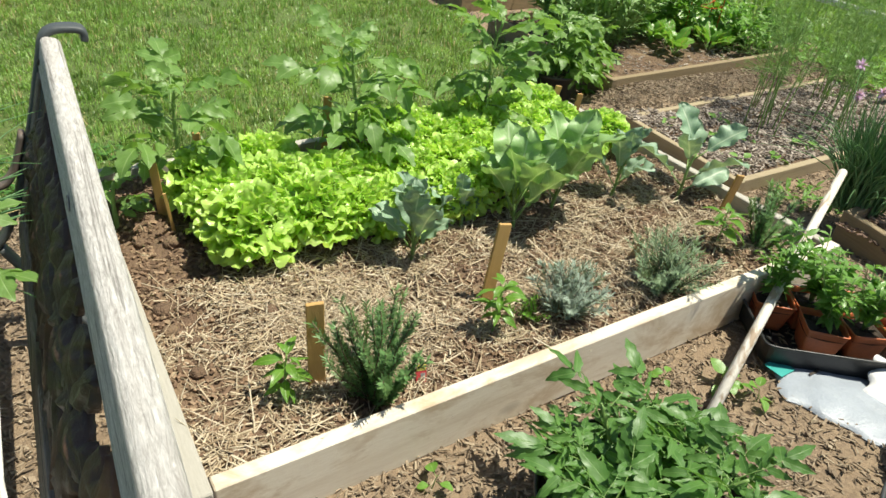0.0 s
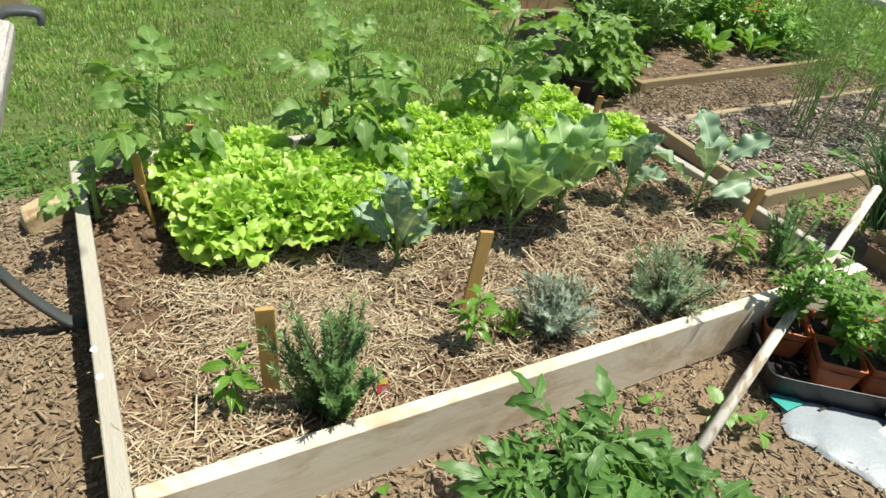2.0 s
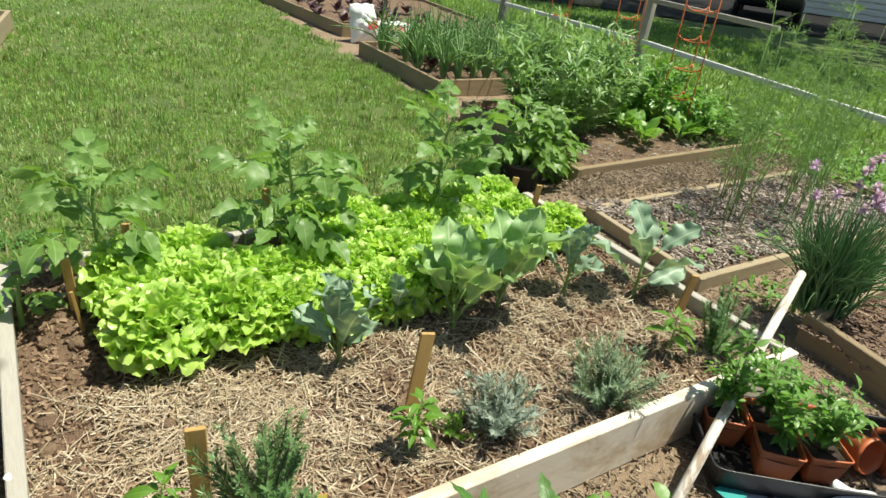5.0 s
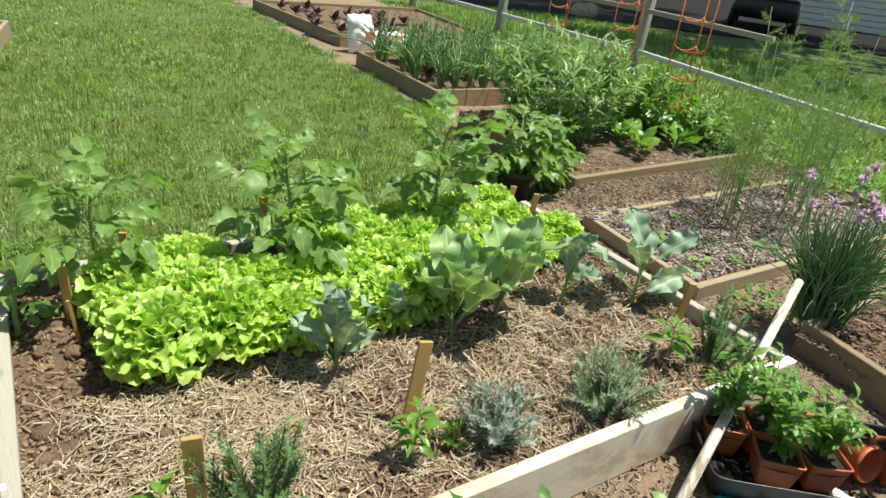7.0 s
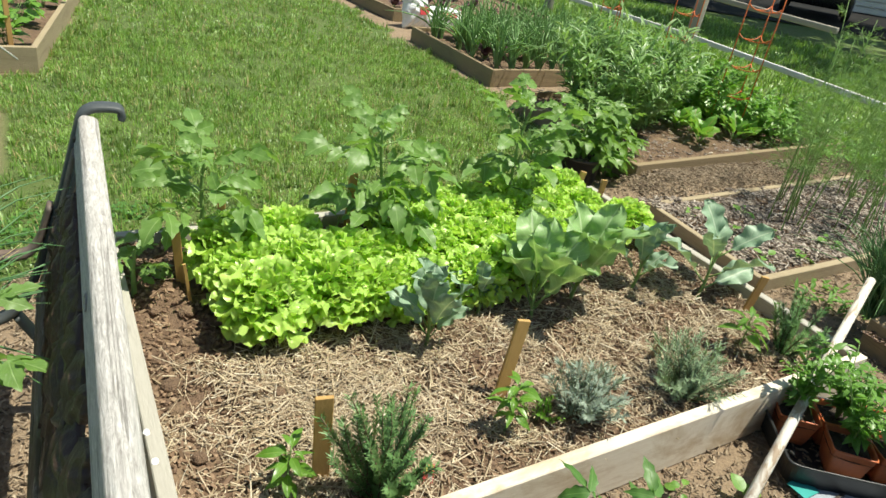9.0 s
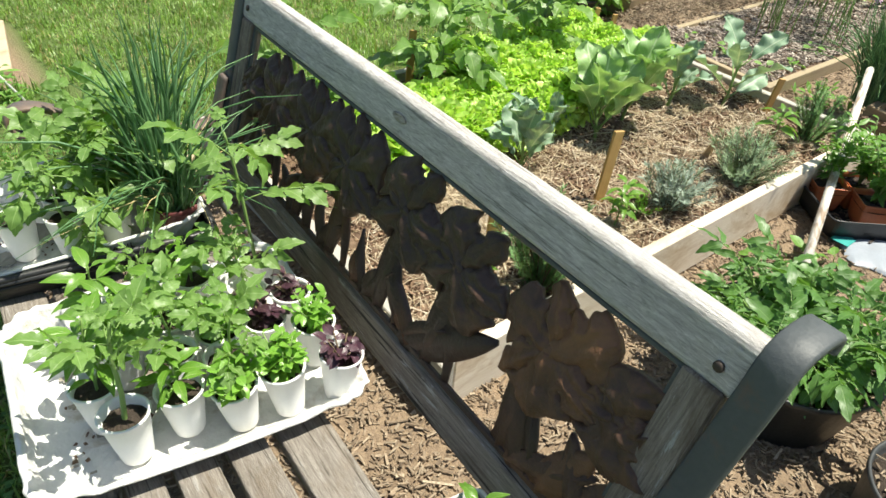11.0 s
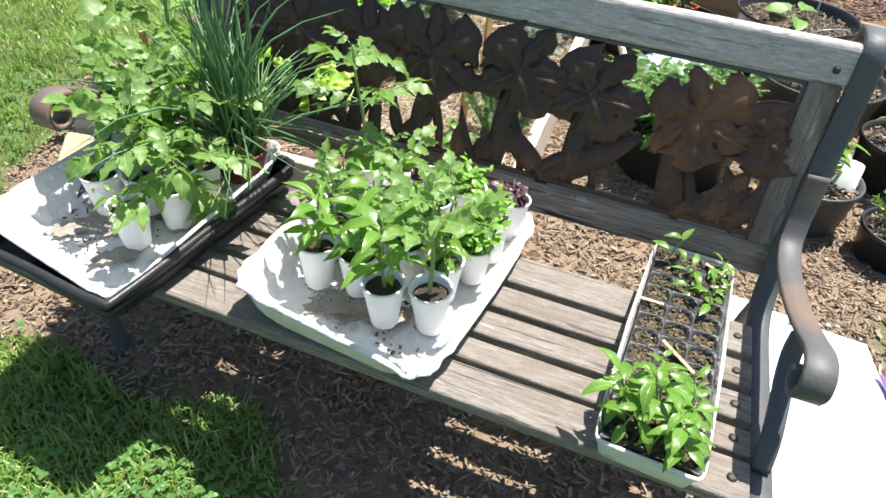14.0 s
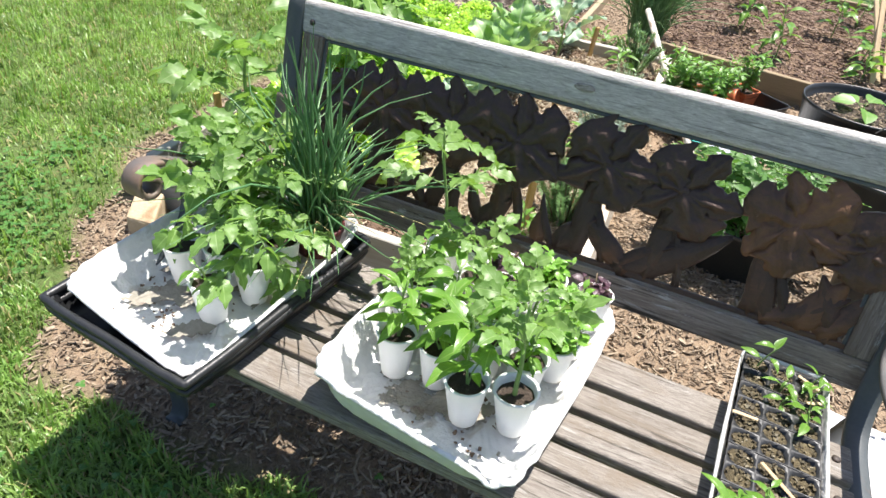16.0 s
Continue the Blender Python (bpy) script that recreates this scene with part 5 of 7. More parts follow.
tagged(part("wooden_stake", bevel_box(0.16, 0.006, 0.010, 0.001), STAKE_WOOD, None, "", pose(0.18, 1.0, 0.115, 4, -8, 10) @ pose(0, 0, 0.08, 0, -90, 0), smooth=False), "thin split sliver of cedar in bare soil", "stake", "plant stakes")
for x, y in ((-0.026, 0.437), (-0.023, 0.342)):
    lump("paint_blob", pose(x, y, 0.168), 0.008, WHITE_BAG, "dried white splash on the weathered board", "splash", y * 9, "white splashes", flat=(1, 1.3, 0.35))

# straw over the front of the bed
n = 27000
sx, sy = prng.uniform(0.0, 2.17, n), prng.uniform(0.03, 1.2, n)
dense = np.where(sy < 0.72, 1.0, 0.25) * np.where((sx < 0.36) & (sy > 0.70), 0.14, 1.0) * np.clip(0.55 + 0.55 * np.sin(sx * 9 + 2 * np.sin(sy * 8)) * np.sin(sy * 12 + 2 * np.sin(sx * 7)), 0.12, 1)
k = prng.uniform(0, 1, n) < dense
sx, sy = sx[k], sy[k]
sp = np.stack((sx, sy, main_z(sx, sy) + prng.uniform(0.002, 0.014, len(sx))), 1)
cl = prng.normal((0.42, 0.42), (0.13, 0.12), (1500, 2))
cl = cl[(cl[:, 0] > 0.02) & (cl[:, 1] > 0.04) & (cl[:, 1] < 0.72)]
sp = np.vstack((sp, np.stack((cl[:, 0], cl[:, 1], main_z(cl[:, 0], cl[:, 1]) + prng.uniform(0.004, 0.022, len(cl))), 1)))
tagged(part("straw_mulch", scatter_chips(prng, sp, 0.050, 0.0023, 0.0014, 0.5), STRAW, smooth=False), "pale dry straw mulch over the bed", "straw", kind="stuff")
n = 16000
sx, sy = prng.uniform(0.0, 2.17, n), prng.uniform(0.03, 1.4, n)
sp = np.stack((sx, sy, main_z(sx, sy) + prng.uniform(0.0, 0.008, n)), 1)
tagged(part("bed_chips", scatter_chips(prng, sp, 0.012, 0.007, 0.006, 0.8), CRUMB, smooth=False), "brown bits of bark and soil crumbs in the bed", "mulch", kind="stuff")


# ---- what stands on the bench ----
def quad_point(quad, s, t):
    a, b, c, d = [np.array(p, float) for p in quad]
    return a * ((1 - s) * (1 - t))[..., None] + b * (s * (1 - t))[..., None] + c * (s * t)[..., None] + d * ((1 - s) * t)[..., None]


def pan_geo(floor, rim, lip=0.012, crumple=0.004, n=72, thick=0.002, r=0.22, seed=1.0, ribs=0.0, floor_dent=0.002):
    """A pan lofted from a floor quad to a rim quad (corners with their own heights), with rounded corners and a lip."""
    th = np.linspace(0, 2 * np.pi, n, endpoint=False)
    c, s = np.cos(th), np.sin(th)
    p = 2 / r if r < 0.9 else 2
    e = 2 / max(p, 2.01)
    sq = np.stack((np.sign(c) * np.abs(c) ** e, np.sign(s) * np.abs(s) ** e), 1)
    rings = []
    wob = lambda k: 0.5 * np.sin(th * 5 + seed * k) + 0.35 * np.sin(th * 11 + seed * 2 + k) + 0.3 * np.sin(th * 23 + seed * 3)

    def ring(quad, scale, dz=0.0, rough=0.0, k=1.0):
        q = quad_point(quad, 0.5 + 0.5 * sq[:, 0] * scale, 0.5 + 0.5 * sq[:, 1] * scale)
        q[:, 2] += dz + rough * wob(k)
        q[:, 0] += rough * 0.7 * wob(k + 2)
        q[:, 1] += rough * 0.7 * wob(k + 4)
        return q

    for sc in (0.02, 0.35, 0.7, 0.94):
        rings.append(ring(floor, sc, 0, floor_dent, sc * 9))
    base = ring(floor, 1.0, 0.003, 0, 1)
    top = ring(rim, 1.0, 0, crumple, 3)
    for u in (0.15, 0.4, 0.65, 0.9):
        q = base * (1 - u) + top * u
        if ribs:
            d = top[:, :2] - base[:, :2]
            q[:, :2] += ribs * np.sign(np.sin(th * 40))[:, None] * d / (np.linalg.norm(d, axis=1)[:, None] + 1e-6)
        q[:, 2] += crumple * 0.5 * wob(u * 7)
        q[:, :2] += (crumple * 0.8 * wob(u * 5 + 2))[:, None] * np.array([0.7, 0.7])
        rings.append(q)
    rings.append(top)
    mid = top.mean(0)
    out = (top - mid)
    out[:, 2] = 0
    out /= np.linalg.norm(out, axis=1)[:, None]
    rings.append(top + out * lip * 0.6 + np.array([0, 0, 0.001]))
    rings.append(top + out * lip - np.array([0, 0, lip * 0.35]))
    g = Geo()
    front = np.vstack(rings)
    back = []
    for i, q in enumerate(rings[::-1]):
        back.append(q + out * (thick if i > 2 else 0.0) - np.array([0, 0, thick]))
    allv = np.vstack([front] + back)
    m = len(rings) * 2
    f = [(i * n + j, i * n + (j + 1) % n, (i + 1) * n + (j + 1) % n, (i + 1) * n + j) for i in range(m - 1) for j in range(n)]
    f.append(tuple(range(n))[::-1])
    f.append(tuple((m - 1) * n + j for j in range(n)))
    g.add(allv, f)
    return g


sz = seat_z
tray = thing("seedling_tray", BENCH, "crumpled white plastic pan holding seedling cups on the bench", "tray", "seedling trays")
part("pan", pan_geo([(-0.165, 0.235, sz(0.265) + 0.004), (0.165, 0.24, sz(0.26) + 0.004), (0.185, 0.685, sz(0.685) + 0.004), (-0.138, 0.705, sz(0.70) + 0.004)],
                    [(-0.208, 0.200, 0.388), (0.205, 0.205, 0.415), (0.218, 0.700, 0.446), (-0.163, 0.722, 0.398)], 0.010, 0.0065, n=120, r=0.26, seed=2.3), PAN, tray)
flat = thing("propagation_tray", BENCH, "black plastic nursery tray overhanging the bench front", "tray")
part("body", pan_geo([(0.352, 0.290, sz(0.30) + 0.003), (0.716, 0.262, sz(0.28) + 0.003), (0.728, 0.770, sz(0.70) + 0.002), (0.385, 0.804, sz(0.70) + 0.002)],
                     [(0.342, 0.280, 0.402), (0.726, 0.252, 0.402), (0.738, 0.780, 0.418), (0.375, 0.814, 0.418)], 0.014, 0.0, r=0.16, seed=1, ribs=0.002, floor_dent=0.0), BLACK_PLASTIC, flat)
rim_path = [(0.342, 0.280, 0.403), (0.726, 0.252, 0.403), (0.738, 0.780, 0.419), (0.375, 0.814, 0.419)]
edge = []
for q in range(5):
    a, b = np.array(rim_path[q % 4]), np.array(rim_path[(q + 1) % 4])
    edge += [a + (b - a) * w for w in ((0.06, 0.5, 0.94) if q < 4 else (0.06,))]
part("rim", tube(Geo(), smooth_path([tuple(p) for p in edge], 4), 0.0085, 8), BLACK_PLASTIC, flat, "rolled black rim")
part("ledge", tube(Geo(), smooth_path([(p[0] + 0.003 * (1 if p[0] < 0.5 else -1), p[1] + 0.003 * (1 if p[1] < 0.5 else -1), p[2] - 0.022) for p in edge], 4), 0.0075, 8), BLACK_PLASTIC, flat, "moulded black ledge below the rim")
tray_b = thing("seedling_tray", BENCH, "white foil pan with dirt stains set in the black tray", "tray", "seedling trays")
part("pan", pan_geo([(0.380, 0.33, 0.368), (0.645, 0.31, 0.368), (0.672, 0.725, 0.376), (0.402, 0.755, 0.376)],
                    [(0.358, 0.285, 0.446), (0.690, 0.275, 0.470), (0.716, 0.752, 0.452), (0.384, 0.797, 0.412)], 0.008, 0.0040, n=160, r=0.22, seed=4.1, thick=0.0015, ribs=0.0022), PAN, tray_b)
txt = bpy.data.curves.new("writing", "FONT")
txt.body, txt.size, txt.extrude, txt.align_x, txt.align_y = "BASIL", 0.026, 0.0005, "CENTER", "CENTER"
txt_ob = bpy.data.objects.new("writing", txt)
txt_mesh = bpy.data.meshes.new_from_object(txt_ob)
bpy.data.objects.remove(txt_ob)
txt_mesh.materials.clear()
txt_mesh.materials.append(IRON_DARK)
part("writing", txt_mesh, None, tray_b, "black marker lettering", Matrix(((0, -0.25, -0.968, 0.3640), (-1, 0, 0, 0.470), (0, 0.968, -0.25, 0.412), (0, 0, 0, 1))))
for (bx, by, bz, w) in ((0.3690, 0.54, 0.420, 0.04), (0.3700, 0.555, 0.408, 0.03)):
    part("writing_bar", bevel_box(0.0012, w, 0.006, 0.0002, bx - 0.004, by, bz), PRINT_GREY, tray_b, "dark scribbled marker line", smooth=False)


for host, a0, a1, b0, b1, zc, n in ((tray, -0.10, 0.15, 0.52, 0.66, 0.361, 130), (tray_b, 0.45, 0.68, 0.50, 0.71, 0.380, 220)):
    q = np.stack((prng.uniform(a0, a1, n), prng.uniform(b0, b1, n), np.full(n, zc)), 1)
    keep = np.sin(q[:, 0] * 45 + 2 * np.sin(q[:, 1] * 38)) + np.sin(q[:, 1] * 52 + q[:, 0] * 31) > 0.35
    part("soil_crumb", scatter_chips(prng, q[keep], 0.006, 0.004, 0.002, 0.5), BED_SOIL, host, "scattered brown soil crumbs", smooth=False)["kind"] = "stuff"
    na, nb = int((a1 - a0) / 0.005) + 9, int((b1 - b0) / 0.005) + 9
    ga, gb = np.meshgrid(a0 - 0.02 + 0.005 * np.arange(na), b0 - 0.03 + 0.005 * np.arange(nb), indexing="ij")
    film = np.sin(ga * 31 + 2.2 * np.sin(gb * 27 + a0 * 9)) + np.sin(gb * 37 + 1.7 * np.sin(ga * 43)) + 0.5 * np.sin(ga * 170 + 3 * np.sin(gb * 150)) - 5.0 * (np.hypot((ga - (a0 + a1) / 2) / (a1 - a0), (gb - (b0 + b1) / 2) / (b1 - b0)) - 0.42)
    base = np.array([[sz(y) + 0.0115 if host is tray else 0.368 + 0.020 * (y - 0.33) + 0.0095 for y in row] for row in gb])
    cells = [(i * nb + j, (i + 1) * nb + j, (i + 1) * nb + j + 1, i * nb + j + 1) for i in range(na - 1) for j in range(nb - 1) if film[i:i + 2, j:j + 2].min() > 0.1]
    part("dried_mud", Geo().add(np.stack((ga, gb, base + 0.0012 * np.sin(ga * 90) * np.sin(gb * 80)), -1).reshape(-1, 3), cells), DRIED_MUD, host, "grey-brown film of dried mud")


def cup_of(t, h=0.095, r0=0.025, r1=0.037):
    prof = [(0.002, 0.0), (r0 * 0.96, 0.0), (r0, 0.004), (r0 + (r1 - r0) * 0.5, h * 0.5), (r1 - 0.0005, h - 0.006), (r1 + 0.0015, h - 0.004), (r1 + 0.002, h - 0.001), (r1, h), (r1 - 0.0025, h - 0.001),
            (r1 - 0.0035, h - 0.01), (r0 + (r1 - r0) * 0.7 - 0.003, h * 0.72), (0.002, h * 0.71)]
    part("cup", lathe(Geo(), prof, 28), FOAM, t)
    g = Geo()
    rr = r0 + (r1 - r0) * 0.84 - 0.003
    rings = [(0.001, 0.004), (rr * 0.5, U(0.0, 0.005)), (rr * 0.8, 0.001), (rr, 0.0), (rr * 0.98, -0.006), (0.001, -0.006)]
    lathe(g, [(q, h * 0.82 + z) for q, z in rings], 20)
    g.v[-1][:, 2] += 0.0022 * np.sin(g.v[-1][:, 0] * 300 + g.v[-1][:, 1] * 230)
    part("soil", g, SOIL, t)
    return h * 0.83


LABELS = {"stemmed": "white foam cup with a thick-stemmed tomato seedling", "sparse": "white foam cup with a small sparse pepper seedling", "droopy": "white foam cup with a drooping tomato seedling", "tomato": "white foam cup with a green tomato seedling", "pepper": "white foam cup with a glossy pepper seedling", "basil": "white foam cup overflowing with green basil",
          "purple": "white foam cup with dark purple basil", "tall": "white foam cup with a tall thin tomato seedling"}
PURPLE_LEAVES = meshes_of("purple_basil_leaf", [stalked(0.036, 0.022, oval, 0.006, 0.0008, U(0.1, 0.3), U(0.3, 0.9), 0.05, 1.5, U(0, 6), 5, 1) for _ in range(3)], [PURPLE_BASIL, BARK])


def seedling(a, b, z, kind, lean=0.0, scale=1.0):
    t = thing("seedling_cup", on_bench(a, b, z, U(0, 360)) @ pose(0, 0, 0, lean, 0, 0), LABELS[kind], "seedling cup", "seedling cups")
    top = cup_of(t)
    if kind == "tomato":
        for _ in range(1):
            grow_tomato(t, 0.13 * scale, 8, 0.52 * scale, 0.0034, top - 0.01, 0.12, 0.35, meshes=TOM_LEAVES, up=(10, 50))
    elif kind == "stemmed":
        grow_tomato(t, 0.19 * scale, 8, 0.62 * scale, 0.0046, top - 0.01, 0.12, 0.58, up=(5, 40))
    elif kind == "sparse":
        grow_pepper(t, 0.07 * scale, 6, 0.75 * scale, 0.0025, top - 0.01, 0.3, 0.3)
    elif kind == "droopy":
        grow_tomato(t, 0.13 * scale, 11, 0.56 * scale, 0.0034, top - 0.01, 0.3, 0.12, up=(-35, 25))
    elif kind == "tall":
        grow_tomato(t, 0.28 * scale, 7, 0.74, 0.0040, top - 0.01, 0.10, 0.50, up=(0, 30))
    elif kind == "pepper":
        grow_pepper(t, 0.12 * scale, 13, 0.80 * scale, 0.0025, top - 0.01, 0.1, 0.3)
        grow_pepper(t, 0.09 * scale, 7, 0.66 * scale, 0.002, top - 0.01, 0.4, 0.3)
    elif kind == "basil":
        grow_bushy(t, 0.075 * scale, 0.045, 192, 0.62 * scale, BASIL_LEAVES, top - 0.008, stems=16)
    else:
        grow_bushy(t, 0.055 * scale, 0.036, 48, 0.72 * scale, PURPLE_LEAVES, top - 0.008, stems=8, mat=BARK)
    return t


for a, b, kind, lean, sc in ((-0.030, 0.598, "pepper", 2, 1.25), (-0.110, 0.575, "stemmed", -3, 1.0), (0.048, 0.545, "pepper", 0, 1.1), (0.125, 0.560, "pepper", 4, 1.15), (-0.098, 0.490, "pepper", 2, 0.8),
                             (-0.130, 0.411, "basil", 5, 1.0), (-0.142, 0.333, "basil", 6, 1.05), (-0.152, 0.246, "purple", 5, 1.0), (-0.056, 0.242, "basil", 0, 0.95), (-0.008, 0.315, "purple", 0, 1.0),
                             (0.078, 0.315, "tomato", 0, 1.0), (0.178, 0.255, "tall", 0, 1.05), (0.165, 0.385, "pepper", 0, 1.0), (0.0, 0.395, "basil", 0, 1.0), (0.042, 0.242, "purple", 0, 0.9), (-0.018, 0.475, "tomato", 2, 0.95), (0.070, 0.455, "pepper", 0, 1.0), (-0.062, 0.408, "tomato", 3, 0.9), (0.145, 0.470, "tomato", 2, 0.85)):
    seedling(a, b, sz(b) + 0.012, kind, lean, sc)
for a, b, kind, sc in ((0.600, 0.570, "sparse", 0.8), (0.482, 0.628, "sparse", 0.9), (0.530, 0.535, "tomato", 1.3), (0.452, 0.545, "droopy", 1.3), (0.610, 0.470, "tomato", 1.35), (0.450, 0.455, "droopy", 1.35), (0.530, 0.440, "pepper", 1.3), (0.625, 0.375, "tomato", 1.35), (0.555, 0.350, "tomato", 1.3), (0.555, 0.480, "tomato", 1.2)):
    seedling(a, b, 0.378, kind, 0, sc * 0.98)

# chives in a dark red pot behind the foil pan
t = thing("chive_pot", on_bench(0.450, 0.330, 0.374), "long green chives flopping from a dark red pot", "chives")
part("pot", lathe(Geo(), [(0.002, 0), (0.046, 0), (0.056, 0.055), (0.060, 0.057), (0.060, 0.068), (0.055, 0.068), (0.052, 0.056), (0.002, 0.054)], 26), RED_POT, t)
g = Geo()
arc_blades(g, 40, 0.46, 0.16, 0.0038, 0.050, 0.55, z=0.055)
arc_blades(g, 26, 0.42, 0.26, 0.0034, 0.050, 0.8, z=0.055, az0=-1.4, az1=1.9)
arc_blades(g, 80, 0.27, 0.24, 0.0026, 0.05, 1.0, z=0.055)
part("leaves", g, CHIVE, t)
g = Geo()
arc_blades(g, 26, 0.17, 0.20, 0.0014, 0.04, 1.1, z=0.055)
part("withered_leaves", g, DEAD, t, "dry yellowed blades")

# half a plug tray with young peppers
PLUG = on_bench(-0.541, 0.0, 0, -2.7)
plug = thing("plug_tray", PLUG, "white tray with black plug cells of seed compost", "tray")
T0, T1, TW = 0.172, 0.730, 0.080


def tray_z(b):
    return sz(b) + 0.050 + 0.02 * (b - 0.2)


quad_lo = [(-TW + 0.012, T0 + 0.012, sz(T0 + 0.1) + 0.002), (TW - 0.012, T0 + 0.012, sz(T0 + 0.1) + 0.002), (TW - 0.012, T1 - 0.012, sz(T1) + 0.004), (-TW + 0.012, T1 - 0.012, sz(T1) + 0.004)]
quad_hi = [(-TW, T0, tray_z(T0)), (TW, T0, tray_z(T0)), (TW, T1, tray_z(T1)), (-TW, T1, tray_z(T1))]
part("outer_tray", pan_geo(quad_lo, quad_hi, 0.006, 0.0006, r=0.12, seed=3, floor_dent=0), PAN, plug)
plugs, CELL = [], []
PLUG_MESHES = []
nc, nr = 3, 12
cw, cl = (2 * TW - 0.016) / nc, (T1 - T0 - 0.016) / nr
oct_a = np.linspace(0, 2 * np.pi, 12, endpoint=False) + np.pi / 12
sq_a = np.stack((np.clip(np.cos(oct_a) * 1.45, -1, 1), np.clip(np.sin(oct_a) * 1.45, -1, 1)), 1)
for i in range(nc):
    for j in range(nr):
        cx, cy = -TW + 0.008 + cw * (i + 0.5), T0 + 0.008 + cl * (j + 0.5)
        zz = tray_z(cy) - 0.004
        out = np.stack((cx + sq_a[:, 0] * cw / 2, cy + sq_a[:, 1] * cl / 2, np.full(12, zz)), 1)
        inn = np.stack((cx + np.clip(np.cos(oct_a) * 1.06, -1, 1) * cw * 0.455, cy + np.clip(np.sin(oct_a) * 1.06, -1, 1) * cl * 0.455, np.full(12, zz + 0.0006)), 1)
        low = np.stack((cx + np.clip(np.cos(oct_a) * 1.06, -1, 1) * cw * 0.38, cy + np.clip(np.sin(oct_a) * 1.06, -1, 1) * cl * 0.38, np.full(12, zz - 0.032)), 1)
        f = [(k, (k + 1) % 12, 12 + (k + 1) % 12, 12 + k) for k in range(12)] + [(12 + k, 12 + (k + 1) % 12, 24 + (k + 1) % 12, 24 + k) for k in range(12)]
        if not CELL:
            CELL.append(Geo().add(np.vstack((out, inn, low)) - np.array([cx, cy, zz]), f).mesh("plug_cell", BLACK_PLASTIC))
        part("plug_cell", CELL[0], None, plug, "", pose(cx, cy, zz))
        plugs.append((cx, cy, zz - U(0.006, 0.011)))
for j in range(0, nr + 1, 2):
    cy = T0 + 0.008 + cl * j
    q = tray_z(cy) - 0.003
    part("cell_rib", Geo().add([(-TW + 0.008, cy - 0.0015, q - 0.003), (TW - 0.008, cy - 0.0015, q - 0.003), (TW - 0.008, cy + 0.0015, q - 0.003), (-TW + 0.008, cy + 0.0015, q - 0.003),
               (-TW + 0.008, cy - 0.0012, q + 0.002), (TW - 0.008, cy - 0.0012, q + 0.002), (TW - 0.008, cy + 0.0012, q + 0.002), (-TW + 0.008, cy + 0.0012, q + 0.002)],
              [(4, 5, 6, 7), (0, 1, 5, 4), (2, 3, 7, 6), (1, 2, 6, 5), (3, 0, 4, 7)]), BLACK_PLASTIC, plug, smooth=False)
for q in range(5):
    top = np.stack((np.clip(np.cos(oct_a) * 1.06, -1, 1) * cw * 0.44, np.clip(np.sin(oct_a) * 1.06, -1, 1) * cl * 0.44, prng.uniform(-0.001, 0.002, 12)), 1)
    mid = np.stack((np.cos(oct_a) * cw * 0.2, np.sin(oct_a) * cl * 0.2, prng.uniform(0.0, 0.004, 12)), 1)
    low = top - np.array([0, 0, 0.02])
    f = [(k, (k + 1) % 12, 12 + (k + 1) % 12, 12 + k) for k in range(12)] + [tuple(range(12, 24))] + [(24 + k, 24 + (k + 1) % 12, (k + 1) % 12, k) for k in range(12)]
    PLUG_MESHES.append(Geo().add(np.vstack((top, mid, low)), f).mesh("compost_plug", SEED_SOIL))
for q, (cx, cy, zz) in enumerate(plugs):
    part("compost_plug", PLUG_MESHES[q % 5], None, plug, "", pose(cx, cy, zz, 0, 0, 0))
crumbs = np.array([(cx + prng.uniform(-0.4, 0.4) * cw, cy + prng.uniform(-0.4, 0.4) * cl, zz + prng.uniform(0.001, 0.005)) for cx, cy, zz in plugs for _ in range(34)])
part("compost_crumb", scatter_chips(prng, crumbs, 0.005, 0.0035, 0.003, 0.9), SEED_CRUMB, plug, "loose crumbs of seed compost", smooth=False)["kind"] = "stuff"
for i, j, h, n, size in ((2, 11, 0.09, 13, 0.55), (1, 11, 0.11, 15, 0.6), (0, 11, 0.09, 13, 0.55), (1, 10, 0.11, 15, 0.6), (0, 10, 0.10, 13, 0.6), (2, 10, 0.09, 12, 0.5), (1, 9, 0.09, 12, 0.55), (2, 9, 0.06, 8, 0.45), (0, 9, 0.08, 8, 0.5), (2, 8, 0.05, 6, 0.45),
                         (0, 0, 0.07, 6, 0.5), (1, 1, 0.045, 8, 0.45), (2, 1, 0.045, 8, 0.45), (2, 0, 0.045, 6, 0.45), (2, 3, 0.045, 6, 0.45), (1, 2, 0.03, 4, 0.35), (2, 2, 0.035, 4, 0.35)):
    cx, cy = TW - 0.008 - cw * (i + 0.5), T0 + 0.008 + cl * (j + 0.5)
    t = thing("pepper_seedling", PLUG @ pose(cx, cy, tray_z(cy) - 0.015, 0, 0, U(0, 360)), "young glossy pepper seedling growing in a plug cell", "seedling", "plug seedlings")
    grow_pepper(t, h, max(n - 3, 4), size * 1.22, 0.0018, 0, 0.3, 0.3)
for a, b, rz, ln in ((-0.580, 0.21, -20, 0.045), (-0.590, 0.265, 35, 0.03), (-0.480, 0.375, 10, 0.045), (-0.545, 0.50, -35, 0.075), (-0.575, 0.655, 95, 0.05)):
    tagged(part("label_stick", bevel_box(ln, 0.008, 0.002, 0.0008), BAMBOO, None, "", PLUG @ pose(a + 0.535, b, tray_z(b) + 0.003, 0, 0, rz) @ pose(0, 0, 0, 8, -6, 0), smooth=False), "small pale wooden plant label lying on cells", "plant label", "plug tray labels")


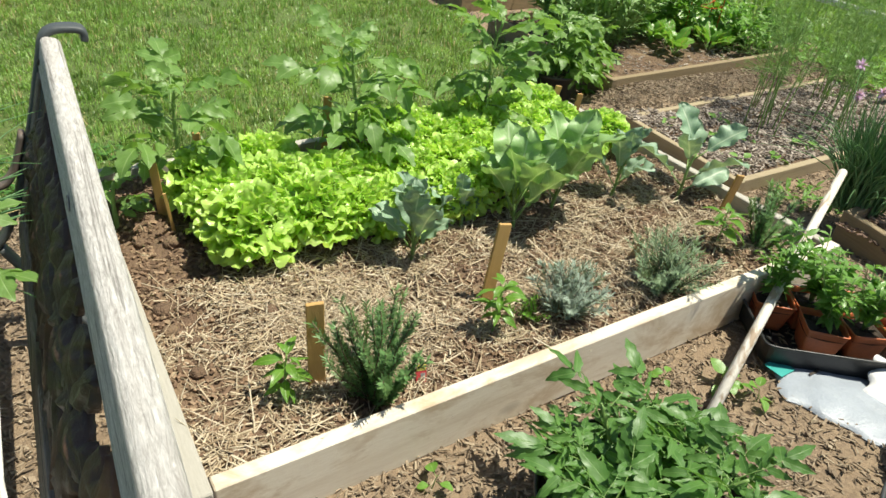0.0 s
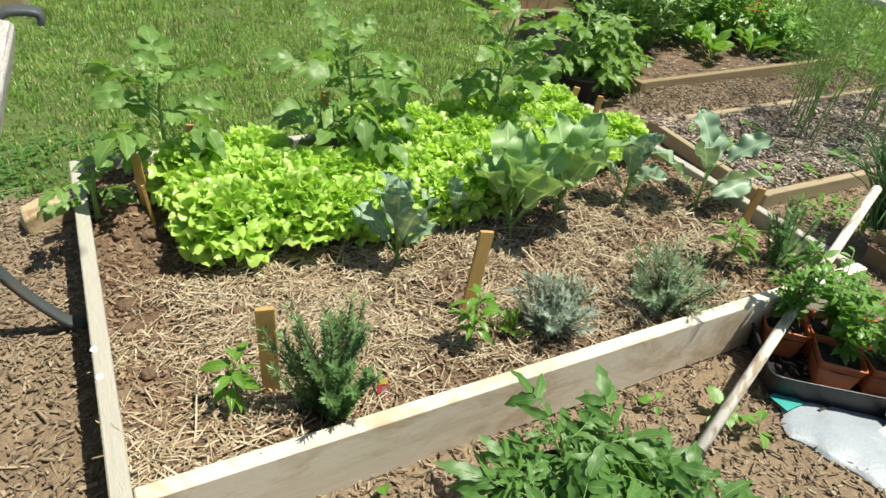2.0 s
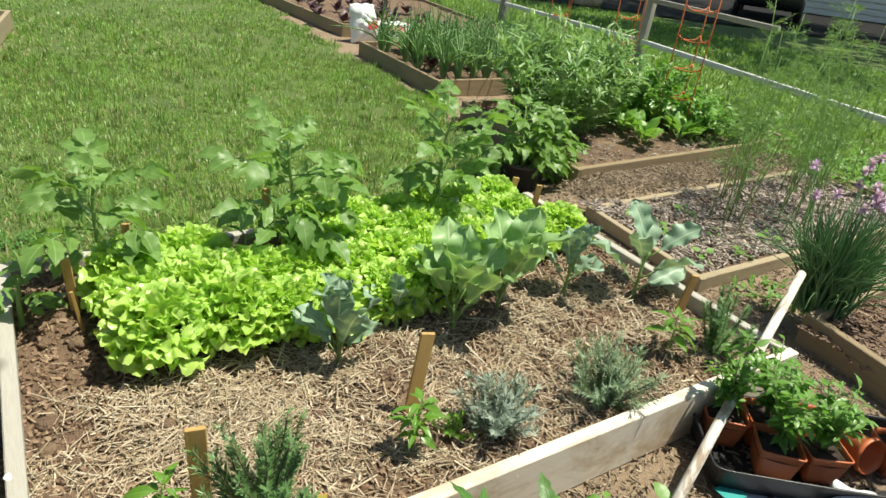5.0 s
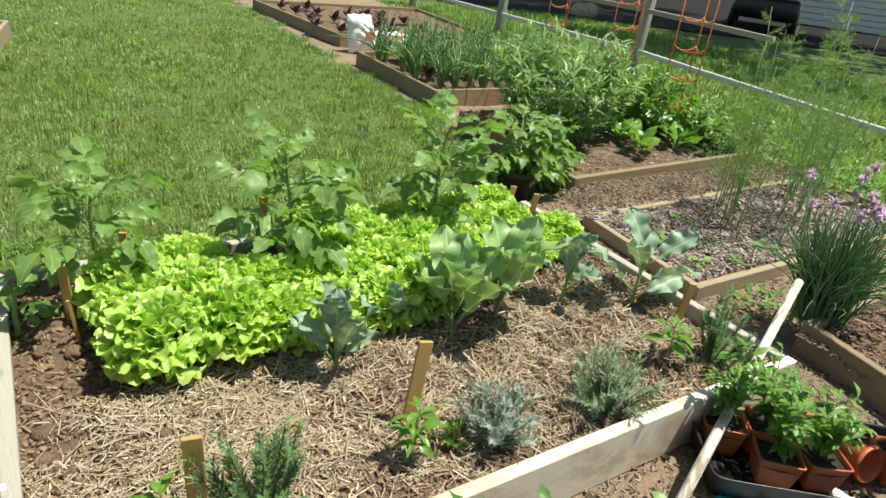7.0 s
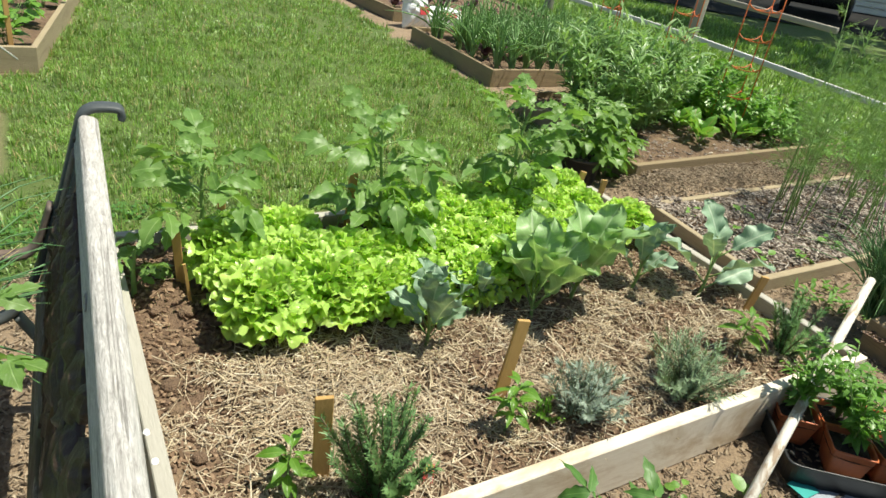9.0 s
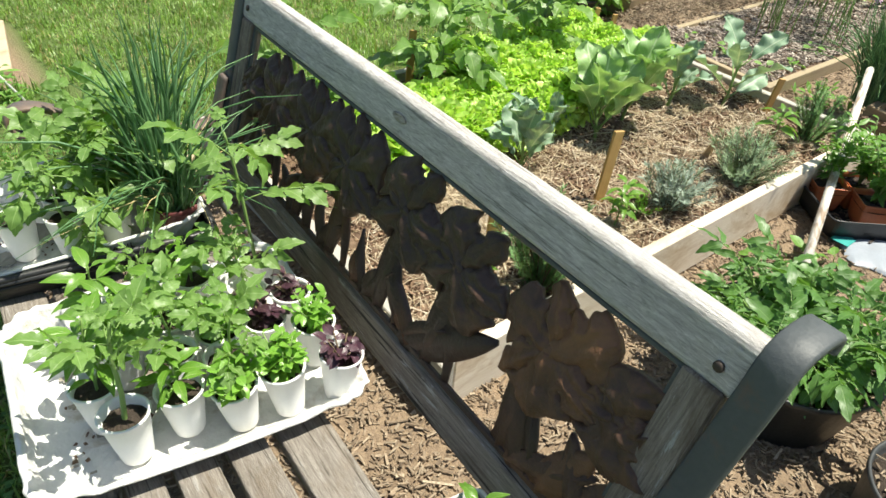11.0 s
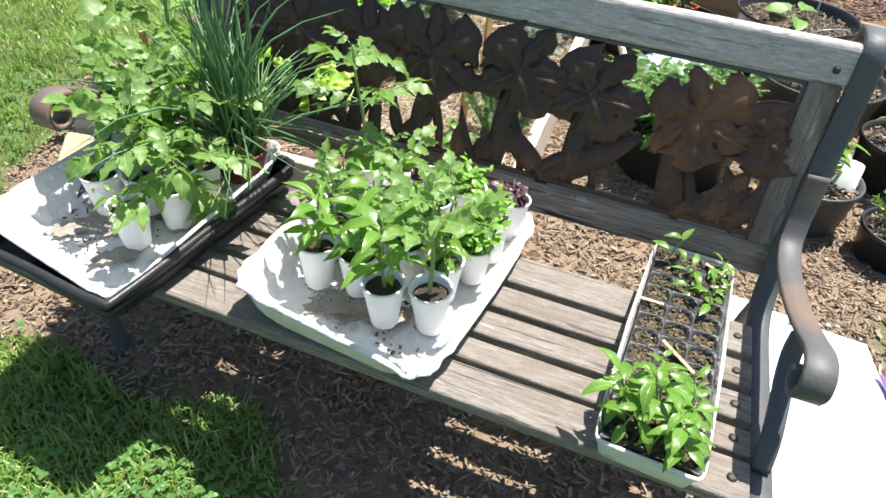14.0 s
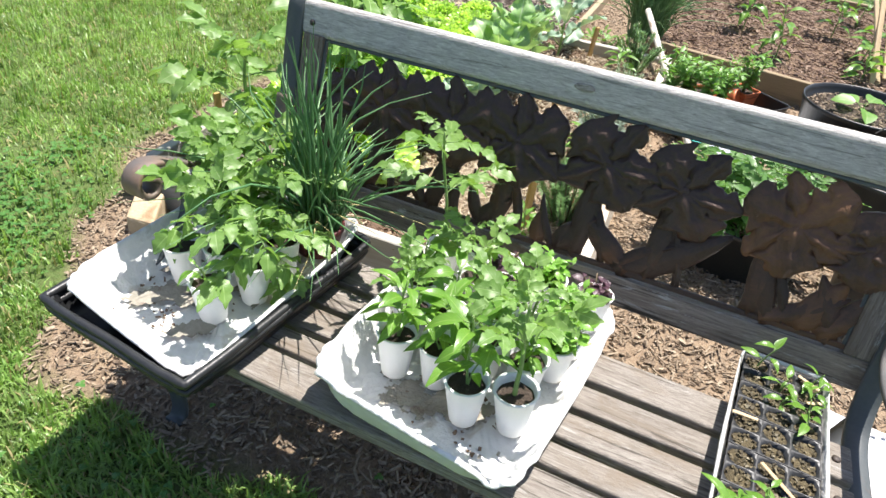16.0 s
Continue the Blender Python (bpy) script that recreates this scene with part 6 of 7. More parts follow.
# ---- pots, trays and bags beside the bed ----
def pot_of(x, y, r, h, material, label, category="pot", group="plant pots", soil=SOIL, fill=0.82, rz=0.0, rim=0.012, taper=0.80):
    t = thing("plant_pot", pose(x, y, float(ground_z(x, y)) - 0.004, 0, 0, rz), label, category, group)
    rb = r * taper
    part("pot", lathe(Geo(), [(0.003, 0), (rb - 0.006, 0), (rb, 0.006), (r - 0.006, h - rim * 1.6), (r - 0.002, h - rim * 1.5), (r, h - 0.004), (r - 0.003, h), (r - 0.008, h - 0.003), (r - 0.012, h - rim * 1.5), (rb + (r - rb) * fill - 0.012, h * fill - 0.01), (0.003, h * fill - 0.02)], 48), material, t)
    g = Geo()
    rr = rb + (r - rb) * fill - 0.009
    lathe(g, [(0.002, h * fill + 0.012), (rr * 0.4, h * fill + 0.012), (rr * 0.75, h * fill + 0.004), (rr, h * fill), (rr, h * fill - 0.02), (0.002, h * fill - 0.02)], 40)
    v = g.v[-1]
    v[:, 2] += 0.006 * np.sin(v[:, 0] * 60 + 2) * np.sin(v[:, 1] * 55)
    part("soil", g, soil, t)
    k = int(420 * (r / 0.2) ** 2)
    rad, az = rr * np.sqrt(prng.uniform(0, 0.95, k)), prng.uniform(0, 6.28, k)
    p = np.stack((rad * np.cos(az), rad * np.sin(az), h * fill + 0.010 + prng.uniform(0, 0.006, k)), 1)
    part("bark_mulch", scatter_chips(prng, p, 0.012, 0.005, 0.003, 0.5), MULCH, t, smooth=False)["kind"] = "stuff"
    return t, h * fill


t, z = pot_of(0.72, -0.44, 0.225, 0.20, BLACK_PLASTIC, "black plastic pot with a bushy dark green tomato plant")
for q in range(8):
    s = thing("tomato_plant", pose(0.72 + 0.08 * math.cos(q * 0.8), -0.44 + 0.08 * math.sin(q * 0.8), z), "bushy dark green potted tomato plant", "tomato plant", "potted tomato stems")
    grow_tomato(s, U(0.08, 0.15), 16, 0.77, 0.006, 0.0, 0.6, 0.1, POT_LEAVES, az=q * 0.8, up=(-5, 40))
t, z = pot_of(0.595, -0.86, 0.152, 0.165, POT_PLASTIC, "dark grey plastic pot with a young pepper plant", rz=10, taper=0.86)
s = thing("pepper_plant", pose(0.61, -0.88, z), "young glossy green pepper plant in a pot", "pepper plant", "potted peppers")
grow_pepper(s, 0.16, 18, 1.2, 0.004, lean=0.05, low=0.2)
c = thing("foam_cup", pose(0.60, -0.955, z - 0.004, 4, 3, 0), "empty white foam cup standing upside down on pot soil", "cup")
part("cup", lathe(Geo(), [(0.003, 0), (0.037, 0), (0.039, 0.004), (0.036, 0.008), (0.026, 0.085), (0.003, 0.087)], 26), FOAM, c)
pot_of(1.20, -0.90, 0.24, 0.25, POT_PLASTIC, "large dark grey tub filled with bark and soil")
pot_of(1.74, -0.85, 0.255, 0.29, BLACK_PLASTIC, "large black tub with a wire loop, filled with bark")
for x, y, z, n in ((1.22, -0.98, 0.215, 3), (1.73, -0.84, 0.255, 3), (1.16, -0.84, 0.215, 2)):
    s = thing("squash_seedling", pose(x, y, z), "small pale green seedling in a large tub", "seedling", "tub seedlings")
    grow_pepper(s, 0.05, n + 2, 1.0, 0.003, 0, 0.2, 0.3, BEAN_LEAVES)
g = Geo()
tube(g, smooth_path([(1.47, -0.86, 0.27), (1.455, -0.89, 0.315), (1.48, -0.95, 0.325), (1.54, -1.01, 0.31), (1.58, -1.03, 0.27)], 5), 0.0028, 6)
tube(g, smooth_path([(1.66, -0.92, 0.26), (1.68, -0.90, 0.36), (1.76, -0.92, 0.40), (1.84, -0.94, 0.34), (1.86, -0.93, 0.25)], 5), 0.0022, 6)
tagged(part("wire_loop", g, WIRE), "bent grey wire loops over the tub rim", "wire")
t, z = pot_of(0.92, -1.19, 0.155, 0.18, BLACK_PLASTIC, "black plastic pot with leafy green herbs")
s = thing("herb_plant", pose(0.92, -1.19, z), "leafy light green herb in a black pot", "herb", "potted herbs")
grow_bushy(s, 0.1, 0.06, 24, 1.9, BASIL_LEAVES, 0, stems=5)
t, z = pot_of(0.47, -1.12, 0.115, 0.12, BLACK_PLASTIC, "small black plastic pot with feathery green herb")
s = thing("herb_plant", pose(0.47, -1.12, z), "feathery fresh green herb in a small pot", "herb", "potted herbs")
grow_sprigs(s, 40, 0.14, 0.12, 50, 0.022, 0.003, BASIL)
t, z = pot_of(1.42, -1.36, 0.20, 0.24, BLACK_PLASTIC, "black plastic tub with young green plants")
s = thing("pepper_plant", pose(1.42, -1.36, z), "young green pepper plant in a black tub", "pepper plant", "potted peppers")
grow_pepper(s, 0.2, 20, 1.4, 0.004, lean=0.05, low=0.2)

# flat of orange pots by the bed corner
FLAT = pose(1.93, -0.22, 0.0, 0, 0, -38)


def box_tray(m, sx, sy, h, label, material=BLACK_PLASTIC, name="nursery_tray"):
    t = thing(name, m, label, "tray", "nursery trays")
    lo = [(-sx / 2 + 0.012, -sy / 2 + 0.012, 0.004), (sx / 2 - 0.012, -sy / 2 + 0.012, 0.004), (sx / 2 - 0.012, sy / 2 - 0.012, 0.004), (-sx / 2 + 0.012, sy / 2 - 0.012, 0.004)]
    hi = [(-sx / 2, -sy / 2, h), (sx / 2, -sy / 2, h), (sx / 2, sy / 2, h), (-sx / 2, sy / 2, h)]
    part("body", pan_geo(lo, hi, 0.008, 0.0, r=0.12, ribs=0.0015, floor_dent=0), material, t)
    return t


box_tray(FLAT @ pose(0.03, -0.04, 0), 0.70, 0.36, 0.095, "black nursery tray holding orange plastic pots")
STEVIA = meshes_of("herb_leaf", [stalked(0.042, 0.017, lance, 0.004, 0.0008, U(0.2, 0.4), U(0.3, 1.0), 0.02, 1.5, U(0, 6), 5, 1) for _ in range(4)], [HERB, STEM])


def square_pot(m, s, h, label):
    t = thing("square_pot", m, label, "pot", "orange square pots")
    lo = [(-s * 0.38, -s * 0.38, 0), (s * 0.38, -s * 0.38, 0), (s * 0.38, s * 0.38, 0), (-s * 0.38, s * 0.38, 0)]
    hi = [(-s / 2, -s / 2, h), (s / 2, -s / 2, h), (s / 2, s / 2, h), (-s / 2, s / 2, h)]
    part("pot", pan_geo(lo, hi, 0.005, 0, r=0.16, floor_dent=0, n=48, thick=0.0025), TERRA, t)
    q = [(x * 0.9, y * 0.9, h * 0.82) for x, y in ((-s * 0.48, -s * 0.48), (s * 0.48, -s * 0.48), (s * 0.48, s * 0.48), (-s * 0.48, s * 0.48))]
    part("soil", pan_geo(q, [(a, b, c + 0.002) for a, b, c in q], 0.001, 0.001, n=40, thick=0.01, r=0.16, floor_dent=0.004), SOIL, t)
    return t


for px, py, plant in ((-0.23, 0.03, 1), (-0.10, 0.045, 1), (-0.11, -0.085, 1), (0.02, -0.07, 1), (0.03, 0.06, 0), (0.28, 0.0, 1)):
    square_pot(FLAT @ pose(px, py, 0.012, 0, 0, U(-8, 8)), 0.118, 0.10, "orange plastic square pot" + (" with a leafy green herb" if plant else " of bare soil"))
    if plant:
        s = thing("herb_plant", FLAT @ pose(px, py, 0.09, 0, 0, U(0, 360)), "upright leafy bright green herb in an orange pot", "herb", "herbs in orange pots")
        grow_bushy(s, U(0.20, 0.25), 0.095, 220, 1.0, STEVIA, 0, stems=14)
p = thing("round_pot", FLAT @ pose(0.155, -0.01, 0.075, 78, 0, 25), "orange plastic pot lying tipped on its side", "pot")
part("pot", lathe(Geo(), [(0.003, -0.045), (0.038, -0.045), (0.052, 0.035), (0.057, 0.037), (0.057, 0.05), (0.052, 0.05), (0.047, 0.035), (0.035, -0.04), (0.003, -0.04)], 30), TERRA, p)


def cushion(m, quad, h, material, label, name, category, seed, n=34, group="", crumple=0.28, wavy=0.006):
    """A filled or crumpled bag: a puffed quad with creases."""
    s, t = np.meshgrid(np.linspace(0, 1, n), np.linspace(0, 1, n), indexing="ij")
    xy = quad_point([(a, b, 0) for a, b in quad], s, t)
    e = np.clip(16 * s * (1 - s) * t * (1 - t), 0, 1) ** 0.42
    crease = 0.5 * np.abs(np.sin(s * 9 + 3 * np.sin(t * 5 + seed))) + 0.5 * np.abs(np.sin(t * 11 + 2.5 * np.sin(s * 6 + seed * 2)))
    top = xy.copy()
    top[..., 2] = h * e * (1 - crumple + crumple * crease) + 0.003
    edge = np.stack((np.sin(t * 17 + seed), np.sin(s * 15 + seed)), -1) * wavy
    top[..., :2] += edge
    low = top.copy()
    low[..., 2] = 0.0
    k = (np.arange(n - 1)[:, None] * n + np.arange(n - 1)[None]).ravel()
    q = np.stack((k, k + n, k + n + 1, k + 1), 1)
    g = Geo().add(top.reshape(-1, 3), q)
    g.add(low.reshape(-1, 3), q[:, ::-1])
    rim = [i * n for i in range(n)] + [(n - 1) * n + j for j in range(1, n)] + [i * n + n - 1 for i in range(n - 2, -1, -1)] + [j for j in range(n - 2, 0, -1)]
    both = np.concatenate((top.reshape(-1, 3)[rim], low.reshape(-1, 3)[rim]))
    c = len(rim)
    g.add(both, [((i + 1) % c, i, i + c, (i + 1) % c + c) for i in range(c)])
    th = thing(name, m, label, category, group)
    part("bag", g, material, th)
    return th


bag = cushion(pose(0, 0, 0.004), [(0.085, -0.600), (0.015, -0.985), (-0.62, -1.10), (-0.66, -0.64)], 0.045, WHITE_BAG, "empty white plastic sack with purple edges lying on mulch", "plastic_sack", "sack", 2.0, wavy=0.016)
for x0, y0, x1, y1, wide in ((-0.10, -1.005, -0.50, -1.075, 0.0), (-0.02, -0.606, -0.27, -0.618, 0.002)):
    s = np.linspace(0, 1, 12)
    v = np.concatenate([np.stack((x0 + (x1 - x0) * s, y0 + (y1 - y0) * s + dy, np.full(12, z) + 0.003 * np.sin(s * 30)), 1) for dy, z in ((0.012 + wide, 0.034), (-0.016 - wide, 0.02 + wide))])
    part("purple_edge", Geo().add(v, np.array([[i, i + 1, i + 13, i + 12] for i in range(11)])), PURPLE, bag, "purple printed edge")
for k in range(6):
    part("print_bar", bevel_box(0.010, 0.012, 0.001, 0.0002, 0.005 + 0.007 * k, -0.80 - 0.024 * k, 0.030), PRINT_GREY, bag, smooth=False)
sheet = cushion(pose(0, 0, 0.004), [(1.50, -0.31), (1.64, -0.17), (1.98, -0.62), (1.60, -0.60)], 0.022, BLUE_SHEET, "bluish white plastic sheet with teal print on the ground", "plastic_sheet", "sheet", 5.0)
part("teal_print", bevel_box(0.07, 0.06, 0.002, 0.0005, 1.585, -0.235, 0.021), TEAL, sheet, smooth=False)
part("black_mark", bevel_box(0.05, 0.008, 0.002, 0.0005, 1.66, -0.30, 0.024), IRON_DARK, sheet, smooth=False)
cushion(pose(1.76, -0.535, 0.01, 0, 0, -60) @ pose(0, 0, 0.0, 22, 0, 0), [(-0.12, 0.0), (0.14, 0.0), (0.11, 0.18), (-0.10, 0.17)], 0.02, WHITE_BAG, "white plastic sheet leaning flat against a tub", "plastic_bag", "bag", 8.0, crumple=0.1)

# painted pole leaning over the bed's front board
PA, PB = np.array([1.165, -0.285, 0.018]), np.array([2.47, 0.195, 0.315])
d = Vector(PB - PA)
pole = thing("painted_pole", pose(*PA) @ d.to_track_quat("X", "Z").to_matrix().to_4x4(), "old white painted pole leaning on the bed's front board", "pole")
part("shaft", tube(Geo(), [(0.03, 0, 0), (d.length * 0.4, 0.002, 0.001), (d.length, 0, 0)], [0.0150, 0.0155], 14), POLE_PAINT, pole)
part("ferrule", tube(Geo(), [(-0.012, 0, 0), (0.05, 0, 0)], 0.0168, 14), BLACK_PLASTIC, pole, "black end sleeve")

# weeds and seedlings in the open mulch
for x, y, n, s in ((1.37, -0.2, 6, 0.5), (1.42, -0.28, 5, 0.45), (1.22, -0.10, 4, 0.3), (0.45, -0.10, 3, 0.4)):
    t = thing("weed", pose(x, y, 0.0), "small green broad-leaved weed in the mulch", "weed", "weeds in the mulch")
    grow_pepper(t, 0.05, n, s, 0.002, 0, 0.2, 0.2, BEAN_LEAVES)

for x, y, n, s in ((2.72, 0.74, 5, 0.45), (2.80, 1.02, 5, 0.5), (2.95, 0.70, 6, 0.5), (2.76, 1.26, 4, 0.4), (3.12, 1.18, 6, 0.5), (3.05, 0.92, 4, 0.4), (3.30, 0.78, 6, 0.55)):
    t = thing("weed", pose(x, y, 0.045), "small green weed in the chip-covered bed", "weed", "weeds in the asparagus bed")
    grow_pepper(t, 0.05, n, s, 0.002, 0, 0.2, 0.2, BEAN_LEAVES)

# split canes stacked beyond the tubs
for k in range(16):
    x, y = 2.72 + 0.03 * k + U(-0.03, 0.03), -1.05 - 0.035 * k
    m = pose(x, y, 0.10, 0, 0, 20 + U(-12, 12)) @ pose(0, 0, 0, 0, -38 - U(0, 14), 0)
    tagged(part("split_cane", bevel_box(U(0.5, 0.75), 0.028, 0.012, 0.003, 0.3), BAMBOO, None, "", m, smooth=False), "pale split wooden stick leaning in a heap", "stick", "heap of split sticks")


# ---- the neighbouring beds' plants ----
def at(x, y, z):
    return pose(x, y, z)


t = thing("chive_clump", at(2.75, 0.20, 0.09), "large clump of flowering chives with mauve heads", "chives")
g = Geo()
arc_blades(g, 420, 0.50, 0.27, 0.0032, 0.10, 0.6)
part("leaves", g, CHIVE, t)
for k in range(19):
    az, rr, h = U(0, 6.28), U(0.0, 0.27), U(0.42, 0.68)
    x, y = rr * math.cos(az), rr * math.sin(az)
    st = part("flower_stalk", tube(Geo(), [(x * 0.4, y * 0.4, 0), (x * 0.8, y * 0.8, h * 0.6), (x, y, h)], 0.0018, 5), CHIVE, t)
    g = Geo()
    for q in range(36):
        v = prng.normal(size=3)
        v /= np.linalg.norm(v)
        b, f, uv = leaf_blade(0.027, 0.010, lance, 2, 1, 0.2, 0.1)
        g.add(xf(b, aim(x, y, h, math.degrees(math.atan2(v[1], v[0])), math.degrees(math.asin(v[2])), 0)), f, uv)
    part("flower", g, BLOSSOM, st, "mauve flower head")

# feathery asparagus
for fx, fy, h, n in ((3.30, 1.02, 1.05, 8), (3.62, 1.22, 1.15, 7), (3.95, 0.95, 1.30, 8), (4.3, 1.2, 1.25, 8), (3.60, 0.86, 1.15, 7)):
    t = thing("asparagus_fern", at(fx, fy, 0.04), "tall feathery asparagus fern with thin stems", "asparagus", "asparagus ferns")
    for j in range(n):
        az, lean = U(0, 6.28), U(0.02, 0.35)
        s = np.linspace(0, 1, 7)
        hh = h * U(0.55, 1.0)
        bx, by = prng.normal(0, 0.07, 2)
        path = np.stack((bx + lean * hh * s ** 1.5 * math.cos(az), by + lean * hh * s ** 1.5 * math.sin(az), hh * s), 1)
        g = Geo()
        tube(g, path, [0.0038, 0.0015], 5)
        for k in range(20):
            q = U(0.3, 1.0)
            p = np.array([np.interp(q, s, path[:, c]) for c in range(3)])
            ln, a2 = U(0.10, 0.30) * (1.25 - q), U(0, 6.28)
            e = p + np.array([math.cos(a2), math.sin(a2), U(0.0, 0.7)]) * ln
            tw = np.stack([p + (e - p) * w for w in np.linspace(0, 1, 4)])
            tube(g, tw, [0.0012, 0.0006], 3, cap=False)
            needles(g, tw, 24, 0.032, 0.0019, prng, 0, 40)
        part("frond", g, FEATHER, t)


def shrub(x, y, z, r, h, stems, per, size, label, name, mat, category, shape=lance, w=0.28, droop=0.6, up=(-10, 60)):
    """Many thin stems thick with leaves; the leaves of a stem are one part."""
    t = thing(name, at(x, y, z), label, category)
    for j in range(stems):
        az, rr = U(0, 6.28), r * math.sqrt(U(0, 1))
        s = np.linspace(0, 1, 6)
        hh = h * U(0.6, 1.0) * (1 - 0.3 * (rr / r) ** 2)
        out = rr * (0.45 + 0.55 * s ** 1.2)
        path = np.stack((out * math.cos(az) + 0.02 * np.sin(s * 5 + j), out * math.sin(az) + 0.02 * np.cos(s * 6 + j), hh * s), 1)
        g = Geo()
        tube(g, path, [0.004, 0.0015], 5, m=1)
        for k in range(per):
            q = U(0.1, 1.0)
            p = [np.interp(q, s, path[:, c]) for c in range(3)]
            ln = size * U(0.6, 1.2)
            v, f, uv = leaf_blade(ln, ln * w, shape, 4, 1, U(0.1, 0.4), U(0.2, droop + 0.4))
            g.add(xf(v, aim(*p, U(0, 360), U(*up), U(-30, 30))), f, uv, 0)
        part("stem", g, [mat, STEM], t)
    return t


shrub(3.42, 2.60, 0.09, 0.60, 0.82, 130, 42, 0.115, "tall dense green bush of narrow leaves", "pea_bush", BUSH_LEAF, "bush", w=0.15, droop=0.7, up=(5, 75))
shrub(4.35, 2.75, 0.09, 0.55, 0.62, 60, 26, 0.075, "leafy green bush growing round a cage", "bean_bush", WEED, "bush", shape=oval, w=0.5)
shrub(4.75, 2.15, 0.09, 0.40, 0.40, 40, 24, 0.07, "low leafy green bush along the bed", "bean_bush", WEED, "bush", shape=oval, w=0.5)
for x, y, h, s in ((2.62, 1.90, 0.26, 1.15), (2.88, 2.02, 0.30, 1.1)):
    t = thing("tomato_plant", at(x, y, 0.06), "bushy green tomato plant spilling over a bed", "tomato plant", "tomato plants by the bush")
    grow_tomato(t, h, 16, s, 0.009, lean=0.2, low=0.05, up=(-10, 40))
    grow_tomato(t, h * 0.8, 12, s, 0.008, lean=0.6, low=0.05, up=(-10, 40))
# an added black pot gives the dark spot below the tomato leaves
pot_of(2.50, 1.88, 0.13, 0.17, BLACK_PLASTIC, "black pot added for the dark spot under a tomato plant")
t = thing("tomato_plant", at(2.52, 1.90, 0.14), "bushy green tomato plant over an added black pot", "tomato plant")
grow_tomato(t, 0.30, 26, 1.3, 0.008, lean=0.4, low=0.05, up=(-10, 40))
for k in range(46):
    x, y = 3.85 + 1.35 * (k % 8) / 8 + U(-0.08, 0.08), 2.18 + 1.25 * (k // 8) / 6 + U(-0.08, 0.08)
    if (x - 4.15) ** 2 + (y - 2.3) ** 2 < 0.03:
        continue
    t = thing("chard_plant", at(x, y, 0.09), "green chard plant with broad glossy leaves", "chard", "chard plants")
    for i in range(9):
        leaf_on(t, CHARD_LEAVES, aim(0, 0, 0.01, i * 137.5 + U(-20, 20), 35 + 40 * (1 - i / 9), U(-20, 20), U(0.7, 1.15)))
for k in range(48):
    x, y = 3.30 + 2.0 * (k % 12) / 12 + U(-0.06, 0.06), 3.98 + 0.38 * (k // 12) + U(-0.06, 0.06)
    t = thing("onion_plant", at(x, y, 0.10), "upright green onion leaves in a far bed", "onion", "onions in the far bed")
    g = Geo()
    arc_blades(g, 17, 0.56, 0.34, 0.0085, 0.02, 0.8)
    part("leaves", g, ONION_LEAF, t)
for k in range(14):
    x, y = 3.5 + U(0, 1.9), 4.2 + U(0, 1.3)
    t = thing("beet_plant", at(x, y, 0.10), "beet plant with green and reddish leaves", "beet", "beets in the far bed")
    for i in range(8):
        leaf_on(t, CHARD_LEAVES if i % 3 else RED_LEAVES, aim(0, 0, 0.01, i * 137.5, 40 + 35 * (1 - i / 8), U(-20, 20), U(0.6, 0.95)))
for k in range(22):
    x, y = 3.6 + 1.8 * (k % 5) / 5 + U(-0.1, 0.1), 6.7 + 0.5 * (k // 5) + U(-0.1, 0.1)
    t = thing("red_lettuce", at(x, y, 0.10), "dark red leafy lettuce in a far bed", "lettuce", "red lettuces")
    for i in range(9):
        leaf_on(t, RED_LEAVES, aim(0, 0, 0.01, i * 137.5, 30 + 50 * (1 - i / 9), U(-20, 20), U(0.7, 1.1)))
for x, y, h in ((-0.30, 4.22, 0.4), (-0.65, 4.2, 0.45), (-0.42, 4.5, 0.45), (-0.85, 4.4, 0.5), (-0.2, 4.9, 0.45), (-0.6, 5.1, 0.5), (-1.1, 4.25, 0.45), (-1.2, 4.8, 0.5), (-0.05, 5.5, 0.45), (-0.4, 5.7, 0.5)):
    t = thing("bean_plant", at(x, y, 0.10), "leafy green bean plant in a brown bed", "bean plant", "bean plants")
    grow_bushy(t, h * 0.7, 0.2, 44, 1.0, BEAN_LEAVES, 0, stems=7)
tagged(part("wooden_stake", bevel_box(0.35, 0.012, 0.03, 0.002), STAKE_WOOD, None, "", pose(-0.27, 4.12, 0.24, 0, -90, 15), smooth=False), "orange brown cedar stake among bean plants", "stake", "plant stakes")
for x, y, h, n in ((3.35, -0.35, 0.3, 14), (2.85, -0.55, 0.26, 12), (3.6, -0.9, 0.3, 14), (3.2, -1.05, 0.2, 9), (2.75, -1.0, 0.16, 8), (4.0, -0.4, 0.3, 12), (4.1, -1.1, 0.3, 12)):
    t = thing("pepper_plant", at(x, y, 0.09), "thin green pepper plant in mulched bed", "pepper plant", "peppers in the mulched bed")
    grow_pepper(t, h * 1.15, n + 4, 1.8, 0.004, lean=0.15, low=0.2)

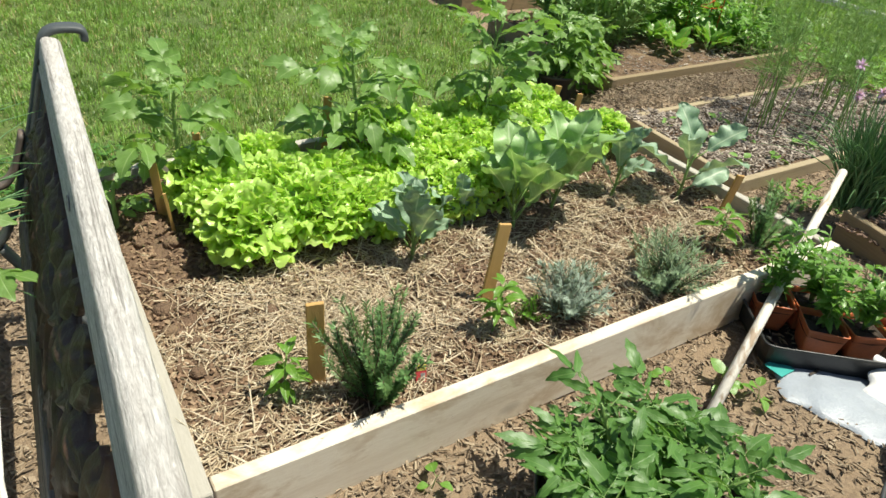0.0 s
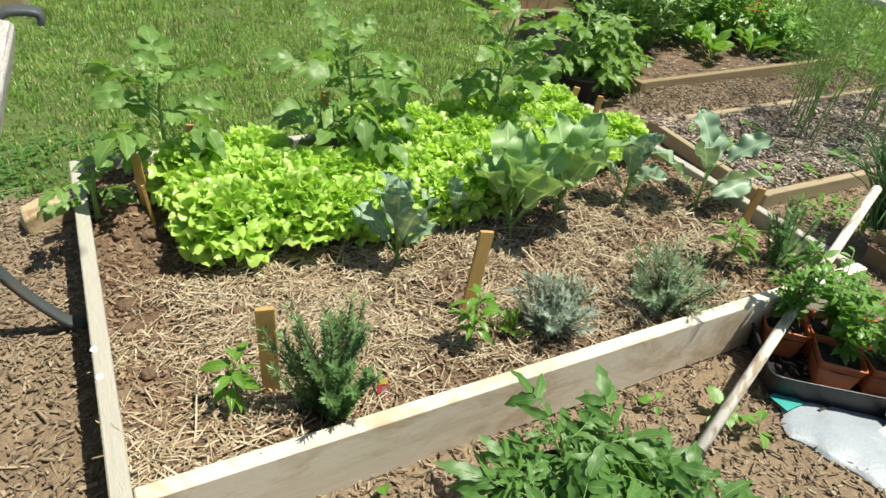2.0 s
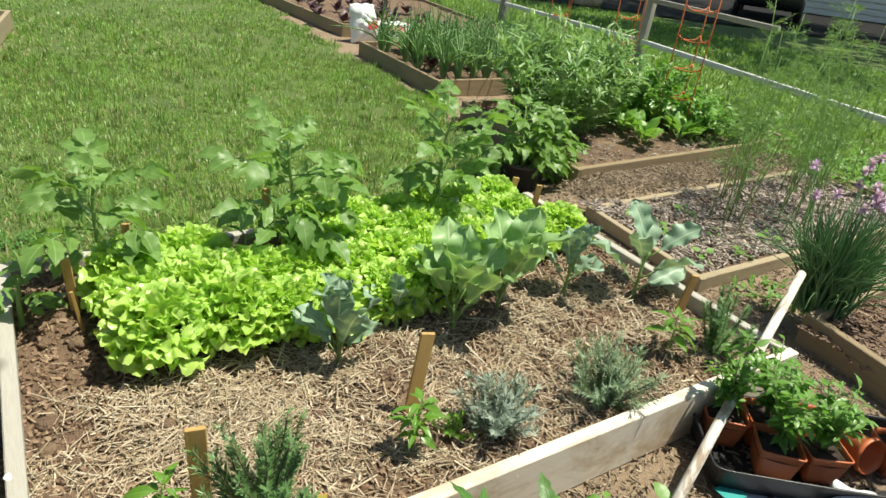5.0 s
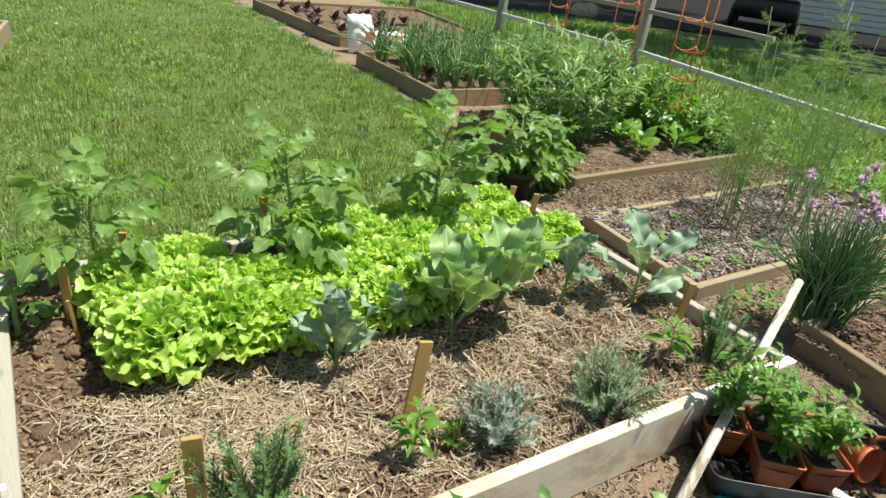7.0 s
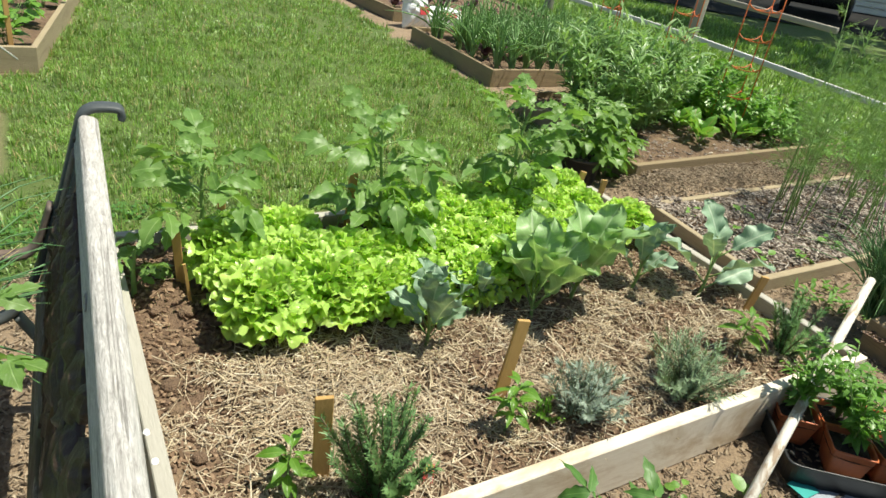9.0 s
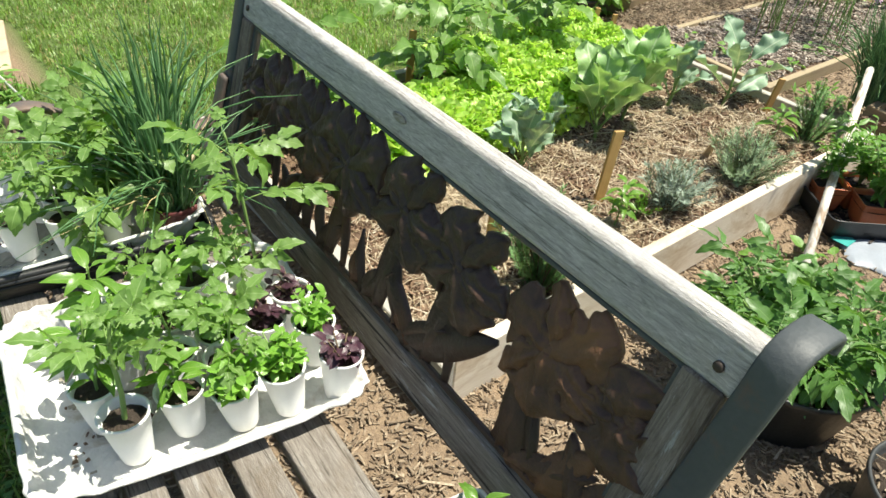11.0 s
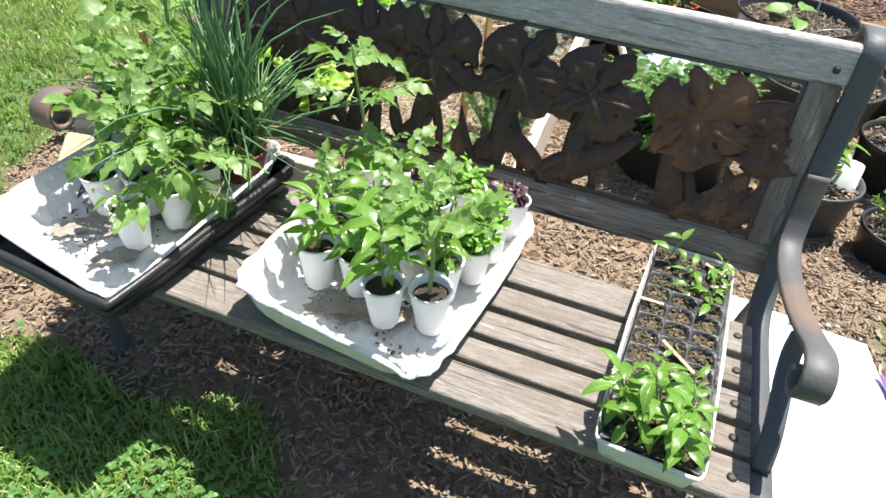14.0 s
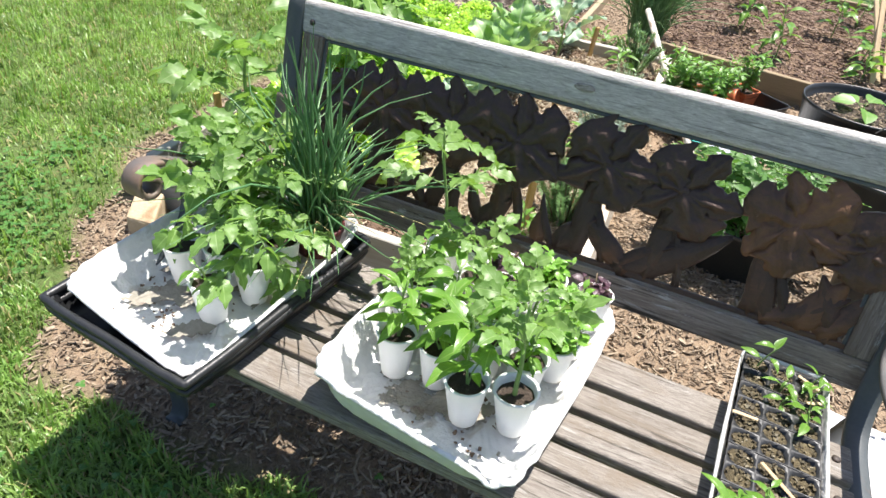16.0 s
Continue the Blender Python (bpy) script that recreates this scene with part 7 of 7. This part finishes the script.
# orange wire cages
for x, y in ((4.45, 2.40), (4.90, 3.45), (5.5, 5.0)):
    t = thing("wire_cage", at(x, y, 0.08), "orange coated wire plant cage with ladder rungs", "plant cage", "orange plant cages")
    legs = [(0.13 * math.cos(a), 0.13 * math.sin(a)) for a in (0.4, 2.5, 4.6)]
    for lx, ly in legs:
        part("leg", tube(Geo(), [(lx, ly, 0), (lx * 1.05, ly * 1.05, 1.35)], 0.005, 6), ORANGE_WIRE, t)
    for h in np.arange(0.3, 1.35, 0.21):
        for q in range(3):
            (ax, ay), (bx, by) = legs[q], legs[(q + 1) % 3]
            part("rung", tube(Geo(), smooth_path([(ax, ay, h), (ax * 0.75 + bx * 0.25, ay * 0.75 + by * 0.25, h - 0.03), (ax * 0.25 + bx * 0.75, ay * 0.25 + by * 0.75, h - 0.03), (bx, by, h)], 3), 0.004, 5), ORANGE_WIRE, t)

# rail fence
fence = thing("rail_fence", pose(0, 0, 0), "weathered pale split rail fence beyond the beds", "fence")
FENCE = [(5.5, -2.2), (6.10, 0.9), (7.05, 5.15), (7.15, 8.2), (7.25, 11.2), (7.35, 14.2)]
for x, y in FENCE:
    part("post", bevel_box(1.30, 0.12, 0.11, 0.012, seg=2), FENCE_GREY_SHADE, fence, "", pose(x + 0.04, y, 0.63, 0, -88, 10))
for (x0, y0), (x1, y1) in zip(FENCE, FENCE[1:]):
    for h in (0.30, 0.80):
        if h > 0.5 and y0 < 0.0:
            continue
        if h > 0.5 and y0 < 1.0:
            x0, y0 = 6.57, 3.0
        d = Vector((x1 - x0, y1 - y0))
        # upper rails get the greyer wood as painted shade, lower ones stay pale
        part("rail", bevel_box(d.length - 0.12, 0.04, 0.06, 0.010, seg=2), FENCE_GREY_SHADE if h > 0.5 else FENCE_WHITE, fence, "", pose((x0 + x1) / 2, (y0 + y1) / 2, h, 0, 0, math.degrees(math.atan2(d.y, d.x))))

# bags by the far beds, and the compost bag on its slab
for x, y, w, h, rz in ((3.62, 6.15, 0.34, 0.42, 15), (3.98, 6.10, 0.5, 0.26, -10)):
    t = cushion(pose(x, y, 0.0, 0, 0, rz) @ pose(0, 0, 0, 80 if h > 0.3 else 55, 0, 0), [(-w / 2, 0), (w / 2, 0), (w / 2, h), (-w / 2, h)], 0.16, WHITE_BAG, "full white soil bag with red print by the beds", "soil_bag", "bag", x, group="soil bags")
    part("red_print", bevel_box(w * 0.4, h * 0.2, 0.004, 0.001, 0.03, h * 0.45, 0.158), RED_PRINT, t, smooth=False)
slab = tagged(part("paving_slab", bevel_box(0.62, 0.66, 0.04, 0.005, seg=2), SLAB, None, "", pose(-0.69, 2.86, 0.02, 0, 0, -8)), "square tan concrete paving slab in the grass", "slab")

# white soil bag standing on the slab, with thin white rods against it
def sack_block(m, sx, sy, h, label, seed, group=""):
    """A full plastic sack: a bulging, creased block."""
    bm = bmesh.new()
    bmesh.ops.create_cube(bm, size=1)
    bmesh.ops.subdivide_edges(bm, edges=bm.edges[:], cuts=9, use_grid_fill=True)
    for v in bm.verts:
        x, y, z = v.co
        bulge = 1 + 0.10 * math.cos(z * 3.0) - 0.10 * (abs(x) * 2) ** 6 * (abs(y) * 2) ** 6
        q = Vector((x * 3 + seed, y * 3, z * 4))
        k = 0.05 * noise.noise(q) + 0.025 * noise.noise(q * 3)
        v.co = Vector((x * sx * (bulge + k), y * sy * (bulge + k), (z + 0.5) * h * (1 + k * 0.8)))
    bmesh.ops.smooth_vert(bm, verts=bm.verts, factor=0.5, use_axis_x=True, use_axis_y=True, use_axis_z=True)
    t = thing("soil_bag", m, label, "bag", group)
    part("sack", bm, SILVER_BAG, t)
    return t


sack = sack_block(pose(-0.80, 2.98, 0.04, 0, 0, -12), 0.62, 0.44, 0.36, "full grey-white plastic soil bag on a paving slab", 3.0)
for k in range(4):
    part("green_print", bevel_box(0.06, 0.02, 0.045, 0.006, -0.06 + 0.085 * k, -0.236, 0.19), TEAL, sack, smooth=False)
part("red_print", bevel_box(0.004, 0.12, 0.06, 0.001, 0.335, -0.02, 0.27), RED_PRINT, sack, smooth=False)
for a, b in (((-0.45, 2.18, 0.02), (-0.72, 2.62, 0.46)), ((-0.60, 2.52, 0.22), (-0.80, 2.70, 0.45)), ((-0.24, 3.92, 0.10), (-0.60, 3.93, 0.42))):
    tagged(part("thin_rod", tube(Geo(), [a, b], 0.0055, 8), FENCE_WHITE), "thin white rod leaning by the soil bag", "rod", "white rods")

# weeds by the slab, and wild growth behind the asparagus
for x0, y0, r, n, h in ((-0.72, 2.25, 0.28, 60, 0.05), (2.80, 0.42, 0.16, 14, 0.02), (3.05, 1.15, 0.22, 16, 0.02), (2.72, 0.95, 0.12, 8, 0.02), (5.15, 1.2, 0.5, 140, 0.12), (5.3, -0.2, 0.5, 120, 0.12), (4.9, 1.75, 0.35, 60, 0.12)):
    g = Geo()
    for _ in range(n * 5):
        az, rr = U(0, 6.28), r * math.sqrt(U(0, 1))
        v, f, uv = leaf_blade(U(0.03, 0.06) * (1 + h * 4), U(0.012, 0.022) * (1 + h * 3), oval, 3, 1, 0.2, U(0.2, 1.0))
        g.add(xf(v, aim(x0 + rr * math.cos(az), y0 + rr * math.sin(az), U(0.01, h * 2), U(0, 360), U(-5, 60), U(-20, 20))), f, uv)
    tagged(part("weed_patch", g, WEED), "low wild green weeds growing thickly", "weeds", kind="stuff")

# a tall unseen tree beyond the drive, added only to cast shade on it
tree = thing("unseen_shade_tree", pose(21.0, 2.2, 0), "tall leafy tree out of view, added to shade the drive", "tree")
part("trunk", tube(Geo(), smooth_path([(0, 0, 0), (0.1, 0.2, 2.2), (-0.3, 0.8, 4.4), (-0.9, 1.8, 6.5), (-1.4, 2.6, 8.5)], 4), [0.42, 0.30, 0.22, 0.12], 12), BARK, tree)
crown = Geo()
centres = []
for k in range(44):
    c = np.array([-3.6 + U(-6.0, 5.0), 7.0 + U(-6.0, 6.0), U(5.2, 9.0)])
    centres.append(c)
    if k < 9:
        part("limb", tube(Geo(), smooth_path([(-0.5, 1.1, 5.0), tuple((np.array([-0.5, 1.1, 5.0]) + c) / 2 + np.array([0, 0, 0.5])), tuple(c)], 4), [0.14, 0.04], 7), BARK, tree)
for c in centres:
    for _ in range(170):
        d = prng.normal(size=3)
        p = c + d / np.linalg.norm(d) * U(0.4, 1.7)
        v, f, uv = leaf_blade(U(0.30, 0.5), U(0.2, 0.34), oval, 2, 1, 0.2, 0.4)
        crown.add(xf(v, aim(*p, U(0, 360), U(-50, 40), U(-30, 30))), f, uv)
part("crown", crown, WEED, tree)["kind"] = "stuff"
lump("boulder", pose(12.3, 11.5, 0.1), 0.32, STONE, "rounded grey boulder in the shade beyond the fence", "boulder", 41)

# beets and broad leaves between the onions
for k in range(22):
    t = thing("beet_plant", at(3.5 + 1.9 * (k % 8) / 8 + U(-0.1, 0.1), 4.3 + 1.1 * (k // 8) / 3 + U(-0.12, 0.12), 0.10), "leafy green beet plant among onions", "beet", "beets in the far bed")
    for i in range(8):
        leaf_on(t, CHARD_LEAVES if k % 5 else RED_LEAVES, aim(0, 0, 0.01, i * 137.5 + U(-20, 20), 40 + 40 * (1 - i / 8), U(-20, 20), U(0.7, 1.1)))

# a dark car and a white-sided house far beyond the fence
car = thing("parked_car", pose(20.5, 12.0, 0.03, 0, 0, 32), "black car parked on the drive", "car")
bm = bevel_box(4.3, 1.75, 0.62, 0.12, 0, 0, 0.62, 3)
body = part("body", bm, CAR_PAINT, car)
bm = bmesh.new()
bmesh.ops.create_cube(bm, size=1)
for v in bm.verts:
    top = v.co.z > 0
    v.co = Vector((v.co.x * (1.5 if top else 2.5) - 0.15, v.co.y * (1.35 if top else 1.6), 1.18 + v.co.z * 0.52))
bmesh.ops.bevel(bm, geom=bm.edges[:], offset=0.08, segments=2, affect="EDGES")
part("cabin", bm, GLASS, car)
for wx in (-1.35, 1.35):
    for wy in (-0.84, 0.84):
        wheel = part("wheel", lathe(Geo(), [(0.02, -0.1), (0.26, -0.1), (0.32, -0.07), (0.32, 0.07), (0.26, 0.1), (0.02, 0.1)], 28), BLACK_PLASTIC, car, "", pose(wx, wy, 0.32, 90, 0, 0))
        part("rim", lathe(Geo(), [(0.01, -0.108), (0.18, -0.108), (0.2, 0.0), (0.18, 0.108), (0.01, 0.108)], 20), WIRE, wheel)
house = thing("white_house", pose(28.6, 12.7, 0, 0, 0, 54.4), "white clapboard house with a low porch wall", "house")
wall = part("wall", bevel_box(0.2, 5.6, 1.38, 0.01, 0.2, 0, 0.69), SIDING, house, smooth=False)
for k in range(6):
    part("siding_board", bevel_box(0.06, 5.6, 0.17, 0.01, 0.05, 0, 0.13 + 0.225 * k), SIDING, wall, "", pose(0, 0, 0, 0, 0, 0), smooth=False)
# a solid near-black board stands in for the shade inside the porch
part("porch_opening", bevel_box(0.1, 5.6, 1.9, 0.01, 1.6, 0, 2.3), GLASS, house, "near-black board standing in for the porch's shade", smooth=False)
part("roof", bevel_box(2.6, 6.2, 0.2, 0.02, 0.6, 0, 3.3), ROOF, house, smooth=False)
